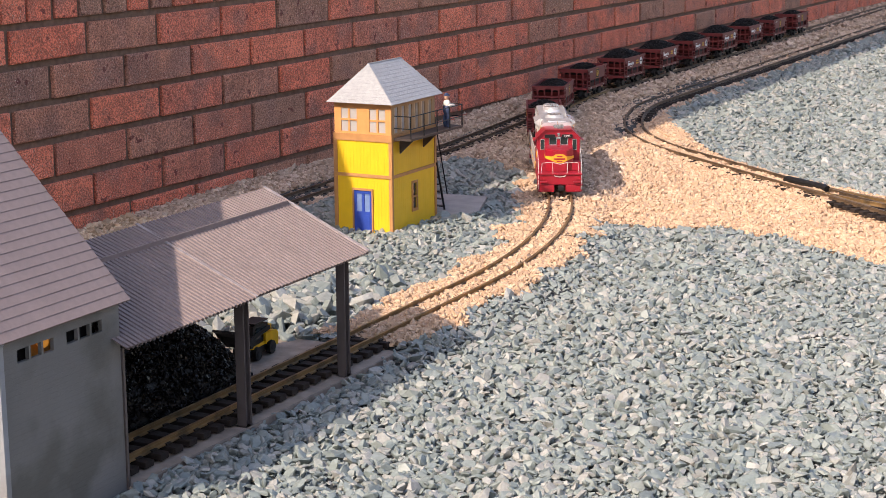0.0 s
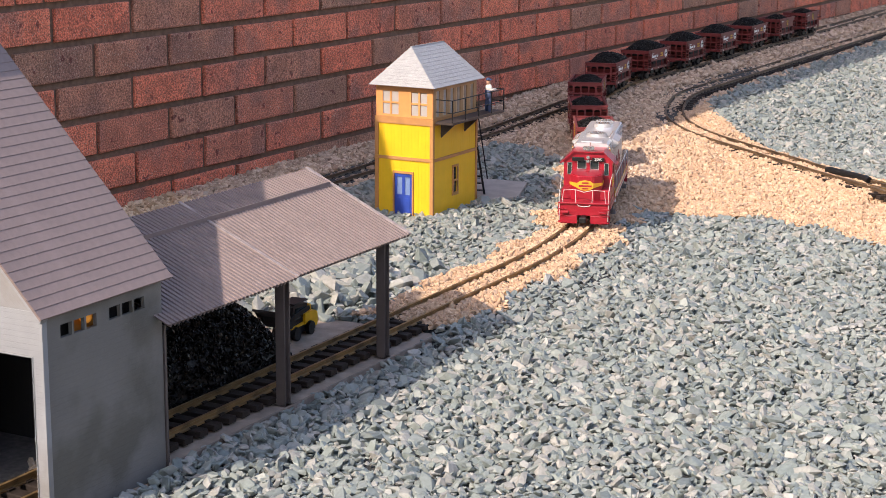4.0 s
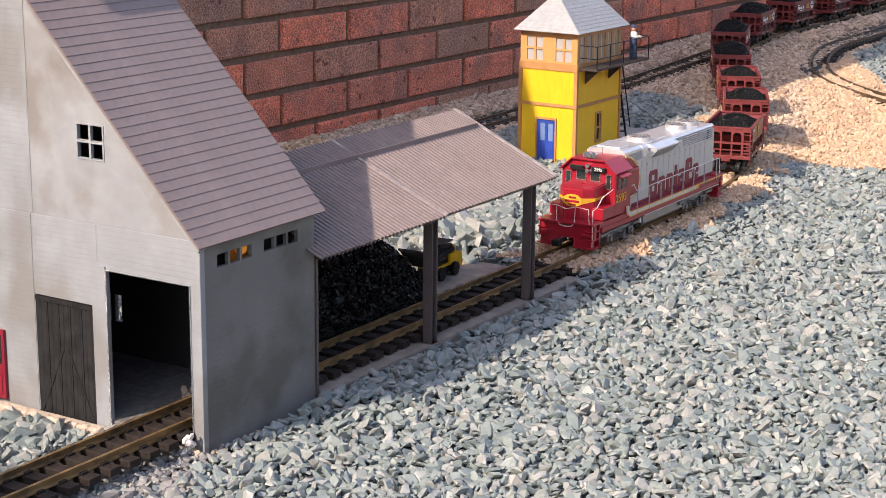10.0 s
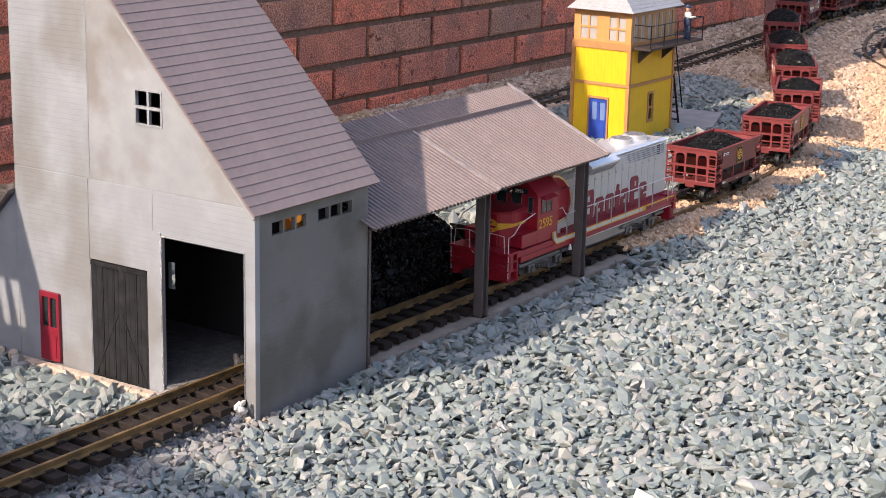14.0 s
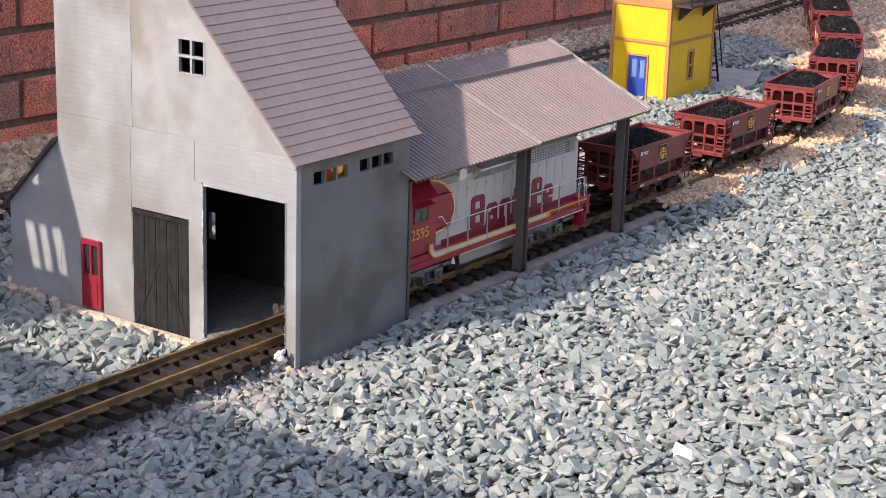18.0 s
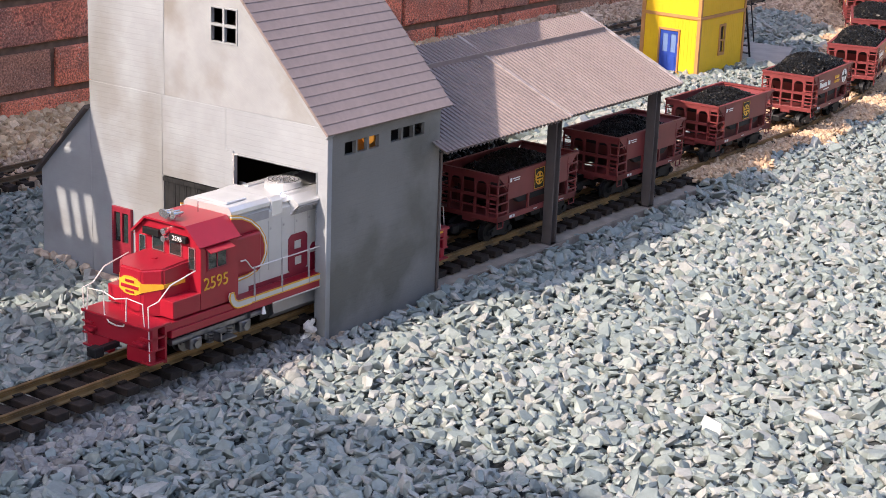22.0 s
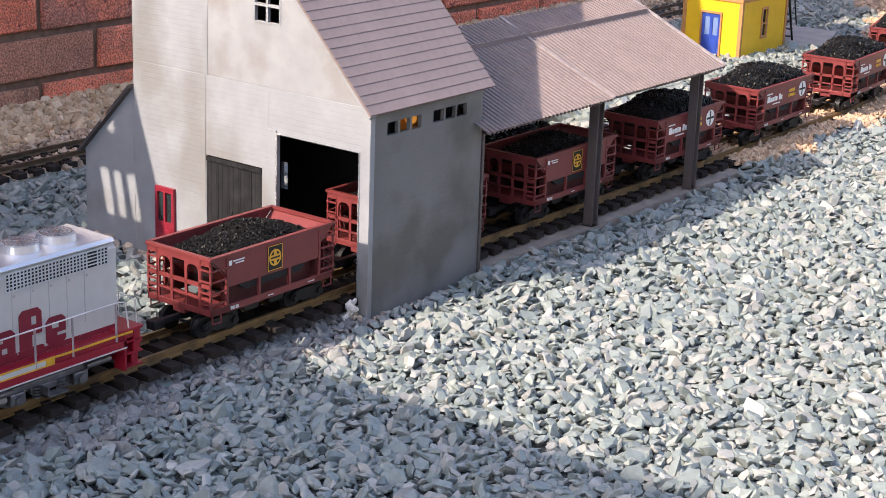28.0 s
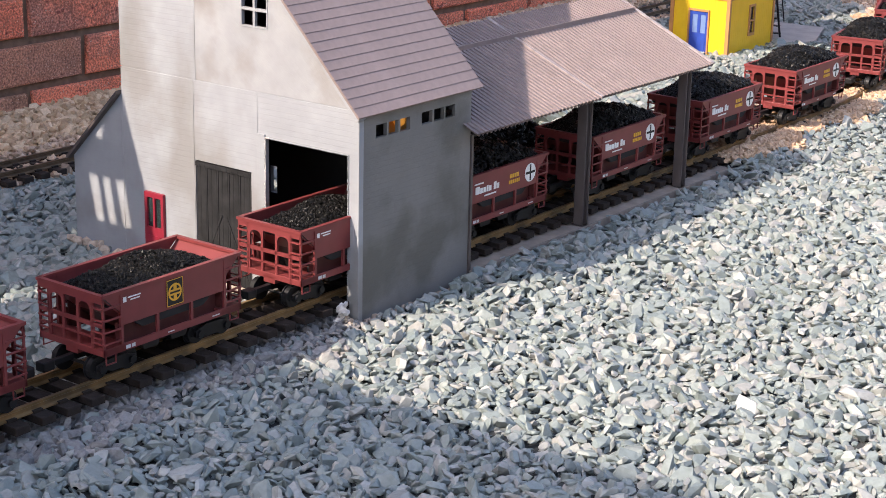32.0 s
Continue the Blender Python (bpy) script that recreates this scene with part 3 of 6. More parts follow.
def brick_mat():
    """Sand-faced brick: each has its own fire colour, mottling, pits, pale grit and dark burnt spots."""
    m = bpy.data.materials.new("old brick")
    m.use_nodes = True
    nt = m.node_tree
    b = nt.nodes["Principled BSDF"]
    b.inputs["Roughness"].default_value = 0.9
    info, tc = nt.nodes.new("ShaderNodeObjectInfo"), nt.nodes.new("ShaderNodeTexCoord")
    shift = nt.nodes.new("ShaderNodeVectorMath")
    shift.operation = "MULTIPLY_ADD"
    shift.inputs[1].default_value = (17.0, 5.0, 31.0)
    nt.links.new(info.outputs["Random"], shift.inputs[0])
    nt.links.new(tc.outputs["Object"], shift.inputs[2])

    def clouds(scale, detail, lo, hi, a, c):
        n = nt.nodes.new("ShaderNodeTexNoise")
        n.inputs["Scale"].default_value, n.inputs["Detail"].default_value = scale, detail
        nt.links.new(shift.outputs[0], n.inputs["Vector"])
        r = nt.nodes.new("ShaderNodeMapRange")
        for key, value in (("From Min", lo), ("From Max", hi), ("To Min", a), ("To Max", c)):
            r.inputs[key].default_value = value
        nt.links.new(n.outputs["Fac"], r.inputs["Value"])
        return n.outputs["Fac"], r.outputs[0]

    def blend(fac, a, colour):
        x = nt.nodes.new("ShaderNodeMix")
        x.data_type = "RGBA"
        nt.links.new(fac, x.inputs["Factor"])
        nt.links.new(a, x.inputs["A"])
        x.inputs["B"].default_value = colour
        return x.outputs["Result"]

    def scaled(a, fac):
        x = nt.nodes.new("ShaderNodeVectorMath")
        x.operation = "SCALE"
        nt.links.new(a, x.inputs[0])
        nt.links.new(fac, x.inputs["Scale"])
        return x.outputs[0]
    ramp = nt.nodes.new("ShaderNodeValToRGB")
    ramp.color_ramp.interpolation = "CONSTANT"
    e = ramp.color_ramp.elements
    e[0].position, e[0].color = 0.0, (0.82, 0.240, 0.140, 1)
    e[1].position, e[1].color = 0.20, (0.78, 0.215, 0.125, 1)
    for q, c in ((0.38, (0.70, 0.210, 0.128, 1)), (0.54, (0.62, 0.218, 0.138, 1)), (0.66, (0.52, 0.228, 0.146, 1)), (0.78, (0.47, 0.228, 0.146, 1)), (0.90, (0.42, 0.212, 0.140, 1))):
        e.new(q).color = c
    nt.links.new(info.outputs["Random"], ramp.inputs["Fac"])
    out = blend(clouds(9, 4, 0.50, 0.66, 0.0, 0.6)[1], ramp.outputs[0], (0.34, 0.175, 0.135, 1))
    out = scaled(out, clouds(24, 5, 0.3, 0.7, 0.80, 1.20)[1])
    fine, shade = clouds(300, 3, 0.34, 0.66, 0.52, 1.42)
    out = scaled(out, shade)
    out = blend(clouds(48, 2, 0.655, 0.70, 0.0, 0.75)[1], out, (0.13, 0.024, 0.022, 1))
    out = blend(clouds(360, 1, 0.66, 0.74, 0.0, 0.75)[1], out, (0.85, 0.66, 0.52, 1))
    nt.links.new(out, b.inputs["Base Color"])
    bp = nt.nodes.new("ShaderNodeBump")
    bp.inputs["Strength"].default_value, bp.inputs["Distance"].default_value = 0.9, 0.005
    nt.links.new(fine, bp.inputs["Height"])
    nt.links.new(bp.outputs[0], b.inputs["Normal"])
    return m


def build_wall():
    """Courses of stretcher bricks on a recessed mortar bed."""
    at = Matrix.Rotation(WALL_TURN, 4, "Z") @ Matrix.Translation((0, WALL_OFF, 0))
    wall = thing("wall_north", "weathered red brick garden wall with recessed grey mortar", "wall", at, kind="structure")
    part("mortar", B(-2.9, 9.8, 0.008, 0.21, -0.14, 1.505), MORTAR, wall)
    stone = brick_mat()
    rnd = random.Random(3)
    shapes = []
    L, Hh = BRICK / 2 - 0.0064, COURSE / 2 - 0.0066
    # six stretchers, then three soldiers that stand on end
    for n in range(9):
        bm = bmesh.new()
        hl, hh = (L, Hh) if n < 6 else (BRICK / 6 - 0.0055, COURSE * 1.5 - 0.0066)
        box(bm, -hl, hl, 0.0, 0.10, -hh, hh)
        es = [e for e in bm.edges if sum(v.co.y < 0.05 for v in e.verts) == 2]
        bmesh.ops.bevel(bm, geom=es, offset=0.0035, segments=2, profile=0.6, affect="EDGES")
        for v in bm.verts:
            if v.co.y < 0.05:
                v.co += Vector((rnd.uniform(-1, 1), rnd.uniform(-0.8, 0.8), rnd.uniform(-1, 1))) * 0.0009
        me = bpy.data.meshes.new("brick")
        bm.to_mesh(me)
        bm.free()
        me.materials.append(stone)
        shapes.append(me)
    rest = bmesh.new()
    for k in range(-2, 20):
        z = 0.0619 + COURSE * k
        off = 0.0 if k % 2 == 0 else BRICK / 2
        if k in (5, 7):
            continue
        on_end = k == 6
        for j in range(-51, 117) if on_end else range(-17, 39):
            u = WALL_U0 + (BRICK / 3 * (j + 0.25) if on_end else off + BRICK * (j + 0.5))
            m = Matrix.Translation((u + rnd.uniform(-0.001, 0.001), rnd.uniform(-0.0015, 0.0015), z)) @ Matrix.Rotation(rnd.uniform(-0.008, 0.008), 4, "Y")
            seen = -0.15 < u < 8.3 and z < (0.52 if u < 3 else 0.30) and z > -0.06
            me = rnd.choice(shapes[6:] if on_end else shapes[:6])
            if seen or (on_end and 0.9 < u < 3.0):
                o = new("brick", me)
                o.parent = wall
                o.matrix_basis = m
            else:
                n0 = len(rest.verts)
                rest.from_mesh(me)
                rest.verts.ensure_lookup_table()
                for v in rest.verts[n0:]:
                    v.co = m @ v.co
    tagged(part("bricks", rest, stone, wall), kind="stuff")
    return wall


def build_shade_wall():
    """An unseen wall whose top edge is added to shade the near ground."""
    h = thing("wall_west", "unseen plain wall added to shade the near ground", "wall", kind="structure")
    # kept pale to bounce light into the shaded ground
    paint = mat("pale bounce coating", (0.74, 0.71, 0.66), 0.9, vary=0.1, scale=6, bump=0.3)
    part("render", B(-2.6, -2.4, -0.35, 0.93, -0.2, 1.765), paint, h)
    return h


def build_sky_blocker():
    """Unseen dark barrier opposite the brick wall, added to block the low sky."""
    f = thing("wall_south", "unseen plain dark barrier added to block the low sky", "fence", kind="structure")
    part("fence", B(-7.0, 11.0, -4.1, -4.0, -0.2, 1.8), mat("dark sky blocker", (0.20, 0.16, 0.12), 0.85, vary=0.25, scale=5, bump=0.3), f)
    return f


def build_bounce_slab():
    """Unseen plain paving beyond the gravel bed, added to bounce light into shade."""
    bm = bmesh.new()
    prism(bm, [(-2.3, -4.0), (9.0, -4.0), (9.0, -1.30), (-0.7, -1.30), (-1.0, -0.85), (-2.3, -0.85)], "z", -0.045, -0.022)
    p = part("pavement", bm, mat("pale bounce slab", (0.40, 0.37, 0.33), 0.9, vary=0.12, scale=6, bump=0.3))
    return tagged(p, "unseen pale paving added beyond the gravel bed to bounce light", "pavement", kind="structure")


def build_shade_caster():
    """An unseen slatted panel, added to cast the striped shade on the lean-to."""
    t = thing("slatted_screen", "unseen slatted panel added to cast striped shade on the lean-to", "screen")
    wood = mat("shade caster brown", (0.16, 0.10, 0.06), 0.8, vary=0.3, scale=30, bump=0.4)
    x0, x1 = -0.706, -0.694
    za, zb, zc, zd, ze = 0.5610, 0.6255, 0.6640, 0.6915, 0.735
    part("board", prism(bmesh.new(), [(0.450, -0.05), (0.620, -0.05), (0.620, za), (0.4605, za)], "x", x0, x1), wood, t)
    # leaning slats with three slots between them (foot left, foot right, head left, head right)
    for a, b, c, d in ((0.4605, 0.5035, 0.4812, 0.5150), (0.5185, 0.5290, 0.5312, 0.5405), (0.5425, 0.5500, 0.5540, 0.5615), (0.5648, 0.6200, 0.5780, 0.6200)):
        part("slat", prism(bmesh.new(), [(a, za), (b, za), (d, zb), (c, zb)], "x", x0, x1), wood, t)
    part("board", prism(bmesh.new(), [(0.4812, zb), (0.620, zb), (0.620, zc), (0.4935, zc)], "x", x0, x1), wood, t)
    part("slat", prism(bmesh.new(), [(0.4935, zc), (0.5485, zc), (0.5510, zd), (0.5023, zd)], "x", x0, x1), wood, t)
    part("slat", prism(bmesh.new(), [(0.5620, zc), (0.620, zc), (0.620, zd), (0.5635, zd)], "x", x0, x1), wood, t)
    part("board", prism(bmesh.new(), [(0.5023, zd), (0.620, zd), (0.620, ze), (0.5160, ze)], "x", x0, x1), wood, t)
    return t


# ---- wall panels with openings ----
def panel(bm, axis, at, thick, u0, u1, v0, v1, holes=(), cuts=()):
    """A flat wall of boxes round rectangular holes. axis x: u is y; axis y: u is x. cuts: (point, normal) planes whose outer side goes."""
    us = sorted({u0, u1, *[h[0] for h in holes], *[h[1] for h in holes]})
    vs = sorted({v0, v1, *[h[2] for h in holes], *[h[3] for h in holes]})
    tmp = bmesh.new()
    def p(u, v):
        return (at, u, v) if axis == "x" else (u, at, v)
    pts = {(u, v): tmp.verts.new(p(u, v)) for u in us for v in vs}
    for a, b in zip(us, us[1:]):
        for c, d in zip(vs, vs[1:]):
            mu, mv = (a + b) / 2, (c + d) / 2
            if any(h[0] < mu < h[1] and h[2] < mv < h[3] for h in holes):
                continue
            tmp.faces.new((pts[a, c], pts[b, c], pts[b, d], pts[a, d]))
    for co, no in cuts:
        bmesh.ops.bisect_plane(tmp, geom=tmp.verts[:] + tmp.edges[:] + tmp.faces[:], plane_co=co, plane_no=no, clear_outer=True)
    bmesh.ops.delete(tmp, geom=[v for v in tmp.verts if not v.link_faces], context="VERTS")
    r = bmesh.ops.extrude_face_region(tmp, geom=tmp.faces[:])
    way = Vector((thick, 0, 0)) if axis == "x" else Vector((0, thick, 0))
    bmesh.ops.translate(tmp, verts=[g for g in r["geom"] if isinstance(g, bmesh.types.BMVert)], vec=way)
    bmesh.ops.recalc_face_normals(tmp, faces=tmp.faces[:])
    me = bpy.data.meshes.new("tmp")
    tmp.to_mesh(me)
    tmp.free()
    bm.from_mesh(me)
    bpy.data.meshes.remove(me)
    return bm


def board_bump(m, axis, pitch, depth=0.6, distance=0.0012, turn=0.0):
    """Adds the shallow grooves of boarding across an axis."""
    nt = m.node_tree
    tc = nt.nodes.new("ShaderNodeTexCoord")
    w = nt.nodes.new("ShaderNodeTexWave")
    w.wave_type, w.wave_profile, w.bands_direction = "BANDS", "SAW", axis
    w.inputs["Scale"].default_value = math.pi / (10 * pitch)
    w.inputs["Distortion"].default_value = 0.15
    w.inputs["Detail Scale"].default_value = 3.0
    mp = nt.nodes.new("ShaderNodeMapping")
    mp.inputs["Rotation"].default_value = (radians(turn), 0, 0)
    nt.links.new(tc.outputs["Object"], mp.inputs["Vector"])
    nt.links.new(mp.outputs[0], w.inputs["Vector"])
    mr = nt.nodes.new("ShaderNodeMapRange")
    mr.inputs["From Min"].default_value, mr.inputs["From Max"].default_value = 0.0, 0.12
    nt.links.new(w.outputs["Fac"], mr.inputs["Value"])
    bp = nt.nodes.new("ShaderNodeBump")
    bp.inputs["Strength"].default_value = depth
    bp.inputs["Distance"].default_value = distance
    nt.links.new(mr.outputs[0], bp.inputs["Height"])
    b = nt.nodes["Principled BSDF"]
    old = b.inputs["Normal"].links
    if old:
        nt.links.new(old[0].from_socket, bp.inputs["Normal"])
    nt.links.new(bp.outputs[0], b.inputs["Normal"])
    return m


board_bump(BARN_GREY, "Z", 0.0062, 0.26, 0.0006)
board_bump(BARN_DIAG, "Z", 0.0062, 0.30, 0.0006, -45)
board_bump(BARN_SHADE_SOOT, "Z", 0.0062, 0.22, 0.0006)
board_bump(YELLOW, "Y", 0.0075, 0.6, 0.0010)
board_bump(BLACK_WOOD, "Y", 0.0085, 0.8, 0.001)
YELLOW_SIDE = mat("yellow side boards", (0.80, 0.50, 0.02), 0.5, vary=0.05, scale=40)
board_bump(YELLOW_SIDE, "X", 0.0075, 0.6, 0.0010)
LIME_PALE = mat("whitish lime", (0.72, 0.68, 0.64), 0.95, vary=0.15, scale=120, bump=0.9, bump_scale=400)
LIME = mat("crumbly lime mortar", (0.48, 0.385, 0.30), 0.95, vary=0.25, scale=90, bump=0.9, bump_scale=260)
# emissive orange, added to give the side lights their orange glow
ORANGE_GLOW = bpy.data.materials.new("orange window glow")
ORANGE_GLOW.use_nodes = True
_ob = ORANGE_GLOW.node_tree.nodes["Principled BSDF"]
_ob.inputs["Base Color"].default_value = (0.8, 0.35, 0.05, 1)
_ob.inputs["Emission Color"].default_value = (1.0, 0.42, 0.06, 1)
_ob.inputs["Emission Strength"].default_value = 0.12
TAN = mat("tan cabin boards", (0.44, 0.26, 0.12), 0.55, vary=0.1)
TAN_PANE = mat("tan pane", (0.62, 0.45, 0.28), 0.5)
DUSKY = mat("dusky pane", (0.42, 0.35, 0.29), 0.25)
FRAME_GREY = mat("pale grey frame", (0.55, 0.55, 0.55), 0.5)


def rough_edge(pts, r, seed, material, parent, name="mortar_edge"):
    """A ragged bead of set mortar along a line."""
    rnd = random.Random(seed)
    bm = bmesh.new()
    for a, b in zip(pts, pts[1:]):
        a, b = Vector(a), Vector(b)
        n = max(2, int((b - a).length / (r * 1.3)))
        for i in range(n):
            p = a.lerp(b, i / n) + Vector((rnd.uniform(-1, 1), rnd.uniform(-1, 1), rnd.uniform(-0.6, 0.3))) * r * 0.35
            m = Matrix.Translation(p) @ Euler((rnd.uniform(0, 3), rnd.uniform(0, 3), rnd.uniform(0, 3))).to_matrix().to_4x4() @ Matrix.Diagonal((r * rnd.uniform(0.7, 1.3), r * rnd.uniform(0.7, 1.2), r * rnd.uniform(0.4, 0.8), 1))
            bmesh.ops.create_icosphere(bm, subdivisions=1, radius=1.0, matrix=m)
    return part(name, bm, material, parent)


# ---- coal barn ----
ROOF_UP = Vector((0, 0.245, 0.257)).normalized()


def build_barn():
    t = thing("barn", "grey boarded model barn with brown sheet roof and track doorway", "model barn")
    W, ZB, yr, yl = 0.005, -0.036, -0.056, 0.305
    cut = ((0, -0.056, 0.198), (0, -0.257, 0.245))
    # front: boarded panels butted at their seams
    part("front_panel", panel(bmesh.new(), "x", 0, W, yr, 0.0885, ZB, 0.203, [(-0.042, 0.077, ZB, 0.154)], [cut]), BARN_GREY, t)
    part("front_panel", panel(bmesh.new(), "x", 0, W, 0.0895, 0.1865, ZB, 0.203, [(0.099, 0.1865, ZB, 0.111)]), BARN_GREY, t)
    part("front_panel", panel(bmesh.new(), "x", 0, W, 0.1875, yl, ZB, 0.203), BARN_GREY, t)
    part("front_panel", panel(bmesh.new(), "x", 0, W, yr, 0.1825, 0.204, 0.52, [(0.073, 0.111, 0.275, 0.312)], [cut]), BARN_DIAG, t)
    part("front_panel", panel(bmesh.new(), "x", 0, W, 0.1835, yl, 0.204, 0.52), BARN_GREY, t)
    for y0, y1, z0, z1 in ((0.0884, 0.0896, 0.155, 0.2032), (0.1864, 0.1876, ZB, 0.2032), (0.1824, 0.1836, 0.2038, 0.50), (yr + 0.006, yl - 0.002, 0.2029, 0.2041)):
        part("seam_backing", B(0.0005, W, y0, y1, z0, z1), BARN_GREY, t)
    part("door_jamb", B(-0.0022, -0.0002, 0.077, 0.0885, ZB, 0.158), BARN_GREY, t)
    part("corner_board", B(-0.0025, 0.005, yr - 0.0022, yr - 0.0002, ZB, 0.197), BARN_GREY, t)
    lights = [(0.028, 0.0465, 0.170, 0.1842), (0.0495, 0.0665, 0.170, 0.1842), (0.0695, 0.0865, 0.170, 0.1842), (0.1075, 0.1265, 0.171, 0.1848), (0.1295, 0.1475, 0.171, 0.1848), (0.1505, 0.1685, 0.171, 0.1848)]
    part("side_wall", panel(bmesh.new(), "y", yr, W, W, 0.199, ZB, 0.198, lights), BARN_SHADE_SOOT, t)
    # glowing ball and ochre card added behind the lights; no lamp is known here
    glow_ball = bmesh.new()
    bmesh.ops.create_uvsphere(glow_ball, u_segments=12, v_segments=8, radius=0.007)
    part("interior_bulb", glow_ball, ORANGE_GLOW, t, "small glowing orange ball added for the window glow", at=Matrix.Translation((0.085, -0.042, 0.178)))
    # near-black strip added behind the side lights, standing in for shade
    part("lining", B(0.007, 0.190, -0.029, -0.028, 0.150, 0.200), MATT_BLACK, t)
    part("bulb_shade", B(0.068, 0.106, -0.036, -0.034, 0.160, 0.188), mat("ochre card", (0.55, 0.25, 0.05), 0.7), t)
    part("back_wall", panel(bmesh.new(), "x", 0.194, W, yr + W, 0.187, ZB, 0.52, [(-0.051, 0.077, ZB, 0.154)], [cut]), BARN_GREY, t)
    part("back_wall", panel(bmesh.new(), "x", 0.194, W, 0.1872, yl, ZB, 0.52, [(0.236, 0.248, 0.022, 0.057), (0.254, 0.266, 0.022, 0.057)]), BARN_GREY, t)
    part("far_wall", panel(bmesh.new(), "y", yl - W, W, W, 0.194, ZB, 0.52, [(0.05, 0.075, 0.07, 0.105), (0.085, 0.11, 0.07, 0.105)]), BARN_GREY, t)
    # near-black sheets and loft floor added to paint in the interior's shade
    part("lining", panel(bmesh.new(), "x", W + 0.0006, 0.001, -0.05, 0.299, ZB, 0.45, [(-0.043, 0.078, ZB, 0.155), (0.072, 0.112, 0.274, 0.313)], [((0, -0.056, 0.190), cut[1])]), MATT_BLACK, t)
    part("lining", B(W + 0.004, 0.19, 0.2985, 0.2995, ZB, 0.45), MATT_BLACK, t)
    part("lining", panel(bmesh.new(), "x", 0.192, 0.001, 0.079, 0.298, ZB, 0.224, [(0.236, 0.248, 0.022, 0.057), (0.254, 0.266, 0.022, 0.057)]), MATT_BLACK, t)
    part("loft_floor", B(W + 0.003, 0.19, -0.02, 0.298, 0.225, 0.228), MATT_BLACK, t)
    part("floor", B(0.002, 0.197, -0.05, 0.30, -0.036, -0.0185), EARTH, t)
    # window and doors
    part("window_frame", panel(bmesh.new(), "x", -0.001, 0.004, 0.0720, 0.1120, 0.2738, 0.3132, [(0.074, 0.0905, 0.2755, 0.292), (0.0935, 0.110, 0.2755, 0.292), (0.074, 0.0905, 0.295, 0.3115), (0.0935, 0.110, 0.295, 0.3115)]), BARN_GREY, t)
    door = thing_part("sliding_door", t, "black stained boarded door")
    for i in range(10):
        y0 = 0.0995 + i * 0.00865
        part("board", B(0.0008 + 0.0006 * (i % 2), 0.0045, y0, y0 + 0.0083, -0.030, 0.1095), BLACK_WOOD, door)
    part("rail", B(-0.0008, 0.0006, 0.0995, 0.1858, 0.1045, 0.1095), BLACK_WOOD, door)
    part("rail", B(-0.0008, 0.0006, 0.0995, 0.1858, -0.030, -0.0255), BLACK_WOOD, door)
    for y0, y1 in ((0.103, 0.139), (0.182, 0.146)):
        part("brace", prism(bmesh.new(), [(y0 - 0.0010, -0.025), (y0 + 0.0010, -0.025), (y1 + 0.0010, 0.052), (y1 - 0.0010, 0.052)], "x", 0.0003, 0.0010), BLACK_WOOD, door)
    red = part("red_door", panel(bmesh.new(), "x", -0.004, 0.004, 0.2365, 0.2675, -0.0225, 0.060, [(0.2405, 0.2505, 0.018, 0.054), (0.2535, 0.2635, 0.018, 0.054)]), RED_DOOR, t, "dark red panelled door")
    for y0 in (0.2405, 0.2535):
        part("pane", B(-0.0016, -0.0008, y0, y0 + 0.010, 0.018, 0.054), GLASS, red)
    part("panel", B(-0.0048, -0.0041, 0.2415, 0.2625, -0.018, 0.008), RED_DOOR, red)
    # roof boards lapped up the slope
    roof = thing_part("roof", t, "brown lapped roof boards")
    n, step = 30, 0.01215
    start = Vector((0, -0.0655, 0.1985))
    out = Vector((0, -0.257, 0.245)).normalized()
    me = None
    for i in range(n):
        p = start + ROOF_UP * step * i
        q = p + ROOF_UP * (step + 0.002)
        if me is None:
            bm = bmesh.new()
            d = q - p
            prof = [(0, 0), (d.y, d.z), (d.y + out.y * 0.0023, d.z + out.z * 0.0023), (out.y * 0.0030, out.z * 0.0030)]
            prism(bm, prof, "x", -0.0135, 0.2065)
            o = part("roof_board", bm, ROOF_BROWN, roof)
            me = o.data
        else:
            o = new("roof_board", me)
            o.parent = roof
        o.matrix_basis = Matrix.Translation(p)
    part("bargeboard", prism(bmesh.new(), [(-0.062, 0.1945), (-0.066, 0.1985), (0.187, 0.464), (0.189, 0.458)], "x", -0.0110, -0.0015), BARN_GREY, t)
    part("clerestory_wall", panel(bmesh.new(), "y", 0.187, 0.004, 0.005, 0.194, 0.44, 0.5185), BARN_GREY, t)
    part("upper_roof", prism(bmesh.new(), [(0.176, 0.507), (0.173, 0.511), (0.292, 0.634), (0.318, 0.634), (0.318, 0.628), (0.294, 0.628)], "x", -0.0135, 0.2065), ROOF_BROWN, t)
    part("front_panel", panel(bmesh.new(), "x", 0, W, 0.1875, yl, 0.5205, 0.627, (), [((0, 0.187, 0.519), (0, -0.257, 0.245))]), BARN_GREY, t)
    part("back_panel", panel(bmesh.new(), "x", 0.194, W, 0.1875, yl, 0.5205, 0.627, (), [((0, 0.187, 0.519), (0, -0.257, 0.245))]), BARN_GREY, t)
    # lean-to on the wall side
    lean = bmesh.new()
    prism(lean, [(yl + 0.0005, ZB), (0.392, ZB), (0.392, 0.082), (yl + 0.0005, 0.170)], "x", 0.0, 0.19)
    part("lean_to", lean, BARN_GREY, t)
    part("lean_to_roof", prism(bmesh.new(), [(yl + 0.001, 0.170), (0.397, 0.0775), (0.3985, 0.0805), (yl + 0.001, 0.1745)], "x", -0.008, 0.197), POST, t)
    rough_edge([(-0.006, 0.394, -0.022), (-0.010, 0.33, -0.024), (-0.008, 0.30, -0.028)], 0.0085, 4, LIME, t)
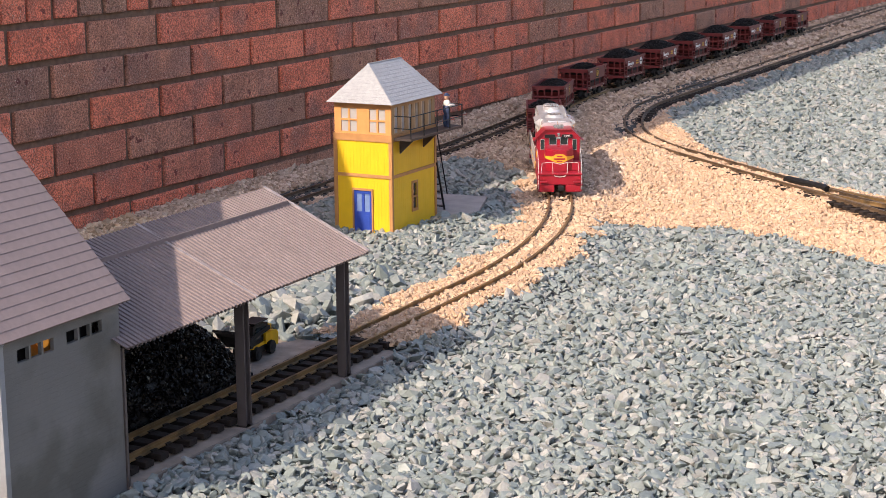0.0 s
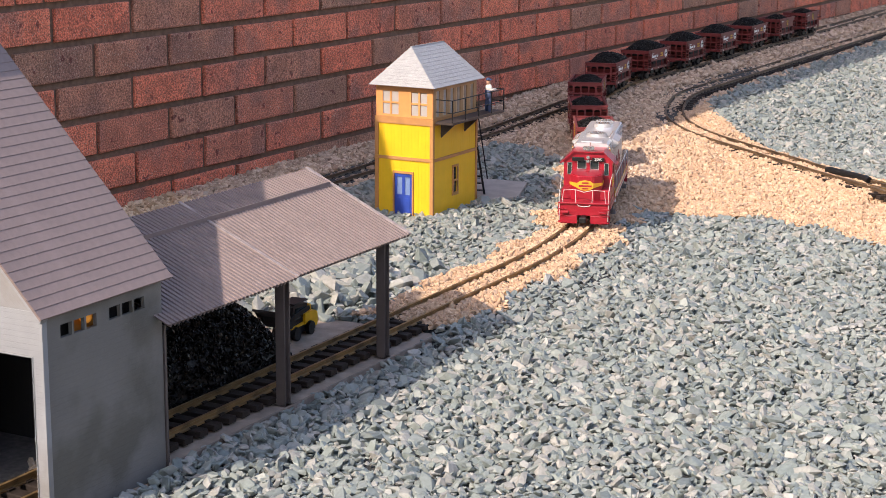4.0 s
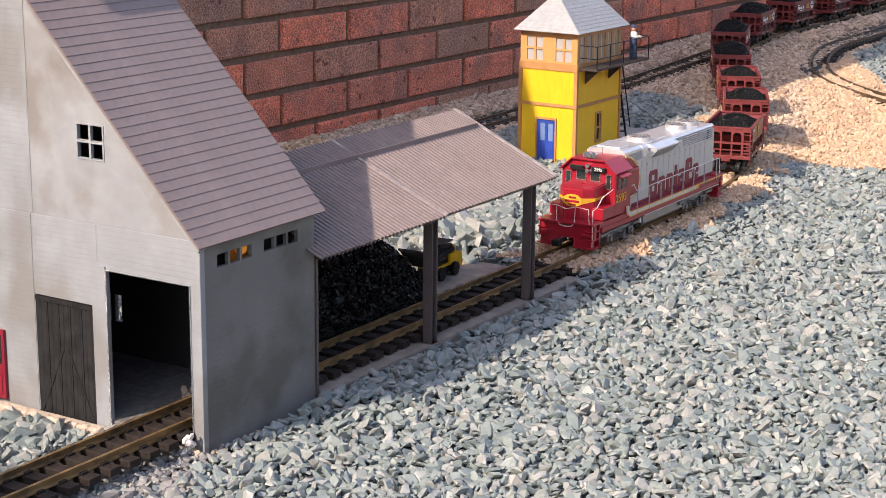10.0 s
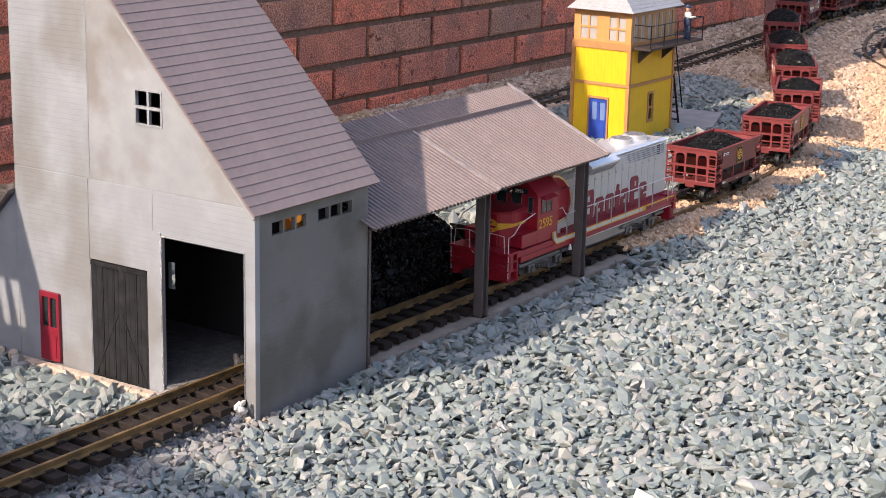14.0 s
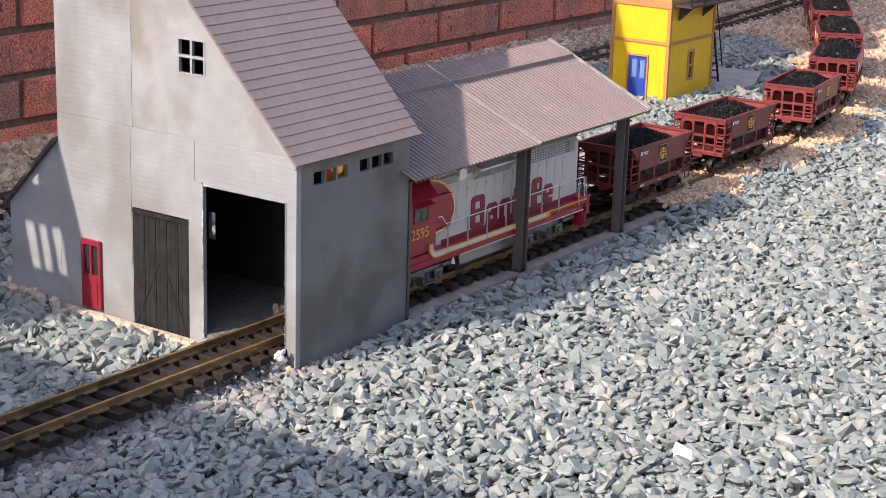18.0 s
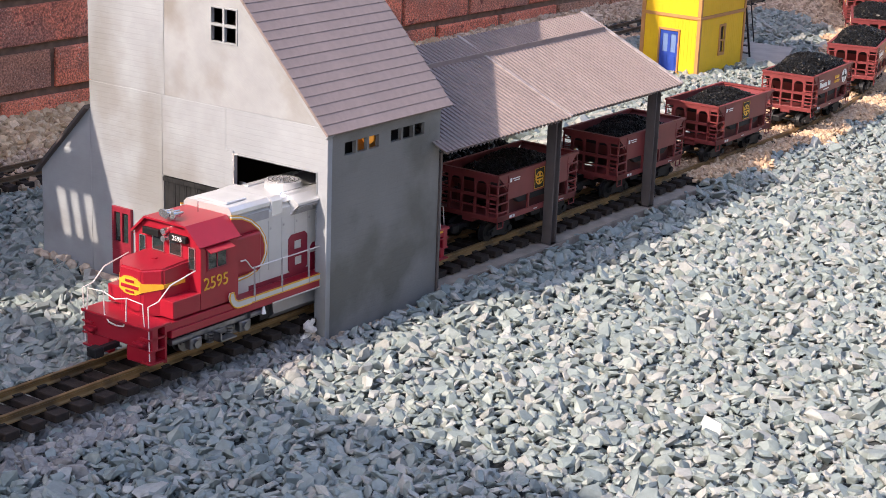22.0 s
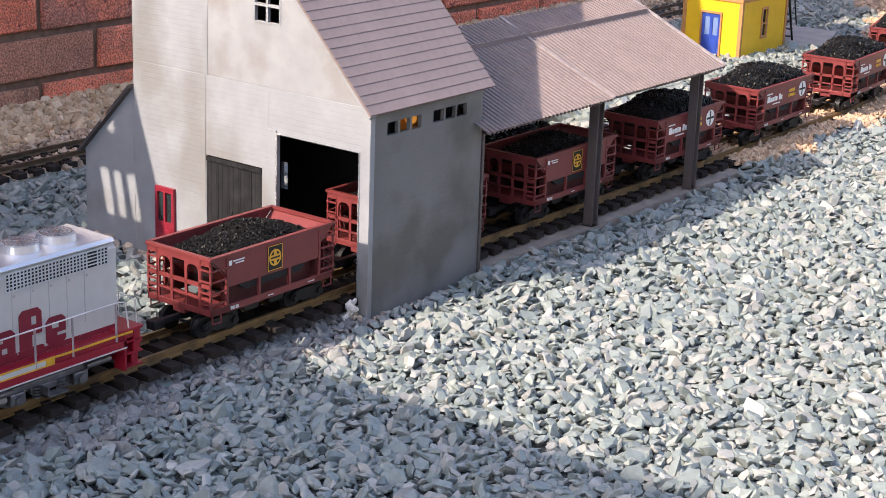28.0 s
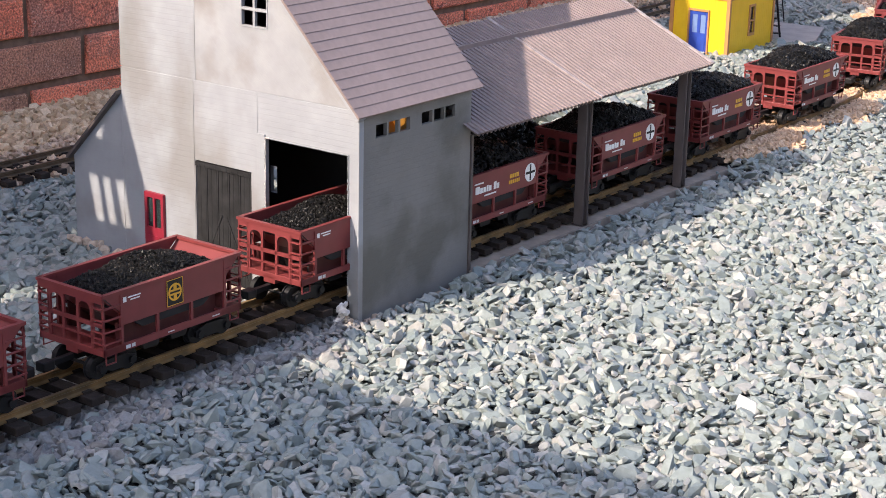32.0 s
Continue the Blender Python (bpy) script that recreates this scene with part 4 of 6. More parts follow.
    part("sill", B(-0.021, -0.0052, 0.079, 0.302, -0.048, -0.0235, 0.003), LIME, t, "crumbling tan mortar sill")
    rough_edge([(-0.017, 0.30, -0.026), (-0.018, 0.20, -0.027), (-0.017, 0.084, -0.026)], 0.0050, 14, LIME, t)
    rough_edge([(-0.006, -0.044, -0.028), (-0.010, -0.062, -0.029)], 0.008, 5, LIME, t)
    rough_edge([(0.0, -0.060, -0.031), (0.1, -0.061, -0.032), (0.2, -0.061, -0.031)], 0.005, 6, CONC, t)
    rough_edge([(-0.016, -0.041, -0.028), (-0.010, -0.046, -0.018), (-0.015, -0.044, -0.012), (-0.008, -0.047, -0.004)], 0.0062, 80, LIME_PALE, t, "white_lump")
    # ragged cut edge of the track doorway
    rough_edge([(-0.0012, 0.0768, -0.032), (-0.0012, 0.0772, 0.05), (-0.0012, 0.0768, 0.154), (-0.0010, 0.070, 0.1545)], 0.0011, 9, LIME_PALE, t, "chipped_edge")
    rough_edge([(-0.0010, 0.070, 0.1542), (-0.0010, -0.042, 0.1542), (-0.0010, -0.0422, -0.02)], 0.0009, 10, BARN_GREY, t, "chipped_edge")
    rough_edge([(0.10, 0.055, -0.016), (0.12, 0.075, -0.016), (0.13, 0.05, -0.017)], 0.006, 11, LIME, t, "floor_rubble")
    return t


def thing_part(name, parent, label=""):
    e = new(name)
    e.parent = parent
    if label:
        e["label"] = label
    return e


# ---- coal shed ----
def corrugated(x0, x1, y0, z0, y1, z1, pitch=0.0080, amp=0.0017, thick=0.0008):
    """A corrugated sheet whose ridges run up the slope."""
    bm = bmesh.new()
    ribs = int(round((x1 - x0) / pitch))
    wave = ((0.0, amp), (0.56, amp), (0.67, -1.4 * amp), (0.88, -1.4 * amp))
    line = [(k + f, h) for k in range(ribs) for f, h in wave] + [(ribs, amp)]
    n = len(line) - 1
    d = Vector((0, y1 - y0, z1 - z0)).normalized()
    up = Vector((0, -d.z, d.y))
    rows = []
    for lay in (0.0, thick):
        for y, z in ((y0, z0), (y1, z1)):
            rows.append([bm.verts.new(Vector((x0 + (x1 - x0) * f / ribs, y, z)) + up * (lay + h)) for f, h in line])
    a, b, c, e = rows
    for i in range(n):
        bm.faces.new((a[i], a[i + 1], b[i + 1], b[i]))
        bm.faces.new((c[i], e[i], e[i + 1], c[i + 1]))
        bm.faces.new((a[i], c[i], c[i + 1], a[i + 1]))
        bm.faces.new((b[i], b[i + 1], e[i + 1], e[i]))
    bm.faces.new((a[0], b[0], e[0], c[0]))
    bm.faces.new((a[n], c[n], e[n], b[n]))
    bmesh.ops.recalc_face_normals(bm, faces=bm.faces[:])
    return bm


def build_shed():
    t = thing("coal_shed", "open coal shed with brown corrugated roof on dark posts", "model shed")
    part("roof_sheet", corrugated(0.184, 0.4485, -0.0755, 0.1485, 0.068, 0.2085), ROOF_BROWN, t)
    part("roof_sheet", corrugated(0.4525, 0.752, -0.066, 0.1465, 0.068, 0.2085), ROOF_BROWN, t)
    part("roof_sheet", corrugated(0.208, 0.4485, 0.062, 0.2090, 0.104, 0.2245), ROOF_BROWN, t)
    part("roof_sheet", corrugated(0.4525, 0.752, 0.062, 0.2090, 0.104, 0.2245), ROOF_BROWN, t)
    cap = bmesh.new()
    prism(cap, [(-0.0755, 0.1500), (0.07, 0.2118), (0.104, 0.2275), (0.104, 0.2290), (0.07, 0.2136), (-0.0755, 0.1516)], "x", 0.4485, 0.4535)
    part("joint_strip", cap, ROOF_EDGE, t)
    edge = bmesh.new()
    prism(edge, [(-0.067, 0.1482), (0.07, 0.2118), (0.104, 0.2275), (0.104, 0.2290), (0.07, 0.2136), (-0.067, 0.1500)], "x", 0.7490, 0.7560)
    part("edge_strip", edge, ROOF_EDGE, t)
    part("ridge_step", B(0.21, 0.744, 0.0595, 0.0618, 0.2045, 0.2128), ROOF_BROWN, t)
    part("eaves_beam", B(0.21, 0.745, -0.054, -0.050, 0.1400, 0.1470), POST, t)
    part("wall_plate", B(0.21, 0.745, 0.094, 0.100, 0.206, 0.2165), POST, t)
    part("end_post", B(0.2000, 0.2035, -0.058, -0.046, -0.03, 0.1435), POST, t)
    for x in (0.212, 0.452, 0.7):
        part("rafter", prism(bmesh.new(), [(-0.055, 0.1425), (0.1, 0.2110), (0.1, 0.2160), (-0.055, 0.1480)], "x", x - 0.003, x + 0.003), POST, t)
    for x, y, zt in ((0.45, -0.052, 0.1435), (0.702, -0.052, 0.1435), (0.537, 0.097, 0.206)):
        p = bmesh.new()
        # an I-shaped post: two flanges and a web
        box(p, x - 0.0068, x - 0.0050, y - 0.0068, y + 0.0068, -0.022, zt, 0.0005)
        box(p, x + 0.0050, x + 0.0068, y - 0.0068, y + 0.0068, -0.022, zt, 0.0005)
        box(p, x - 0.0049, x + 0.0049, y - 0.0015, y + 0.0045, -0.022, zt)
        po = part("post", p, POST, t)
        part("base_plate", B(x - 0.010, x + 0.010, y - 0.0095, y + 0.0095, -0.0225, -0.019), POST, po)
        bo = bmesh.new()
        for k in range(9):
            cyl(bo, (x + 0.0059, y - 0.0072, -0.005 + k * 0.0165), "y", 0.0007, 0.0012, 6)
        tagged(part("rivets", bo, POST, po), kind="stuff")
    return t


def build_slab():
    s = part("concrete_slab", B(0.201, 0.845, -0.0625, 0.23, -0.05, -0.0190, 0.002), CONC)
    tagged(s, "worn grey concrete base strip under the shed", "slab")
    e = part("timber_edging", B(0.205, 0.83, -0.0665, -0.063, -0.05, -0.0170, 0.0008), mat("grey edging timber", (0.22, 0.18, 0.15), 0.85, vary=0.3, scale=60))
    tagged(e, "thin weathered timber edging along the slab", "edging")
    s2 = bmesh.new()
    prism(s2, [(1.945, 0.43), (1.955, 0.32), (1.80, 0.265), (1.69, 0.30), (1.735, 0.44)], "z", -0.05, 0.0)
    o = part("concrete_pad", s2, mat("light concrete", (0.42, 0.38, 0.34), 0.9, vary=0.15, scale=30, bump=0.3))
    tagged(o, "pale concrete pad beside the signal tower", "slab")
    return s


def heap(n, x0, x1, y0, y1, z0, top, size, seed, spread=2.2):
    """Places and sizes of lumps over a rounded heap."""
    rg = np.random.RandomState(seed)
    u, v = rg.uniform(-1, 1, n), rg.uniform(-1, 1, n)
    h = np.clip(1 - np.abs(u) ** spread, 0, 1) * np.clip(1 - np.abs(v) ** spread, 0, 1)
    h = h ** 0.8
    x, y = (x0 + x1) / 2 + u * (x1 - x0) / 2, (y0 + y1) / 2 + v * (y1 - y0) / 2
    z = z0 + (top - z0) * h * (0.92 + 0.12 * np.sin(u * 9 + v * 7)) + rg.uniform(-0.4, 0.4, n) * size
    s = size * np.exp(rg.normal(0, 0.3, n))
    return np.stack([x, y, z], 1), s


def build_coal_pile():
    t = thing("coal_pile", "glossy black coal heaped on the shed floor", "coal")
    bm = bmesh.new()
    nx, ny = 26, 12
    g = []
    for i in range(nx + 1):
        row = []
        for j in range(ny + 1):
            u, v = 2 * i / nx - 1, 2 * j / ny - 1
            h = (max(0, 1 - abs(u) ** 4.0) * max(0, 1 - abs(v) ** 2.0)) ** 0.8
            row.append(bm.verts.new((0.425 + u * 0.205, 0.118 + v * 0.078, -0.022 + 0.108 * h)))
        g.append(row)
    for a, b in zip(g, g[1:]):
        for j in range(ny):
            bm.faces.new((a[j], b[j], b[j + 1], a[j + 1]))
    part("coal_bed", bm, COAL, t, smooth=True)
    rg = np.random.RandomState(7)
    n = 8500
    u, v = rg.uniform(-1, 1, n), rg.uniform(-1, 1, n)
    h = (np.clip(1 - np.abs(u) ** 4.0, 0, 1) * np.clip(1 - np.abs(v) ** 2.0, 0, 1)) ** 0.8
    P = np.stack([0.425 + u * 0.207, 0.118 + v * 0.080, -0.020 + 0.109 * h + rg.uniform(-0.001, 0.002, n)], 1)
    o = scatter("loose_coal", COAL, P, 0.0029 * np.exp(rg.normal(0, 0.3, n)), "", 31, 0.5, 1.2, "")
    o.parent = t
    return t


def build_rubble():
    """Bigger broken slate heaped behind the shed."""
    rg = np.random.RandomState(9)
    n = 420
    P = np.stack([rg.normal(0.98, 0.11, n), rg.normal(0.20, 0.055, n), np.zeros(n)], 1)
    P[:, 2] = -0.016 + 0.028 * np.exp(-((P[:, 0] - 0.98) / 0.13) ** 2 - ((P[:, 1] - 0.2) / 0.07) ** 2) + rg.uniform(-0.004, 0.006, n)
    k = (P[:, 1] > 0.085)
    scatter("slate_rubble", SLATE, P[k], 0.013 * np.exp(rg.normal(0, 0.3, n))[k], "larger broken grey slate heaped behind the shed", 41, 0.5, 0.7, "rubble")


def build_loader():
    at = Matrix.Translation((0.728, 0.116, -0.019)) @ Matrix.Rotation(radians(4), 4, "Z") @ Matrix.Scale(0.94, 4)
    t = thing("toy_loader", "small yellow and black toy skid loader with raised bucket", "toy loader", at)
    yel = mat("loader yellow", (0.80, 0.45, 0.01), 0.4)
    # rounded tail with the arch of the rear wheel cut out of it
    part("engine_cover", prism(bmesh.new(), [(0.012, 0.019), (0.020, 0.022), (0.030, 0.0225), (0.038, 0.017), (0.041, 0.010), (0.050, 0.010), (0.0525, 0.016), (0.0515, 0.030), (0.046, 0.0345), (0.030, 0.036), (0.012, 0.036)], "y", -0.0175, 0.0175), yel, t)
    part("exhaust_cowl", B(0.028, 0.036, -0.0150, 0.0150, 0.0362, 0.0470, 0.0015), yel, t)
    part("tail_badge", B(0.0524, 0.0529, -0.008, 0.008, 0.017, 0.023), BLACK, t)
    part("chassis", B(-0.028, 0.040, -0.012, 0.012, 0.006, 0.018, 0.001), BLACK, t)
    part("side_rail", prism(bmesh.new(), [(-0.026, 0.0185), (0.012, 0.0185), (0.012, 0.0235), (-0.026, 0.0215)], "y", -0.0150, 0.0150), yel, t)
    cab = part("cab", prism(bmesh.new(), [(-0.022, 0.020), (0.026, 0.024), (0.027, 0.050), (-0.012, 0.0545), (-0.019, 0.052)], "y", -0.0130, 0.0130), BLACK, t)
    for y in (-0.0134, 0.0131):
        part("side_glass", prism(bmesh.new(), [(-0.015, 0.030), (0.020, 0.031), (0.021, 0.046), (-0.012, 0.049)], "y", y, y + 0.0003), GLASS, cab)
    part("cab_roof", B(-0.016, 0.028, -0.0140, 0.0140, 0.0546, 0.0565, 0.0006), BLACK, cab)
    for y in (-0.0160, 0.0160):
        part("lift_arm", prism(bmesh.new(), [(0.028, 0.040), (0.026, 0.046), (-0.020, 0.041), (-0.040, 0.033), (-0.039, 0.029), (-0.018, 0.035)], "y", y - 0.0014, y + 0.0014), BLACK, t)
        part("ram", rod(bmesh.new(), [(-0.020, y * 0.8, 0.020), (-0.040, y * 0.8, 0.031)], 0.0016, 8), STEEL, t)
    bk = bmesh.new()
    prism(bk, [(-0.040, 0.026), (-0.038, 0.030), (-0.046, 0.046), (-0.078, 0.060), (-0.079, 0.057), (-0.052, 0.043), (-0.046, 0.032), (-0.047, 0.026)], "y", -0.024, 0.024)
    for y in (-0.024, 0.0228):
        prism(bk, [(-0.043, 0.028), (-0.046, 0.045), (-0.076, 0.058), (-0.060, 0.040)], "y", y, y + 0.0012)
    part("bucket", bk, MATT_BLACK, t)
    for x in (-0.016, 0.029):
        for y in (-0.0165, 0.0165):
            w = part("wheel", cyl(bmesh.new(), (x, y, 0.0105), "y", 0.0105, 0.007, 22), BLACK, t)
            part("hub", cyl(bmesh.new(), (x, y + (0.0037 if y > 0 else -0.0037), 0.0105), "y", 0.0042, 0.0008, 12), MATT_BLACK, w)
    return t


# ---- signal tower ----
def build_tower():
    at = Matrix.Translation((1.544, 0.326, 0.0)) @ Matrix.Rotation(-0.0118, 4, "Z")
    t = thing("signal_tower", "yellow boarded model signal tower with grey hipped roof", "signal tower", at)
    D, Wd, Z3, ZT = 0.178, 0.124, 0.174, 0.243
    part("front_wall", panel(bmesh.new(), "x", 0, 0.004, 0.0, Wd, -0.04, Z3, [(0.0435, 0.0830, -0.04, 0.0745)]), YELLOW, t)
    part("side_wall", panel(bmesh.new(), "y", 0, 0.004, 0.004, D, -0.04, Z3, [(0.0815, 0.0985, 0.028, 0.081)]), YELLOW_SIDE, t)
    part("far_wall", B(0.004, D - 0.004, Wd - 0.004, Wd, -0.04, Z3), YELLOW_SIDE, t)
    part("back_wall", B(D - 0.004, D, 0.004, Wd, -0.04, Z3), YELLOW, t)
    tr = 0.0022
    for z0, z1 in ((0.1005, 0.1065), (0.170, 0.1835)):
        part("band", B(-tr, 0.0, -tr, Wd + tr, z0, z1), TRIM, t)
        part("band", B(0.0005, D, -tr, 0.0, z0, z1), TRIM, t)
    for y0, y1 in ((-tr, 0.0048), (Wd - 0.0055, Wd + tr)):
        for z0, z1 in ((-0.04, 0.1), (0.107, 0.1698)):
            part("corner_post", B(-tr, -0.0001, y0, y1, z0, z1), TRIM, t)
    for x0, x1 in ((0.0004, 0.0045), (D - 0.004, D + tr)):
        for z0, z1 in ((-0.04, 0.1), (0.107, 0.1698)):
            part("corner_post", B(x0, x1, -tr, -0.0001, z0, z1), TRIM, t)
    # cabin with glazed front and side
    fr = [(0.012, 0.0275), (0.0315, 0.047), (0.0745, 0.090), (0.094, 0.1095)]
    fz = [(0.1875, 0.2085), (0.212, 0.232)]
    fh = [(a, b, c, d) for a, b in fr for c, d in fz]
    part("cabin_front", panel(bmesh.new(), "x", 0, 0.004, 0, Wd, 0.1836, ZT, fh), mat("orange cabin paint", (0.62, 0.29, 0.10), 0.5, vary=0.06), t)
    for a, b, c, d in fh:
        part("pane", B(0.0022, 0.003, a, b, c, d), PALE, t)
    sh = [(0.012 + 0.0275 * i, 0.029 + 0.0275 * i, 0.186, 0.235) for i in range(6)]
    part("cabin_side", panel(bmesh.new(), "y", 0, 0.004, 0.004, D, 0.1836, ZT, sh), TAN, t)
    for a, b, c, d in sh:
        part("pane", B(a, (a + b) / 2 - 0.0008, 0.0022, 0.003, c, d), TAN_PANE, t)
        part("pane", B((a + b) / 2 + 0.0008, b, 0.0022, 0.003, c, d), DUSKY if b > 0.09 else PALE, t)
    part("cabin_far", B(0.004, D, Wd - 0.004, Wd, 0.1836, ZT), TAN, t)
    part("cabin_back", B(D - 0.004, D, 0.004, Wd - 0.004, 0.1836, ZT), TAN, t)
    part("cabin_floor", B(0.004, D - 0.004, 0.004, Wd - 0.004, 0.172, 0.176), TAN, t)
    # hipped roof with courses of shingles
    roof = thing_part("roof", t, "grey shingled hipped roof")
    n = 12
    e = (-0.0145, 0.192, -0.0115, 0.1325)
    rx0, rx1, ym, z0, z1 = 0.024, 0.152, 0.0605, 0.2435, 0.3155
    for k in range(n):
        a, b = k / n, (k + 1) / n + 0.012
        if k == n - 1:
            b = 1.0
        def ring(f, lift):
            return [Vector((e[0] + (rx0 - e[0]) * f, e[2] + (ym - e[2]) * f, z0 + (z1 - z0) * f + lift)), Vector((e[1] + (rx1 - e[1]) * f, e[2] + (ym - e[2]) * f, z0 + (z1 - z0) * f + lift)),
                    Vector((e[1] + (rx1 - e[1]) * f, e[3] + (ym - e[3]) * f, z0 + (z1 - z0) * f + lift)), Vector((e[0] + (rx0 - e[0]) * f, e[3] + (ym - e[3]) * f, z0 + (z1 - z0) * f + lift))]
        bm = bmesh.new()
        lo0, lo1, hi1 = ring(a, 0.0), ring(a, 0.0008), ring(b, 0.0003)
        r0, r1, r2 = ([bm.verts.new(v) for v in q] for q in (lo0, lo1, hi1))
        for i in range(4):
            j = (i + 1) % 4
            bm.faces.new((r0[i], r0[j], r1[j], r1[i]))
            bm.faces.new((r1[i], r1[j], r2[j], r2[i]))
        bm.faces.new(r0[::-1])
        part("shingle_course", bm, SHINGLE, roof)
    part("ridge_cap", B(rx0, rx1, ym - 0.0018, ym + 0.0018, z1 - 0.001, z1 + 0.0010), SHINGLE, roof)
    # blue door
    part("door_frame", panel(bmesh.new(), "x", -0.0030, 0.003, 0.0405, 0.0860, -0.03, 0.0785, [(0.0435, 0.0830, -0.03, 0.0745)]), TRIM, t)
    door = part("door", panel(bmesh.new(), "x", -0.001, 0.003, 0.0440, 0.0825, -0.03, 0.0740, [(0.0485, 0.0600, 0.033, 0.068), (0.0660, 0.0775, 0.033, 0.068)]), BLUE, t, "bright blue panelled door")
    for y0 in (0.0485, 0.0660):
        part("pane", B(0.0004, 0.0012, y0, y0 + 0.0115, 0.033, 0.068), BLUE_PANE, door)
        part("panel", B(-0.0016, -0.0011, y0, y0 + 0.0115, -0.002, 0.026), BLUE, door)
    # narrow side window
    wf = part("side_window", panel(bmesh.new(), "y", -0.0024, 0.0024, 0.078, 0.102, 0.0245, 0.0845, [(0.0815, 0.0985, 0.030, 0.052), (0.0815, 0.0985, 0.055, 0.0805)]), TRIM, t)
    for a, b in ((0.030, 0.052), (0.055, 0.0805)):
        part("pane", B(0.0825, 0.0975, 0.0012, 0.002, a, b), GLASS, wf)
    # balcony along the side
    bal = thing_part("balcony", t, "dark balcony with thin black railing")
    dark = mat("dark balcony timber", (0.05, 0.035, 0.03), 0.6, vary=0.2)
    part("deck", B(0.006, 0.222, -0.040, -0.0028, 0.174, 0.1785), dark, bal)
    for x in (0.030, 0.125):
        part("bracket", prism(bmesh.new(), [(-0.0025, 0.174), (-0.034, 0.174), (-0.0025, 0.145)], "x", x - 0.002, x + 0.002), dark, bal)
    rails = bmesh.new()
    for z in (0.197, 0.2205):
        rod(rails, [(0.007, -0.003, z), (0.007, -0.039, z), (0.221, -0.039, z), (0.221, -0.003, z)], 0.0010, 5)
    part("railing", rails, BLACK, bal)
    for x, y in ((0.007, -0.039), (0.06, -0.039), (0.114, -0.039), (0.168, -0.039), (0.221, -0.039), (0.221, -0.004)):
        part("baluster", rod(bmesh.new(), [(x, y, 0.178), (x, y, 0.2215)], 0.0013, 5), BLACK, bal)
    # iron stair at the back
    st = thing_part("stair", t, "thin black iron stair")
    for y in (0.012, 0.040):
        part("stringer", rod(bmesh.new(), [(D + 0.062, y, 0.0), (D + 0.006, y, 0.172)], 0.0022, 6), BLACK, st)
        part("handrail", rod(bmesh.new(), [(D + 0.075, y, 0.03), (D + 0.02, y, 0.200)], 0.0013, 5), BLACK, st)
    for i in range(11):
        f = (i + 0.5) / 11
        part("tread", B(D + 0.062 - 0.056 * f - 0.006, D + 0.062 - 0.056 * f + 0.006, 0.012, 0.040, 0.172 * f - 0.0008, 0.172 * f + 0.0008), BLACK, st)
    return t


def build_figure():
    """A painted figurine leaning on the balcony rail: one plain shape."""
    bm = bmesh.new()
    def blob(x, y, z, a, b, c, mi):
        n0 = len(bm.faces)
        bmesh.ops.create_uvsphere(bm, u_segments=10, v_segments=7, radius=1.0, matrix=Matrix.Translation((x, y, z)) @ Matrix.Diagonal((a, b, c, 1)))
        bm.faces.ensure_lookup_table()
        for f in bm.faces[n0:]:
            f.material_index = mi
    blob(0, 0.0036, 0.012, 0.0042, 0.0036, 0.014, 0)
    blob(0, -0.0036, 0.012, 0.0042, 0.0036, 0.014, 0)
    blob(0, 0, 0.030, 0.0056, 0.0075, 0.011, 0)
    blob(0.0005, 0, 0.040, 0.0052, 0.0078, 0.007, 1)
    blob(0.005, -0.0075, 0.0375, 0.0075, 0.0022, 0.0024, 1)
    blob(0.012, -0.0070, 0.0350, 0.0035, 0.0018, 0.0018, 2)
    blob(0.003, 0.0075, 0.0365, 0.0055, 0.0022, 0.0024, 1)
    blob(0, 0, 0.050, 0.0040, 0.0040, 0.0048, 2)
    blob(0.001, 0, 0.0540, 0.0062, 0.0056, 0.0014, 0)
    blob(0, 0, 0.0556, 0.0040, 0.0040, 0.0020, 0)
    at = Matrix.Translation((1.731, 0.302, 0.1775)) @ Matrix.Rotation(-0.4, 4, "Z") @ Matrix.Scale(1.18, 4)
    o = part("figurine", bm, [mat("figurine blue", (0.03, 0.05, 0.11), 0.6), mat("figurine white", (0.6, 0.56, 0.52), 0.6), mat("figurine tan", (0.45, 0.25, 0.17), 0.6)], at=at, smooth=True)
    tagged(o, "painted toy figurine in blue trousers on the balcony", "figurine")


# ---- lettering ----
def words(text, size, material, at, parent=None, name="lettering", depth=0.0004, spacing=1.0):
    """Raised letters in the built-in font, turned into a mesh."""
    cu = bpy.data.curves.new(name, "FONT")
    cu.body, cu.size, cu.extrude, cu.align_x, cu.align_y, cu.space_character = text, size, depth, "CENTER", "CENTER", spacing
    tmp = bpy.data.objects.new(name, cu)
    scene.collection.objects.link(tmp)
    dg = bpy.context.evaluated_depsgraph_get()
    me = bpy.data.meshes.new_from_object(tmp.evaluated_get(dg))
    bpy.data.objects.remove(tmp)
    bpy.data.curves.remove(cu)
    me.materials.clear()
    me.materials.append(material)
    o = new(name, me)
    if parent:
        o.parent = parent
    o.matrix_basis = at
    return o


def side_face(x, z, y, sgn):
    """Turns a flat piece drawn in x and y onto the side of a car: sgn -1 the near side, 1 the far."""
    if sgn < 0:
        return Matrix.Translation((x, y, z)) @ Matrix.Rotation(radians(90), 4, "X")
    return Matrix.Translation((x, y, z)) @ Matrix.Rotation(radians(180), 4, "Z") @ Matrix.Rotation(radians(90), 4, "X")


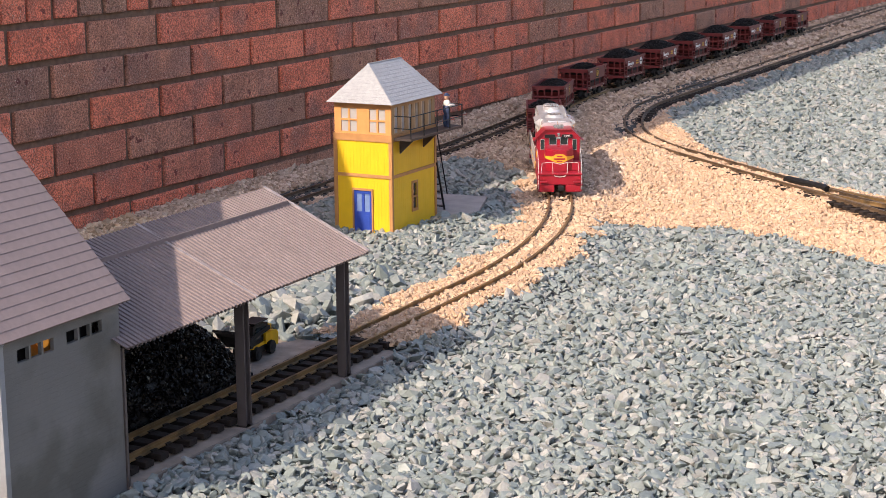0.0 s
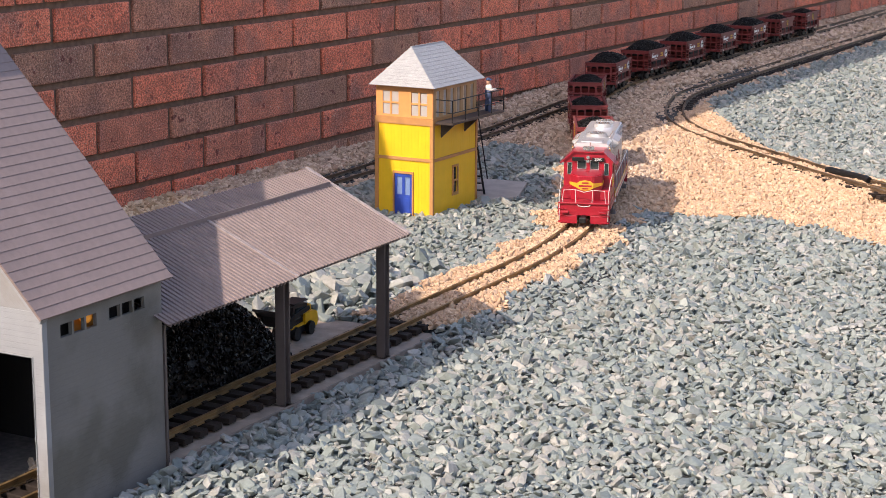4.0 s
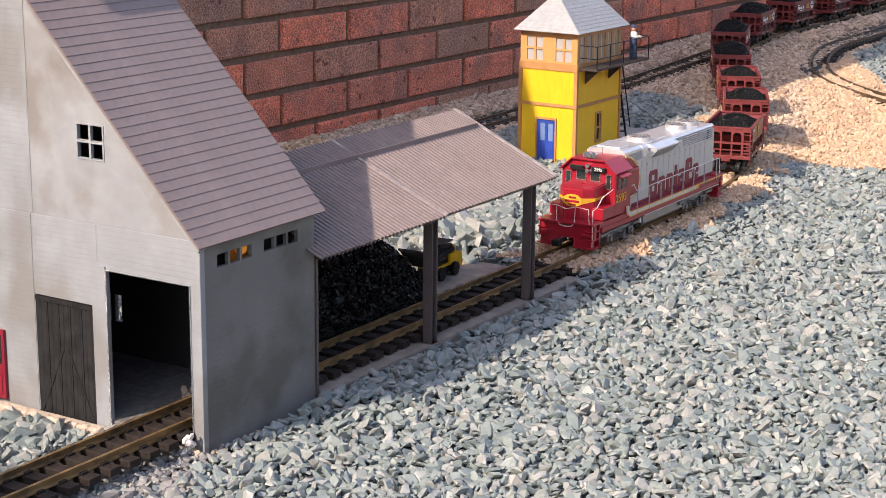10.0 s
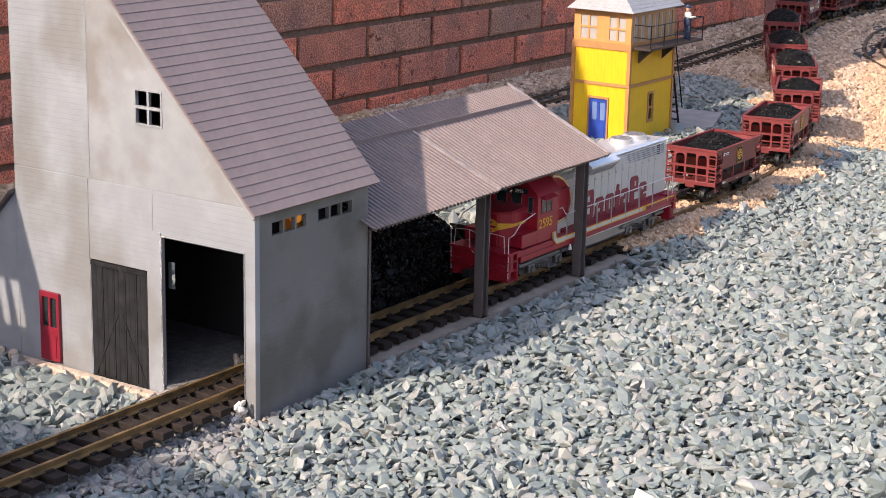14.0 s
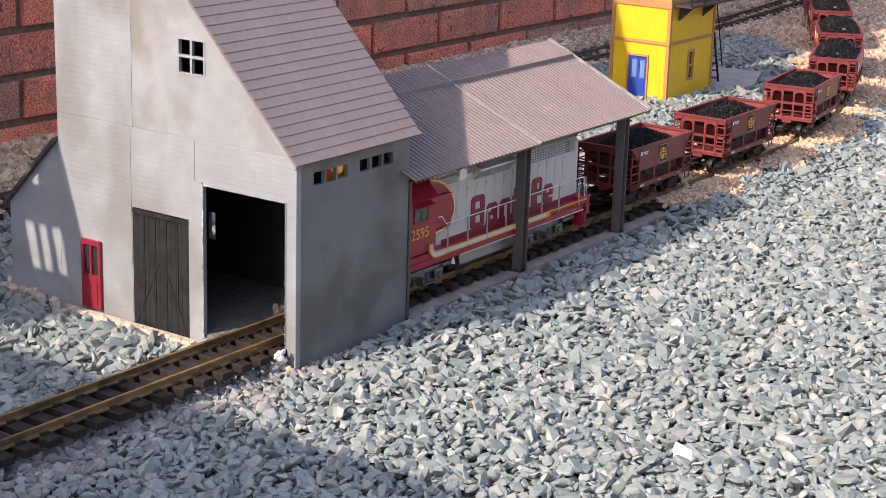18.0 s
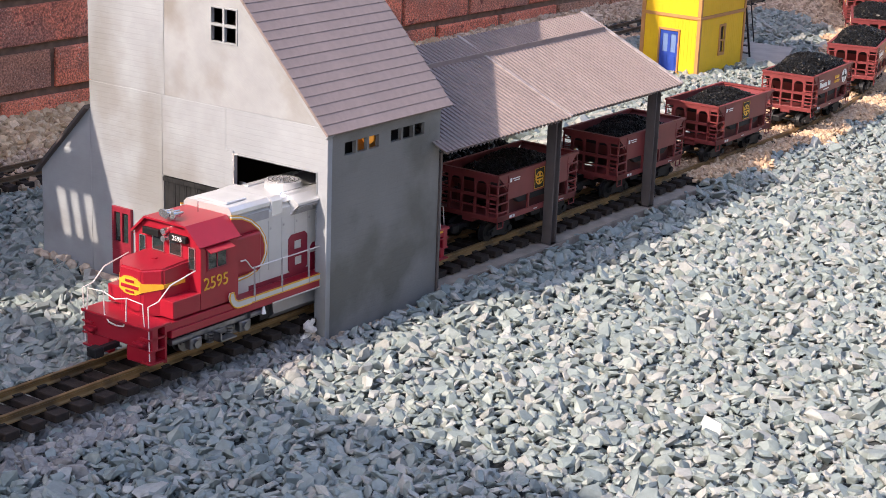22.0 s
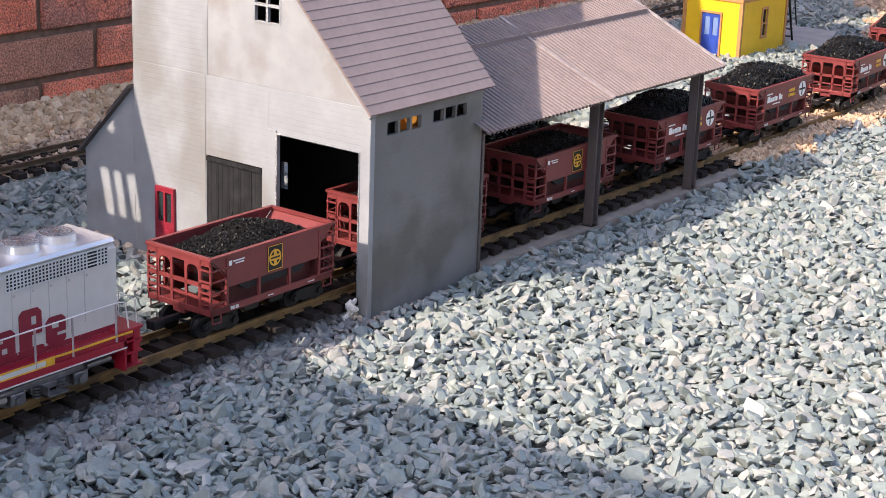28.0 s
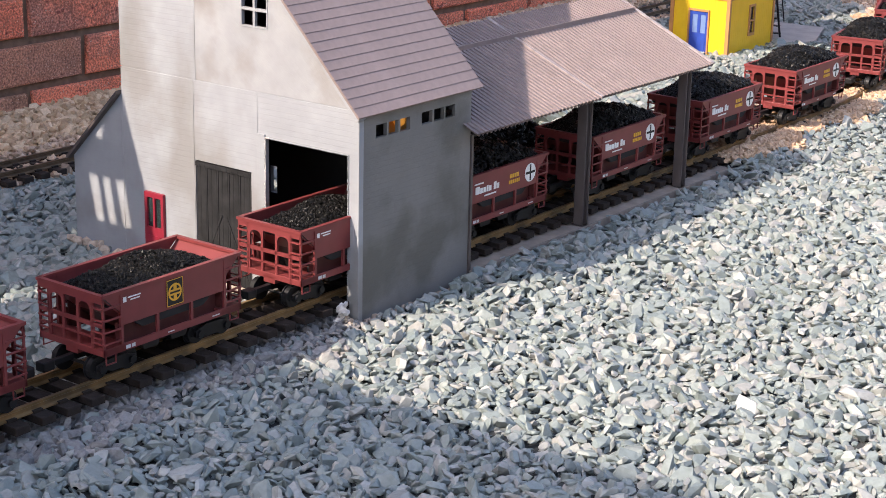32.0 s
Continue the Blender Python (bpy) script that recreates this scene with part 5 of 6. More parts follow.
def bars(bm, rects, d=0.0005):
    for x0, x1, y0, y1 in rects:
        box(bm, x0, x1, y0, y1, 0.0, d)
    return bm


def ring_disc(bm, r0, r1, z0, z1, seg=28, c=(0, 0)):
    an = [2 * math.pi * i / seg for i in range(seg)]
    def ring(r, z):
        return [bm.verts.new((c[0] + r * math.cos(a), c[1] + r * math.sin(a), z)) for a in an]
    if r0 <= 0:
        lo, hi = ring(r1, z0), ring(r1, z1)
        bm.faces.new(hi)
        bm.faces.new(lo[::-1])
        for i in range(seg):
            bm.faces.new((lo[i], lo[(i + 1) % seg], hi[(i + 1) % seg], hi[i]))
        return bm
    a, b, c_, d = ring(r1, z0), ring(r1, z1), ring(r0, z1), ring(r0, z0)
    for i in range(seg):
        j = (i + 1) % seg
        for p, q in ((a, b), (b, c_), (c_, d), (d, a)):
            bm.faces.new((p[i], p[j], q[j], q[i]))
    return bm


WHEEL_R = 0.0112


def wheelset(parent, x, material=None):
    """An axle with two flanged wheels, with a hole pattern that shows the turning."""
    bm = bmesh.new()
    cyl(bm, (0, 0, 0), "y", 0.0016, 0.056, 8)
    for s in (1, -1):
        cyl(bm, (0, s * 0.0235, 0), "y", WHEEL_R, 0.006, 24)
        cyl(bm, (0, s * 0.0200, 0), "y", WHEEL_R + 0.0016, 0.0012, 24)
        cyl(bm, (0, s * 0.0270, 0), "y", 0.0036, 0.0014, 10)
        for k in range(4):
            a = k * math.pi / 2
            cyl(bm, (0.0068 * math.cos(a), s * 0.0268, 0.0068 * math.sin(a)), "y", 0.0014, 0.0006, 6)
    return part("wheelset", bm, material or BLACK, parent, at=Matrix.Translation((x, 0, WHEEL_R)))


WHEELS = []


# ---- locomotive ----
def hood_profile(hw, z0, z1, ch):
    return [(-hw, z0), (hw, z0), (hw, z1 - ch), (hw - ch, z1), (-hw + ch, z1), (-hw, z1 - ch)]


FLANK = [(-0.0290, 0.0300, 0.0425, [(0.34, 0.72, 0.18, 0.40), (0.30, 0.68, 0.60, 0.82)], False), (0.0060, 0.0245, 0.0270, [(0.36, 0.64, 0.22, 0.42), (0.0, 0.46, 0.60, 0.74)], True),
         (0.0360, 0.0245, 0.0270, [(0.40, 0.60, 0.0, 0.68)], True), (0.0655, 0.0135, 0.0370, [(0.0, 0.22, 0.74, 1.0), (0.78, 1.0, 0.74, 1.0)], True),
         (0.0825, 0.0230, 0.0270, [(0.36, 0.64, 0.22, 0.42), (0.0, 0.46, 0.60, 0.74)], True), (0.1105, 0.0250, 0.0405, [(0.52, 0.78, 0.62, 0.82), (0.55, 1.0, 0.12, 0.40)], True),
         (0.1400, 0.0225, 0.0270, [(0.30, 0.66, 0.58, 0.76), (0.56, 1.0, 0.30, 0.42)], False)]


def build_loco():
    t = thing("locomotive", "red and silver model diesel locomotive with maroon lettered sides", "locomotive")
    ZF0, ZF1 = 0.0285, 0.0445
    # frame and walkways
    fr = bmesh.new()
    box(fr, -0.214, 0.224, -0.0465, 0.0465, 0.0365, ZF1, 0.0008)
    box(fr, -0.205, 0.215, -0.0475, 0.0475, ZF0, 0.0365, 0.0006)
    part("frame", fr, LOCO_RED, t)
    for s in (-1, 1):
        y0, y1 = sorted((s * 0.0475, s * 0.0484))
        part("stripe", B(-0.100, 0.138, y0, y1, 0.0429, 0.0443), GOLD, t)
        part("stripe", B(-0.100, 0.128, y0, y1, 0.0384, 0.0428), LOCO_WHITE, t)
        part("stripe", B(-0.100, 0.138, y0, y1, 0.0369, 0.0383), GOLD, t)
        part("stripe", B(0.1285, 0.138, y0, y1, 0.0384, 0.0428), GOLD, t)
        part("stripe", B(0.1385, 0.222, y0, y1, 0.0422, 0.0441), GOLD, t)
        part("stripe", B(-0.068, 0.215, y0, y1, 0.0285, 0.0297), LOCO_WHITE, t)
    # pilots with steps, at both ends
    for s in (-1, 1):
        p = bmesh.new()
        xa, xb = sorted((s * 0.2235, s * 0.232))
        box(p, xa, xb, -0.0475, 0.0475, 0.0215, 0.0455, 0.0012)
        box(p, xa, xb, -0.044, -0.012, 0.006, 0.0215, 0.0012)
        box(p, xa, xb, 0.012, 0.044, 0.006, 0.0215, 0.0012)
        xa, xb = sorted((s * 0.205, s * 0.236))
        box(p, xa, xb, -0.0475, 0.0475, 0.0435, 0.0465, 0.0008)
        pil = part("pilot", p, LOCO_RED, t)
        for sy in (-1, 1):
            st = bmesh.new()
            ya, yb = sorted((sy * 0.033, sy * 0.0475))
            for z in (0.008, 0.021, 0.033):
                xa, xb = sorted((s * 0.213, s * 0.2345))
                box(st, xa, xb, ya, yb, z, z + 0.0016)
            xa, xb = sorted((s * 0.212, s * 0.2145))
            box(st, xa, xb, ya, yb, 0.006, 0.044)
            part("step", st, LOCO_RED, pil)
            xa, xb = sorted((s * 0.232, s * 0.239))
            ya, yb = sorted((sy * 0.028, sy * 0.042))
            part("footboard", B(xa, xb, ya, yb, 0.0265, 0.0300, 0.0006), LOCO_RED, pil)
        c = bmesh.new()
        xa, xb = sorted((s * 0.232, s * 0.262))
        box(c, xa, xb, -0.0035, 0.0035, 0.017, 0.0225, 0.0008)
        xa, xb = sorted((s * 0.256, s * 0.268))
        box(c, xa, xb, -0.0075, 0.0055, 0.0145, 0.0245, 0.0015)
        part("coupler", c, BLACK, t)
    # low nose
    nose = bmesh.new()
    plan = [(-0.1700, -0.0300), (-0.1985, -0.0300), (-0.2135, -0.0150), (-0.2135, 0.0150), (-0.1985, 0.0300), (-0.1700, 0.0300)]
    low = [nose.verts.new((x, y, 0.0465)) for x, y in plan]
    top = [nose.verts.new((x, y, 0.0965 + (x + 0.170) * 0.075)) for x, y in plan]
    nose.faces.new(low[::-1])
    nose.faces.new(top)
    for k in range(6):
        nose.faces.new((low[k], low[(k + 1) % 6], top[(k + 1) % 6], top[k]))
    bmesh.ops.recalc_face_normals(nose, faces=nose.faces)
    bmesh.ops.bevel(nose, geom=[e for e in nose.edges if min(v.co.x for v in e.verts) < -0.18 and max(v.co.z for v in e.verts) > 0.08], offset=0.0020, segments=3, affect="EDGES")
    part("nose", nose, LOCO_RED, t, smooth=False)
    part("sand_hatch", cyl(bmesh.new(), (-0.190, 0, 0.0958), "z", 0.0032, 0.0016, 12), LOCO_RED, t)
    em = bmesh.new()
    prism(em, [(-0.0148, 0.0795), (-0.0090, 0.0835), (0.0, 0.0848), (0.0090, 0.0835), (0.0148, 0.0795), (0.0148, 0.0700), (0.0080, 0.0665), (0.0, 0.0655), (-0.0080, 0.0665), (-0.0148, 0.0700)], "x", -0.2144, -0.2130)
    badge = part("nose_emblem", em, GOLD, t, "yellow winged nose emblem")
    part("emblem_bar", bars_x([(-0.0120, 0.0120, 0.0725, 0.0758), (-0.0060, 0.0060, 0.0785, 0.0812), (-0.0060, 0.0060, 0.0680, 0.0702)], -0.2151, -0.2143), LOCO_RED, badge)
    for s in (-1, 1):
        # wings folded round the chamfered corners, drawn out into a stripe
        wing = bmesh.new()
        near_edge = [wing.verts.new((x, s * y, z)) for x, y, z in ((-0.2144, 0.0146, 0.0795), (-0.2144, 0.0146, 0.0700), (-0.2130, 0.0140, 0.0700), (-0.2130, 0.0140, 0.0795))]
        far_edge = [wing.verts.new((x, s * y, z)) for x, y, z in ((-0.1990, 0.0307, 0.0788), (-0.1990, 0.0307, 0.0742), (-0.1985, 0.0297, 0.0742), (-0.1985, 0.0297, 0.0788))]
        wing.faces.new(near_edge)
        wing.faces.new(far_edge[::-1])
        for k in range(4):
            wing.faces.new((near_edge[k], far_edge[k], far_edge[(k + 1) % 4], near_edge[(k + 1) % 4]))
        bmesh.ops.recalc_face_normals(wing, faces=wing.faces)
        part("emblem_wing", wing, GOLD, badge)
        ya, yb = sorted((s * 0.0298, s * 0.0307))
        part("nose_stripe", B(-0.1988, -0.178, ya, yb, 0.0745, 0.0785), GOLD, t)
    # cab: chamfered roof, angled upper front
    cab = bmesh.new()
    prism(cab, [(-0.0455, 0.0465), (0.0455, 0.0465), (0.0455, 0.1120), (0.0275, 0.1285), (-0.0275, 0.1285), (-0.0455, 0.1120)], "x", -0.1715, -0.1175)
    part("cab", cab, LOCO_RED, t)
    roof = bmesh.new()
    prism(roof, [(0.0470, 0.1108), (0.0480, 0.1124), (0.0285, 0.1308), (-0.0285, 0.1308), (-0.0480, 0.1124), (-0.0470, 0.1108), (-0.0278, 0.1288), (0.0278, 0.1288)], "x", -0.1760, -0.1160)
    part("cab_roof", roof, LOCO_RED, t)
    for s in (-1, 1):
        # windscreens with pale gaskets, and the tall corner lights
        y0, y1 = sorted((s * 0.0035, s * 0.0205))
        w = part("window_gasket", frame_x(-0.1728, -0.1715, y0, y1, 0.0970, 0.1145, 0.0011), STEEL, t)
        part("windscreen", B(-0.1722, -0.1716, y0 + 0.001, y1 - 0.001, 0.0980, 0.1135), GLASS, w)
        y0, y1 = sorted((s * 0.0300, s * 0.0390))
        w = part("window_gasket", frame_x(-0.1728, -0.1715, y0, y1, 0.0865, 0.1095, 0.0011), STEEL, t)
        part("door_light", B(-0.1722, -0.1716, y0 + 0.001, y1 - 0.001, 0.0875, 0.1085), GLASS, w)
        y0, y1 = sorted((s * 0.0455, s * 0.0465))
        w = part("side_window", panel(bmesh.new(), "y", y0, y1 - y0, -0.1630, -0.1345, 0.0855, 0.1065, [(-0.1615, -0.1495, 0.0870, 0.1050), (-0.1480, -0.1360, 0.0870, 0.1050)]), MAROON, t)
        part("pane", B(-0.1617, -0.1358, min(s * 0.0456, s * 0.0460), max(s * 0.0456, s * 0.0460), 0.0868, 0.1052), GLASS, w)
        aw = bmesh.new()
        prism(aw, [(s * 0.0460, 0.1100), (s * 0.0545, 0.1065), (s * 0.0545, 0.1057), (s * 0.0460, 0.1088)], "x", -0.1660, -0.1310)
        part("awning", aw, LOCO_RED, t)
        words("2595", 0.0180, GOLD, side_face(-0.1500, 0.0715, s * 0.0459, s), t, "cab_number", spacing=1.0)
        # number boards
        y0, y1 = sorted((s * 0.0075, s * 0.0300))
        nb = part("number_board", B(-0.1770, -0.1725, y0, y1, 0.1128, 0.1198, 0.0006), BLACK, t)
        if s < 0:
            words("2595", 0.0068, WHITE, Matrix.Translation((-0.1773, s * 0.0187, 0.1163)) @ Matrix.Rotation(radians(-90), 4, "Z") @ Matrix.Rotation(radians(90), 4, "X"), nb, "board_number", 0.0002)
        # cab-side handrail and steps block
        part("sub_cab", B(-0.2010, -0.1718, *sorted((s * 0.0270, s * 0.0455)), 0.0465, 0.0645, 0.0008), LOCO_RED, t)
    horn = bmesh.new()
    for dy, ln in ((-0.007, 0.012), (0.0, 0.016), (0.007, 0.012)):
        cyl(horn, (-0.164, dy, 0.1372), "x", 0.0028, ln * 1.2, 12, 0.0014)
        cyl(horn, (-0.164 - ln * 0.6, dy, 0.1372), "x", 0.0042, 0.0018, 14)
    box(horn, -0.164, -0.161, -0.0085, 0.0085, 0.1340, 0.1362)
    box(horn, -0.164, -0.161, -0.0020, 0.0020, 0.1306, 0.1342)
    part("horn", horn, STEEL, t)
    part("headlight", cyl(cyl(bmesh.new(), (-0.1752, 0.0, 0.1130), "x", 0.0032, 0.006, 14), (-0.1752, 0.0, 0.1205), "x", 0.0032, 0.006, 14), STEEL, t)
    part("aerial", rod(bmesh.new(), [(-0.128, 0.0, 0.1308), (-0.128, 0.0, 0.1420)], 0.0007, 5), STEEL, t)
    # long hood: red warbonnet curve, silver-white body
    part("hood", prism(bmesh.new(), hood_profile(0.0345, 0.0446, 0.1290, 0.006), "x", -0.0725, 0.2155), LOCO_WHITE, t)
    part("hood_front", prism(bmesh.new(), hood_profile(0.0345, 0.0446, 0.1290, 0.006), "x", -0.1175, -0.0730), LOCO_WHITE, t)
    for s in (-1, 1):
        curve = [(-0.1173, 0.0640), (-0.1060, 0.0632), (-0.0920, 0.0640), (-0.0800, 0.0672), (-0.0710, 0.0735), (-0.0668, 0.0810), (-0.0666, 0.0890), (-0.0695, 0.0985), (-0.0770, 0.1090), (-0.0880, 0.1180), (-0.1010, 0.1240), (-0.1173, 0.1272)]
        part("warbonnet", prism(bmesh.new(), curve, "y", *sorted((s * 0.0345, s * 0.0353))), LOCO_RED, t)
        for grow, r, mm in ((0.0004, 0.0008, GOLD), (0.0020, 0.0009, WHITE), (0.0036, 0.0008, GOLD)):
            pts = [Vector((-0.0950 + (u + 0.0950) * (1 + grow / 0.028) if u > -0.11 else u, s * 0.0352, 0.0940 + (v - 0.0940) * (1 + grow / 0.032))) for u, v in curve]
            part("warbonnet_edge", rod(bmesh.new(), pts, r, 5), mm, t)
        part("equipment_cabinet", B(-0.1168, -0.0760, *sorted((s * 0.0354, s * 0.0400)), 0.0665, 0.1085, 0.0030), LOCO_RED, t)
        arc = [math.pi * (1.5 - 0.5 * k / 8) for k in range(9)]
        outer = [(-0.1180 + 0.0146 * math.cos(a), 0.0515 + 0.0146 * math.sin(a)) for a in arc]
        inner = [(-0.1180 + 0.0074 * math.cos(a), 0.0515 + 0.0074 * math.sin(a)) for a in arc]
        hook = [(-0.100, 0.0369), *outer, (-0.1314, 0.0550), (-0.1266, 0.0550), *inner[::-1], (-0.100, 0.0441)]
        part("sill_flourish", prism(bmesh.new(), hook, "y", *sorted((s * 0.0462, s * 0.0482))), LOCO_WHITE, t)
        part("flourish_rim", rod(bmesh.new(), [(u, s * 0.0482, v) for u, v in hook], 0.0008, 5), GOLD, t)
        ya, yb = sorted((s * 0.0345, s * 0.0350))
        part("maroon_band", B(-0.090, 0.2155, ya, yb, 0.0450, 0.0500), MAROON, t)
        part("inset_panel", B(-0.1140, -0.0600, *sorted((s * 0.0345, s * 0.0349)), 0.1170, 0.1262), PANEL_GREY, t)
        # heavy slotted blocks along the flank, in place of the maker's lettering
        for x, w, h, slots, feet in FLANK:
            bm = bmesh.new()
            x0, x1, z0, z1, c = x, x + w, 0.0488, 0.0488 + h, 0.0042
            y0 = min(s * 0.0348, s * 0.0356)
            cuts = [((a, 0, b), (u, 0, v)) for a, b, u, v in ((x0 + c, z0, -1, -1), (x1 - c, z0, 1, -1), (x0 + c, z1, -1, 1), (x1 - c, z1, 1, 1))]
            panel(bm, "y", y0, 0.0008, x0, x1, z0, z1, [(x0 + a * w, x0 + b * w, z0 + p * h, z0 + q * h) for a, b, p, q in slots], cuts[2:] if feet else cuts)
            if feet:
                box(bm, x0 - 0.0016, x1 + 0.0016, y0 + s * 0.0003, y0 + 0.0008 + s * 0.0003, z0 - 0.0004, z0 + 0.0042)
            part("flank_block", bm, MAROON, t, "broad maroon lettering block")
        # door seams and latches on the hood side
        lt = bmesh.new()
        for k in range(13):
            xx = -0.060 + 0.0205 * k
            box(lt, xx, xx + 0.0004, *sorted((s * 0.0345, s * 0.0349)), 0.061, 0.1135)
            box(lt, xx + 0.002, xx + 0.0038, *sorted((s * 0.0345, s * 0.0354)), 0.1040, 0.1062)
        part("door_seam", lt, SEAM_GREY, t)
        gr = bmesh.new()
        box(gr, 0.098, 0.205, *sorted((s * 0.0345, s * 0.0348)), 0.1105, 0.1265)
        part("grille_backing", gr, BLACK, t)
        gg = bmesh.new()
        for k in range(28):
            xx = 0.098 + k * 0.107 / 27
            box(gg, xx - 0.0006, xx + 0.0006, *sorted((s * 0.0348, s * 0.0355)), 0.1105, 0.1265)
        for k in range(6):
            z = 0.1105 + k * 0.0032
            box(gg, 0.098, 0.205, *sorted((s * 0.0348, s * 0.0356)), z - 0.0005, z + 0.0005)
        part("grille", gg, FRAME_GREY, t)
        # flared air intake near the middle
        fl = bmesh.new()
        prism(fl, [(s * 0.0345, 0.1130), (s * 0.0455, 0.1252), (s * 0.0455, 0.1275), (s * 0.0335, 0.1340), (s * 0.0250, 0.1345)], "x", -0.026, 0.056)
        part("intake_flare", fl, LOCO_SILVER, t)
        for k in range(5):
            u = (k + 0.6) / 5.4
            y, z = s * (0.0345 + 0.011 * u), 0.1130 + 0.0122 * u
            part("louvre", B(-0.0225, 0.0525, *sorted((y, y + s * 0.0011)), z - 0.0011, z - 0.0003), PANEL_GREY, t)
    # roof blocks, fans and hatches in silver
    part("roof_block", prism(bmesh.new(), hood_profile(0.0330, 0.1292, 0.1375, 0.004), "x", -0.1150, -0.0560), LOCO_SILVER, t)
    part("roof_hatch", B(-0.108, -0.078, -0.020, 0.020, 0.1377, 0.1400, 0.0008), LOCO_SILVER, t)
    part("blower_hump", prism(bmesh.new(), hood_profile(0.0352, 0.1180, 0.1375, 0.004), "x", -0.0555, -0.0400), LOCO_SILVER, t)
    part("roof_deck", prism(bmesh.new(), hood_profile(0.0338, 0.1290, 0.1325, 0.003), "x", -0.0395, 0.2150), LOCO_SILVER, t)
    for x, r, h in ((0.002, 0.021, 0.0075), (0.142, 0.0185, 0.0070), (0.184, 0.0185, 0.0070)):
        f = part("roof_fan", cyl(bmesh.new(), (0, 0, 0.1325 + h / 2), "z", r, h, 28, r * 0.94), LOCO_SILVER, t, at=Matrix.Translation((x, 0, 0)))
        part("fan_well", cyl(bmesh.new(), (0, 0, 0.1325 + h), "z", r * 0.84, 0.0006, 28), PANEL_GREY, f)
        for k in range(4):
            part("guard_ring", ring_disc(bmesh.new(), r * (0.15 + 0.2 * k), r * (0.20 + 0.2 * k), 0.1329 + h, 0.1329 + h + 0.0008, 20), STEEL, f)
        for k in range(8):
            a = math.pi * k / 8
            dx, dy = r * 0.86 * math.cos(a), r * 0.86 * math.sin(a)
            part("guard_bar", rod(bmesh.new(), [(-dx, -dy, 0.1335 + h), (dx, dy, 0.1335 + h)], 0.0004, 4), STEEL, f)
    part("roof_rail", rod(bmesh.new(), [(-0.036, -0.028, 0.1335), (-0.034, -0.028, 0.1375), (0.05, -0.028, 0.1375), (0.052, -0.028, 0.1335)], 0.0007, 5), STEEL, t)
    part("hood_end", B(0.2156, 0.2185, -0.030, 0.030, 0.0446, 0.1250, 0.002), LOCO_WHITE, t)
    # tank, trucks and wheels
    tank = bmesh.new()
    prism(tank, [(-0.030, 0.0285), (-0.039, 0.0235), (-0.041, 0.0130), (-0.034, 0.0060), (0.034, 0.0060), (0.041, 0.0130), (0.039, 0.0235), (0.030, 0.0285)], "x", -0.058, 0.090)
    part("fuel_tank", tank, TANK, t)
    part("battery_box", B(-0.074, -0.0585, -0.036, 0.036, 0.008, 0.0284, 0.001), BLACK, t)
    for xc in (-0.138, 0.138):
        tr = thing_part("truck", t, "grey cast truck")
        for s in (-1, 1):
            f = bmesh.new()
            y0, y1 = sorted((s * 0.0335, s * 0.0385))
            box(f, xc - 0.058, xc + 0.058, y0, y1, 0.0165, 0.0225, 0.0012)
            box(f, xc - 0.020, xc + 0.020, y0, y1 + 0.0 if s < 0 else y1, 0.0100, 0.0170, 0.0012)
            for dx in (-0.036, 0.036):
                box(f, xc + dx - 0.0085, xc + dx + 0.0085, *sorted((s * 0.0335, s * 0.0415)), 0.0060, 0.0180, 0.0015)
                cyl(f, (xc + dx, s * 0.0425, 0.0112), "y", 0.0045, 0.003, 12)
            for dx in (-0.014, 0.014):
                for k in range(4):
                    cyl(f, (xc + dx, s * 0.0385, 0.0075 + k * 0.0028), "z", 0.0042, 0.0016, 10)
            cyl(f, (xc - 0.052, s * 0.0395, 0.0210), "x", 0.0036, 0.020, 12)
            cyl(f, (xc + 0.052, s * 0.0395, 0.0210), "x", 0.0036, 0.020, 12)
            part("side_frame", f, GREYMETAL, tr)
            sl = bmesh.new()
            box(sl, xc - 0.012, xc + 0.012, *sorted((s * 0.0420, s * 0.0520)), 0.0085, 0.0100)
            box(sl, xc - 0.012, xc - 0.010, *sorted((s * 0.0385, s * 0.0520)), 0.0085, 0.0180)
            part("step", sl, GREYMETAL, tr)
        part("bolster", B(xc - 0.045, xc + 0.045, -0.030, 0.030, 0.0140, 0.0284), BLACK, tr)
        for dx in (-0.036, 0.036):
            WHEELS.append(wheelset(t, xc + dx, GREYMETAL))
    # handrails
    for s in (-1, 1):
        hr = bmesh.new()
        zt = 0.0740
        rod(hr, [(-0.1150, s * 0.0465, 0.0850), (-0.1080, s * 0.0470, 0.0850), (-0.0980, s * 0.0470, zt), (0.2050, s * 0.0470, zt + 0.001), (0.2140, s * 0.0470, 0.0735), (0.2180, s * 0.0470, 0.0470)], 0.0008, 5)
        part("handrail", hr, WIRE, t)
        for k in range(8):
            x = -0.095 + k * 0.0425
            part("stanchion", rod(bmesh.new(), [(x, s * 0.0476, 0.0375), (x, s * 0.0472, zt + 0.0008)], 0.0011, 6), STANCHION, t)
        fr = bmesh.new()
        rod(fr, [(-0.2330, s * 0.0450, 0.0120), (-0.2345, s * 0.0455, 0.0680), (-0.2210, s * 0.0455, 0.0700), (-0.2050, s * 0.0460, 0.0830), (-0.1800, s * 0.0465, 0.0900)], 0.0007, 5)
        part("front_handrail", fr, WIRE, t)
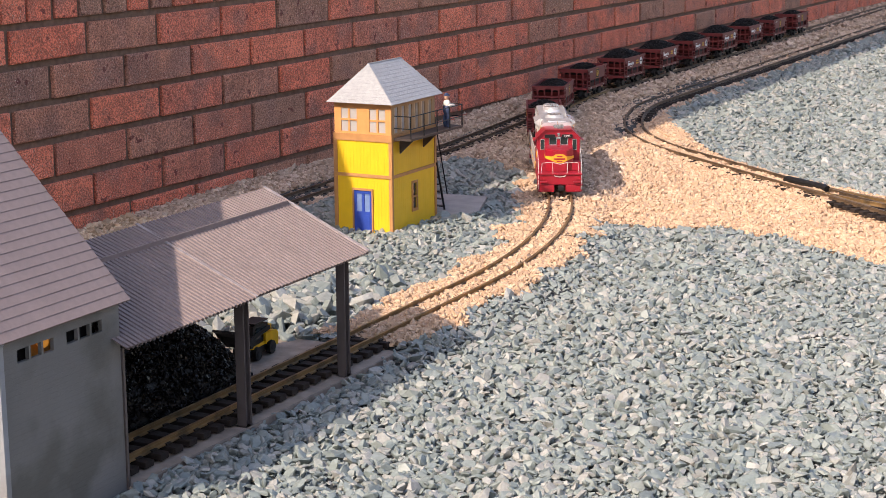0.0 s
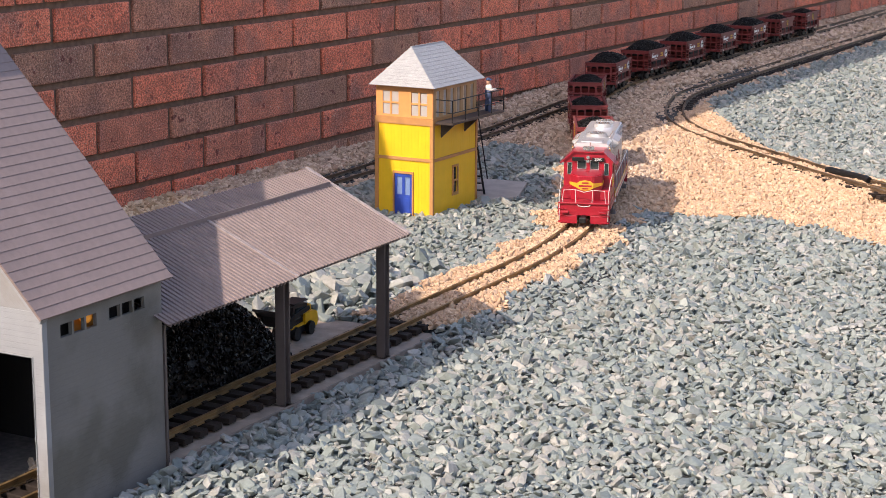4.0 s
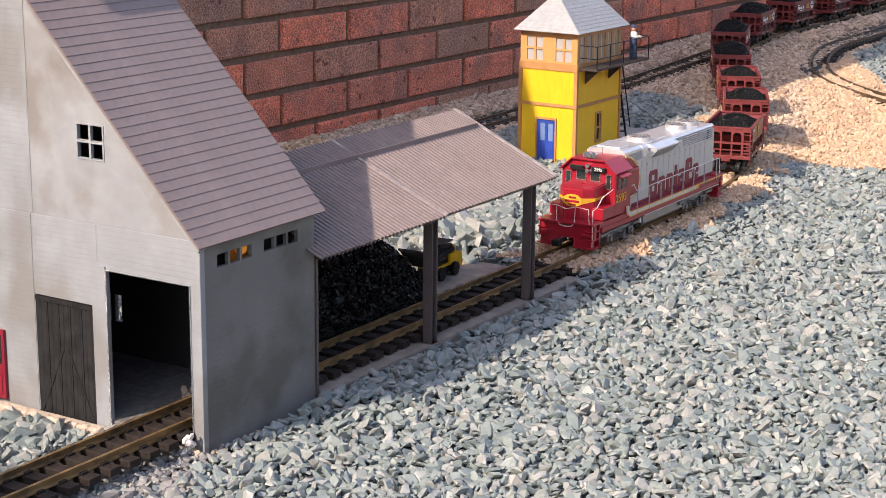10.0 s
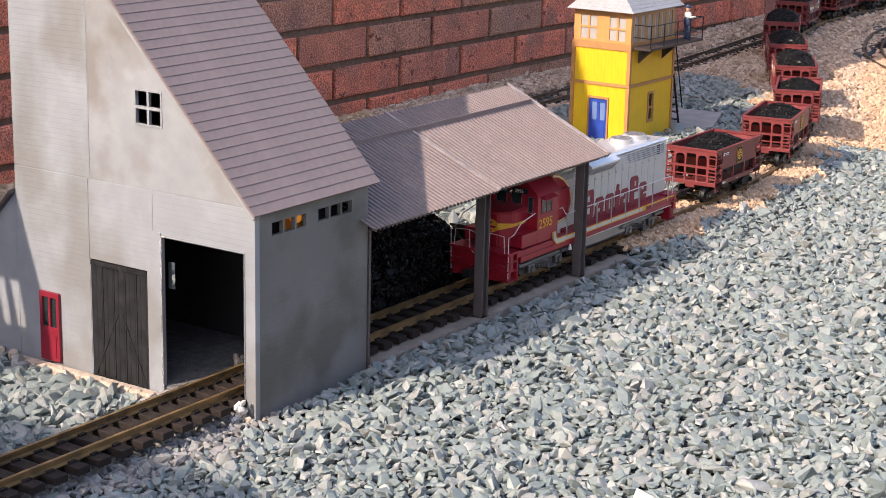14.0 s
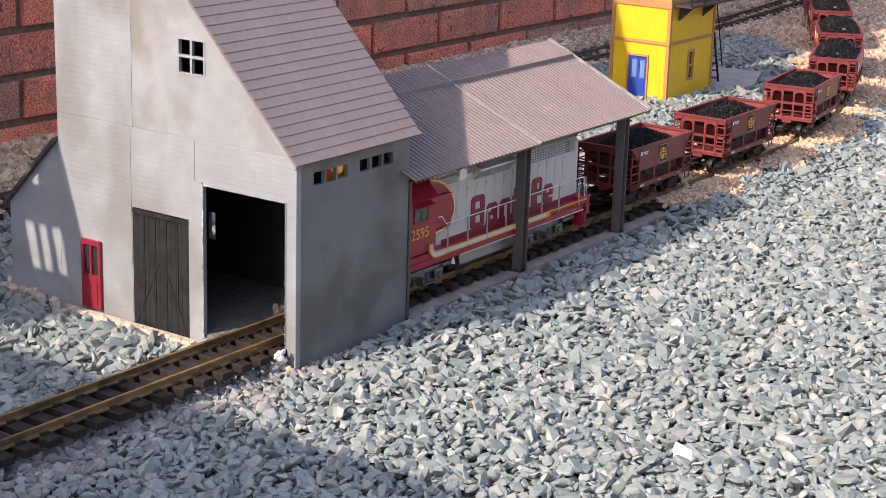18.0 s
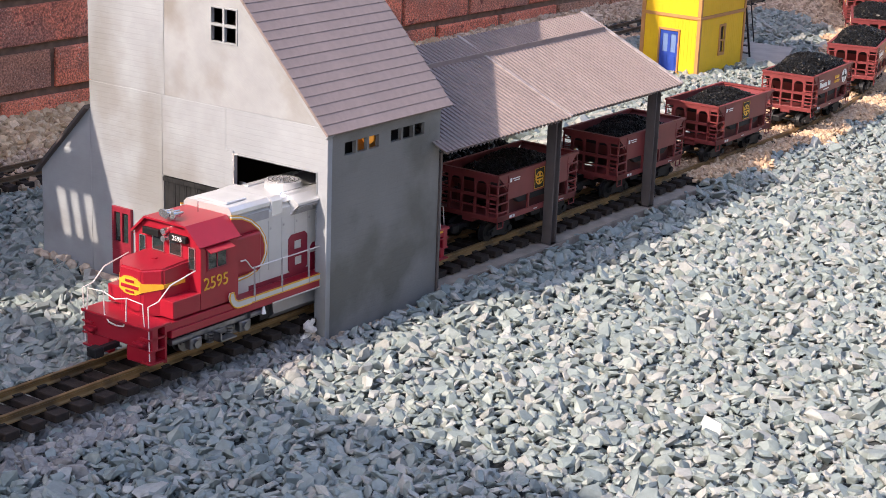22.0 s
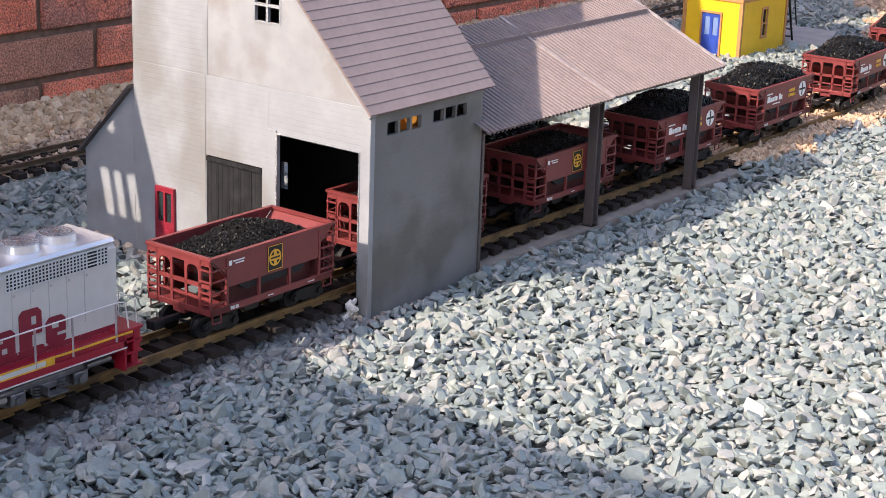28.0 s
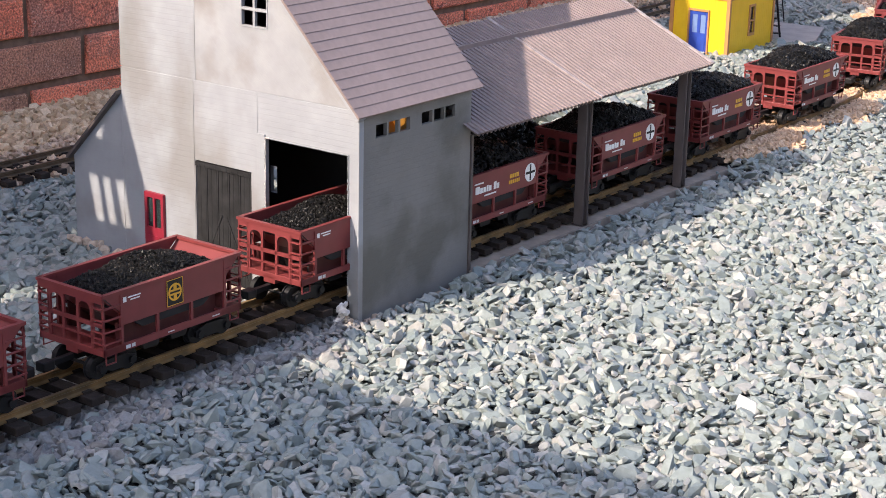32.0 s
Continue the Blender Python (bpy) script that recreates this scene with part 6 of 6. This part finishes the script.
        for e in (-1, 1):
            x = e * 0.2345
            rr = bmesh.new()
            rod(rr, [(x, s * 0.040, 0.0465), (x, s * 0.038, 0.0690), (x, s * 0.016, 0.0705), (x, s * 0.0150, 0.0465)], 0.0007, 5)
            rod(rr, [(x, s * 0.0150, 0.0470), (x - e * 0.001, s * 0.010, 0.0400), (x - e * 0.001, 0.0, 0.0385)], 0.0008, 5)
            part("end_rail", rr, WIRE, t)
            part("grab_iron", rod(bmesh.new(), [(x, s * 0.0150, 0.0700), (x, s * 0.0, 0.0660)], 0.0007, 5), WIRE, t)
    part("marker_bell", cyl(bmesh.new(), (-0.078, -0.0445, 0.0235), "z", 0.0030, 0.008, 10, 0.001), WHITE, t)
    # both ends of the body, drawn out beyond the trucks
    for o in t.children_recursive:
        if o.type == "MESH" and o.matrix_basis == Matrix.Identity(4):
            for v in o.data.vertices:
                if v.co.x > 0.19:
                    v.co.x += 0.009
                elif v.co.x < -0.196:
                    v.co.x -= 0.009
    return t


def bars_x(rects, x0, x1):
    bm = bmesh.new()
    for a, b, c, d in rects:
        box(bm, x0, x1, a, b, c, d)
    return bm


def frame_x(x0, x1, y0, y1, z0, z1, w):
    bm = bmesh.new()
    for a, b, c, d in ((y0, y1, z0, z0 + w), (y0, y1, z1 - w, z1), (y0, y0 + w, z0 + w, z1 - w), (y1 - w, y1, z0 + w, z1 - w)):
        box(bm, x0, x1, a, b, c, d)
    return bm


# ---- hopper cars ----
COAL_BED = mat("coal dust", (0.012, 0.012, 0.013), 0.8)


def load_mesh(heaped, seed):
    """A load of small coal, heaped along the middle."""
    rg = np.random.RandomState(seed)
    n = 3400 if not heaped else 3000
    u, v = rg.uniform(-1, 1, n), rg.uniform(-1, 1, n)
    top = 0.025 if heaped else 0.0205
    power = 3.2 if heaped else 2.2
    h = (np.clip(1 - np.abs(u) ** power, 0, 1) * np.clip(1 - np.abs(v) ** power, 0, 1)) ** 0.75
    span = 0.0865 if heaped else 0.076
    z = 0.0745 + top * h * (0.9 + 0.12 * np.sin(u * 5 + seed) + 0.08 * np.sin(u * 11 + v * 4)) + (0.007 if heaped else 0.0)
    P = np.stack([u * span + (0.0 if heaped else 0.003), v * 0.0405, z], 1)
    return P, (0.0023 if heaped else 0.00135) * np.exp(rg.normal(0, 0.3, n))


def build_car(herald, seed):
    label = "mineral-red model hopper car heaped with coal, white lettered side" if herald else "mineral-red model hopper car of coal with square yellow emblem"
    t = thing("hopper_car", label, "hopper car", group="coal train")
    L, Hw, Z1, Z0 = 0.0912, 0.0445, 0.0880, 0.0280
    PX = 0.0690
    for s in (-1, 1):
        y0, y1 = sorted((s * Hw, s * (Hw - 0.0018)))
        part("side_panel", B(-PX, PX, y0, y1, 0.0535, Z1 - 0.003), ORE_RED, t)
        part("side_sill", B(-L, L, y0, y1, Z0, 0.0350), ORE_RED, t)
        part("top_rim", B(-L, L, *sorted((s * (Hw + 0.0012), s * (Hw - 0.0035))), Z1 - 0.003, Z1), ORE_RED, t)
        for x in (-PX + 0.001, -0.0225, 0.0225, PX - 0.001):
            part("side_post", B(x - 0.0014, x + 0.0014, *sorted((s * (Hw + 0.0006), s * (Hw - 0.0022))), 0.0350, 0.0535 if abs(x) < 0.05 else Z1 - 0.003), ORE_RED, t)
        # end corner posts and ladders
        for e in (-1, 1):
            ld = bmesh.new()
            xo = e * L
            box(ld, *sorted((xo, xo - e * 0.0022)), y0, y1, Z0, Z1 - 0.003)
            for k in range(4):
                z = 0.040 + k * 0.0115
                box(ld, *sorted((xo, e * PX)), *sorted((s * (Hw + 0.0010), s * (Hw - 0.0006))), z - 0.0008, z + 0.0008)
            part("ladder", ld, ORE_RED, t)
            el = bmesh.new()
            for k in range(4):
                z = 0.040 + k * 0.0115
                box(el, *sorted((xo - e * 0.001, xo + e * 0.0008)), *sorted((s * Hw, s * (Hw - 0.0145))), z - 0.0008, z + 0.0008)
            box(el, *sorted((xo, xo - e * 0.0018)), *sorted((s * (Hw - 0.0130), s * (Hw - 0.0150))), Z0, Z1 - 0.003)
            part("end_ladder", el, ORE_RED, t)
            stp = bmesh.new()
            rod(stp, [(e * 0.088, s * 0.0435, 0.0280), (e * 0.088, s * 0.0435, 0.0195), (e * 0.076, s * 0.0435, 0.0195), (e * 0.076, s * 0.0435, 0.0280)], 0.0009, 5)
            part("stirrup", stp, ORE_RED, t)
    # sloped hopper sheets and floor; the lower ones carry painted recess shade
    for e in (-1, 1):
        part("slope_sheet", prism(bmesh.new(), [(e * 0.0537, 0.0535), (e * (L - 0.001), 0.0850), (e * (L - 0.001), 0.0835), (e * 0.0545, 0.0522)], "y", -Hw + 0.0020, Hw - 0.0020), ORE_RED, t, "sloping inner sheet")
        part("lower_slope", prism(bmesh.new(), [(0, 0.0330), (e * 0.030, 0.0330), (e * 0.0536, 0.0534), (e * 0.0544, 0.0521), (e * 0.0305, 0.0310), (0, 0.0310)], "y", -Hw + 0.0107, Hw - 0.0107), ORE_SHADED, t)
        for s in (-1, 1):
            part("corner_sheet", prism(bmesh.new(), [(e * (PX + 0.0004), 0.0676), (e * (PX + 0.0004), 0.0849), (e * (L - 0.0024), 0.0849)], "y", *sorted((s * (Hw - 0.0004), s * (Hw - 0.0018)))), ORE_RED, t)
    for s in (-1, 1):
        part("hopper_side", B(-0.064, 0.064, *sorted((s * (Hw - 0.0090), s * (Hw - 0.0105))), 0.0312, 0.0600), ORE_SHADED, t)
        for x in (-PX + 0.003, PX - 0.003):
            part("slope_web", B(x - 0.001, x + 0.001, *sorted((s * (Hw - 0.0024), s * (Hw - 0.0105))), 0.0352, 0.0534), ORE_SHADED, t)
    part("centre_sill", B(-L, L, -0.008, 0.008, 0.0235, 0.0308), ORE_RED, t)
    for e in (-1, 1):
        xo = e * L
        part("end_rim", B(*sorted((xo + e * 0.0012, xo - e * 0.0035)), -Hw - 0.001, Hw + 0.001, Z1 - 0.003, Z1), ORE_RED, t)
        part("end_plate", B(*sorted((xo, xo - e * 0.0016)), -Hw, Hw, 0.0790, Z1 - 0.003), ORE_RED, t)
        en = bmesh.new()
        box(en, *sorted((xo, xo - e * 0.0022)), -Hw, Hw, 0.0560, 0.0600)
        for y in (-0.029, -0.010, 0.010, 0.029):
            box(en, *sorted((xo, xo - e * 0.0022)), y - 0.0016, y + 0.0016, 0.0345, 0.0790)
        box(en, *sorted((xo, xo - e * 0.0022)), -Hw, Hw, 0.0440, 0.0460)
        # arched heads of the end openings
        for y in (-0.0195, 0.0195):
            prof = [(y - 0.008, 0.0790), (y + 0.008, 0.0790), (y + 0.008, 0.0715), (y + 0.0065, 0.0755), (y + 0.003, 0.0775), (y - 0.003, 0.0775), (y - 0.0065, 0.0755), (y - 0.008, 0.0715)]
            prism(en, prof, "x", *sorted((xo, xo - e * 0.0018)))
        part("end_frame", en, ORE_RED, t)
        part("end_platform", B(*sorted((xo, e * 0.062)), -Hw, Hw, Z0, 0.0345, 0.0005), ORE_RED, t)
        if e > 0:
            bw = bmesh.new()
            ring_disc(bw, 0.0062, 0.0070, -0.0005, 0.0005, 18)
            rod(bw, [(-0.0065, 0, 0), (0.0065, 0, 0)], 0.0005, 4)
            rod(bw, [(0, -0.0065, 0), (0, 0.0065, 0)], 0.0005, 4)
            o = part("brake_wheel", bw, ORE_RED, t)
            o.matrix_basis = Matrix.Translation((xo + e * 0.004, e * 0.021, 0.064)) @ Matrix.Rotation(radians(90), 4, "Y")
        c = bmesh.new()
        box(c, *sorted((xo, xo + e * 0.030)), -0.003, 0.003, 0.0170, 0.0225, 0.0006)
        box(c, *sorted((xo + e * 0.026, xo + e * 0.040)), -0.007, 0.005, 0.0150, 0.0245, 0.0014)
        part("coupler", c, BLACK, t)
        # truck
        xc = e * 0.064
        tr = thing_part("truck", t)
        for s in (-1, 1):
            f = bmesh.new()
            y0, y1 = sorted((s * 0.0125, s * 0.0165))
            prism(f, [(xc - 0.025, 0.0090), (xc - 0.025, 0.0135), (xc - 0.010, 0.0165), (xc + 0.010, 0.0165), (xc + 0.025, 0.0135), (xc + 0.025, 0.0090), (xc + 0.008, 0.0085), (xc - 0.008, 0.0085)], "y", y0, y1)
            part("side_frame", f, BLACK, tr)
            g = bmesh.new()
            y0, y1 = sorted((s * 0.0288, s * 0.0318))
            prism(g, [(xc - 0.024, 0.0085), (xc - 0.024, 0.0145), (xc - 0.010, 0.0190), (xc + 0.010, 0.0190), (xc + 0.024, 0.0145), (xc + 0.024, 0.0085), (xc + 0.013, 0.0095), (xc + 0.007, 0.0060), (xc - 0.007, 0.0060), (xc - 0.013, 0.0095)], "y", y0, y1)
            for dx in (-0.0185, 0.0185):
                cyl(g, (xc + dx, s * 0.0330, 0.0112), "y", 0.0040, 0.0030, 10)
            part("outer_frame", g, BLACK, tr)
        part("bolster", B(xc - 0.006, xc + 0.006, -0.020, 0.020, 0.0150, 0.0234), BLACK, tr)
        for dx in (-0.0185, 0.0185):
            WHEELS.append(wheelset(t, xc + dx))
    part("underframe", B(-0.040, 0.040, -0.020, 0.020, 0.014, 0.0309, 0.002), BLACK, t)
    # discharge bays between the trucks, coloured black to paint in the underbody shade
    for x in (-0.0185, 0.0185):
        part("discharge_bay", prism(bmesh.new(), [(x - 0.0165, 0.0309), (x + 0.0165, 0.0309), (x + 0.009, 0.0150), (x - 0.009, 0.0150)], "y", -0.030, 0.030), BLACK, t)
    # load
    part("load_bed", prism(bmesh.new(), [(-L + 0.008, 0.0760), (L - 0.008, 0.0760), (0.04, 0.045), (-0.04, 0.045)], "y", -Hw + 0.0024, Hw - 0.0024), COAL_BED, t)
    P, S = load_mesh(herald, seed)
    lo = scatter("coal_load", COAL, P, S, "", 60 + seed, 0.7, 1.2, "")
    lo.parent = t
    # markings
    for s in (-1, 1):
        if herald:
            g = bmesh.new()
            for x0, x1, y0, y1 in ((-0.046, -0.0375, 0.004, 0.0130), (-0.0365, -0.0310, 0.004, 0.0105), (-0.0300, -0.0245, 0.004, 0.0105), (-0.0235, -0.0200, 0.004, 0.0115), (-0.0190, -0.0140, 0.004, 0.0105), (-0.0090, -0.0035, 0.004, 0.0130), (-0.0025, 0.0020, 0.004, 0.0105), (-0.048, -0.030, 0.0155, 0.0172), (-0.028, -0.004, -0.001, 0.0008)):
                box(g, x0, x1, y0, y1, 0.0, 0.0003)
            o = part("white_lettering", g, WHITE, t, "white lettering bars")
            g2 = bmesh.new()
            for x0, x1, y0, y1 in ((0.018, 0.022, 0.0105, 0.0155), (0.023, 0.027, 0.0105, 0.0155), (0.028, 0.032, 0.0105, 0.0155), (0.033, 0.037, 0.0105, 0.0155), (0.0165, 0.0195, 0.0035, 0.008), (0.0205, 0.0235, 0.0035, 0.008), (0.0245, 0.0275, 0.0035, 0.008), (0.0285, 0.0315, 0.0035, 0.008), (0.0325, 0.0355, 0.0035, 0.008), (0.0365, 0.0390, 0.0035, 0.008)):
                box(g2, x0, x1, y0, y1, 0.0, 0.0003)
            o2 = part("yellow_lettering", g2, GOLD, t, "yellow lettering bars")
            h = bmesh.new()
            ring_disc(h, 0.0, 0.0115, 0.0, 0.0003)
            o3 = part("herald_disc", h, WHITE, t, "white round emblem with black cross")
            k = bmesh.new()
            box(k, -0.0014, 0.0014, -0.0100, 0.0100, 0.0003, 0.0005)
            box(k, -0.0100, 0.0100, -0.0014, 0.0014, 0.0003, 0.0006)
            part("herald_cross", k, BLACK, o3)
            o.matrix_basis = side_face(s * 0.015, 0.0600, s * (Hw + 0.0003), s)
            o2.matrix_basis = side_face(s * 0.009, 0.0600, s * (Hw + 0.0003), s)
            o3.matrix_basis = side_face(-s * 0.0525, 0.0700, s * (Hw + 0.0003), s)
        else:
            h = bmesh.new()
            box(h, -0.0110, 0.0110, -0.0135, 0.0135, 0.0, 0.0003)
            o3 = part("emblem_plate", h, BLACK, t, "black and yellow square emblem")
            k = bmesh.new()
            ring_disc(k, 0.0, 0.0088, 0.0003, 0.0005)
            for a, b, c, d in ((-0.0106, 0.0106, 0.0124, 0.0131), (-0.0106, 0.0106, -0.0131, -0.0124), (-0.0107, -0.0100, -0.0124, 0.0124), (0.0100, 0.0107, -0.0124, 0.0124)):
                box(k, a, b, c, d, 0.0003, 0.0005)
            part("emblem_disc", k, GOLD, o3)
            k = bmesh.new()
            # four slim corners leave the yellow cross, with a bar where its words stand
            for sx in (-1, 1):
                for sy in (-1, 1):
                    prism(k, [(sx * 0.0022, sy * 0.0030), (sx * 0.0062, sy * 0.0030), (sx * 0.0050, sy * 0.0050), (sx * 0.0022, sy * 0.0066)], "z", 0.0005, 0.0007)
            box(k, -0.0066, 0.0066, -0.0009, 0.0009, 0.0005, 0.0007)
            part("emblem_quarter", k, BLACK, o3)
            o3.matrix_basis = side_face(0.0, 0.0695, s * (Hw + 0.0003), s)
            g = bmesh.new()
            for x0, x1, y0, y1 in ((-0.066, -0.062, 0.0135, 0.0185), (-0.060, -0.044, 0.0165, 0.0178), (-0.057, -0.045, 0.0138, 0.0150)):
                box(g, x0, x1, y0, y1, 0.0, 0.0003)
            o = part("white_lettering", g, WHITE, t, "small white lettering bars")
            o.matrix_basis = side_face(0, 0.0620, s * (Hw + 0.0003), s)
        w = bmesh.new()
        for x0, x1, y0, y1 in ((-0.064, -0.0585, 0.0, 0.0034), (-0.057, -0.0525, 0.0, 0.0034), (-0.010, -0.002, 0.001, 0.0022), (0.050, 0.060, 0.001, 0.0022)):
            box(w, x0, x1, y0, y1, 0.0, 0.0003)
        o = tagged(part("data_lettering", w, FRAME_GREY, t), kind="stuff")
        o.matrix_basis = side_face(0, 0.0295, s * (Hw + 0.0003), s)
    return t


def build_train():
    loco = build_loco()
    plain, lettered = build_car(False, 1), build_car(True, 2)
    cars = [None] * 10
    cars[0], cars[3] = plain, lettered
    for k in range(10):
        if cars[k] is None:
            cars[k] = copy_thing(lettered if 3 <= k <= 7 else plain, Matrix.Identity(4))
    return loco, cars


def build_turnout():
    """The diverging rails of the far points, with their motor tube."""
    s0 = 4.65 + 1.1 * radians(48.0) + 0.47

    def leaving(s):
        x, y, h = loop_line(s0)
        a, r = s / 1.2, 1.2
        return x + r * (math.sin(h + a) - math.sin(h)), y - r * (math.cos(h + a) - math.cos(h)), h + a
    t = thing("turnout", "brass-railed points where two model tracks part", "railway track")
    for off in (0.0235, -0.0235):
        part("rail", sweep(bmesh.new(), leaving, 0.06, 1.1, off, RAIL_PROF), RAIL, t)
    part("check_rail", sweep(bmesh.new(), leaving, 0.20, 0.34, 0.0170, RAIL_PROF), RAIL, t)
    part("check_rail", sweep(bmesh.new(), loop_line, s0 + 0.20, s0 + 0.34, -0.0170, RAIL_PROF), RAIL, t)
    tb = part("motor_tube", rod(bmesh.new(), [(2.426, -0.193, -0.001), (2.420, -0.200, 0.001), (2.348, -0.300, 0.001), (2.343, -0.307, -0.001)], 0.0075, 12), BLACK)
    tagged(tb, "black plastic tube lying beside the points", "tube")


build_ground()
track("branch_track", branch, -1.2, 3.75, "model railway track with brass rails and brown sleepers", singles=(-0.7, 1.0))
track("main_track", main_line, -1.2, 8.2, "tarnished model railway track beside the brick wall", metal=DULL_RAIL)
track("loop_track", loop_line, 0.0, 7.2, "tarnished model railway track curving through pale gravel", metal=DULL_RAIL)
build_barn()
build_shed()
build_slab()
build_tower()
build_figure()
build_coal_pile()
build_rubble()
build_loader()
loco, cars = build_train()
build_gravel()
build_shade_wall()
build_sky_blocker()
build_bounce_slab()
build_shade_caster()
build_wall()
build_turnout()


# ---- movement ----
RUN = [(0.0, 2.305), (2.0, 2.070), (4.5, 1.757), (6.0, 1.567), (8.0, 1.338), (14.0, 0.768), (17.0, 0.488), (19.0, 0.289), (21.0, 0.088), (23.0, -0.104), (25.0, -0.287), (28.0, -0.561), (30.0, -0.757), (32.0, -0.960)]


def run_at(t):
    for (a, p), (b, q) in zip(RUN, RUN[1:]):
        if t <= b:
            return p + (q - p) * (t - a) / (b - a)
    return RUN[-1][1]


# plain travel of the train against plan distance, stretched to fit the camera's view
TRAVEL, PLAN = (-1.8, 0.20, 1.10, 1.563, 2.12, 3.2, 5.2, 7.0), (-1.7, 0.20, 1.10, 1.66, 2.305, 3.65, 5.91, 7.95)


def behind(s, gap):
    """The plan distance of a body that follows the one at s by that length of train."""
    return float(np.interp(np.interp(s, PLAN, TRAVEL) + gap, TRAVEL, PLAN))


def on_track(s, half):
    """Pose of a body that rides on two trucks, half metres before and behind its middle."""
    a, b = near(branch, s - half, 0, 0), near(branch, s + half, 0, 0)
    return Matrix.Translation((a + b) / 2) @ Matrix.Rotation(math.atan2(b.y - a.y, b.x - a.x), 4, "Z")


def motions():
    times = [0.5 * k for k in range(65)]
    walk(loco, [(t, on_track(run_at(t), 0.13)) for t in times])
    for k, c in enumerate(cars):
        walk(c, [(t, on_track(behind(run_at(t), 0.450 + 0.2865 * k), 0.065)) for t in times])
    steps = [0.1 * k for k in range(321)]
    for body in (loco, *cars):
        for w in body.children:
            if w.name.startswith("wheelset"):
                x = w.matrix_basis.translation.x
                walk(w, [(t, Matrix.Translation((x, 0, WHEEL_R)) @ Matrix.Rotation((run_at(t) - 2.3) / WHEEL_R, 4, "Y")) for t in steps])


motions()
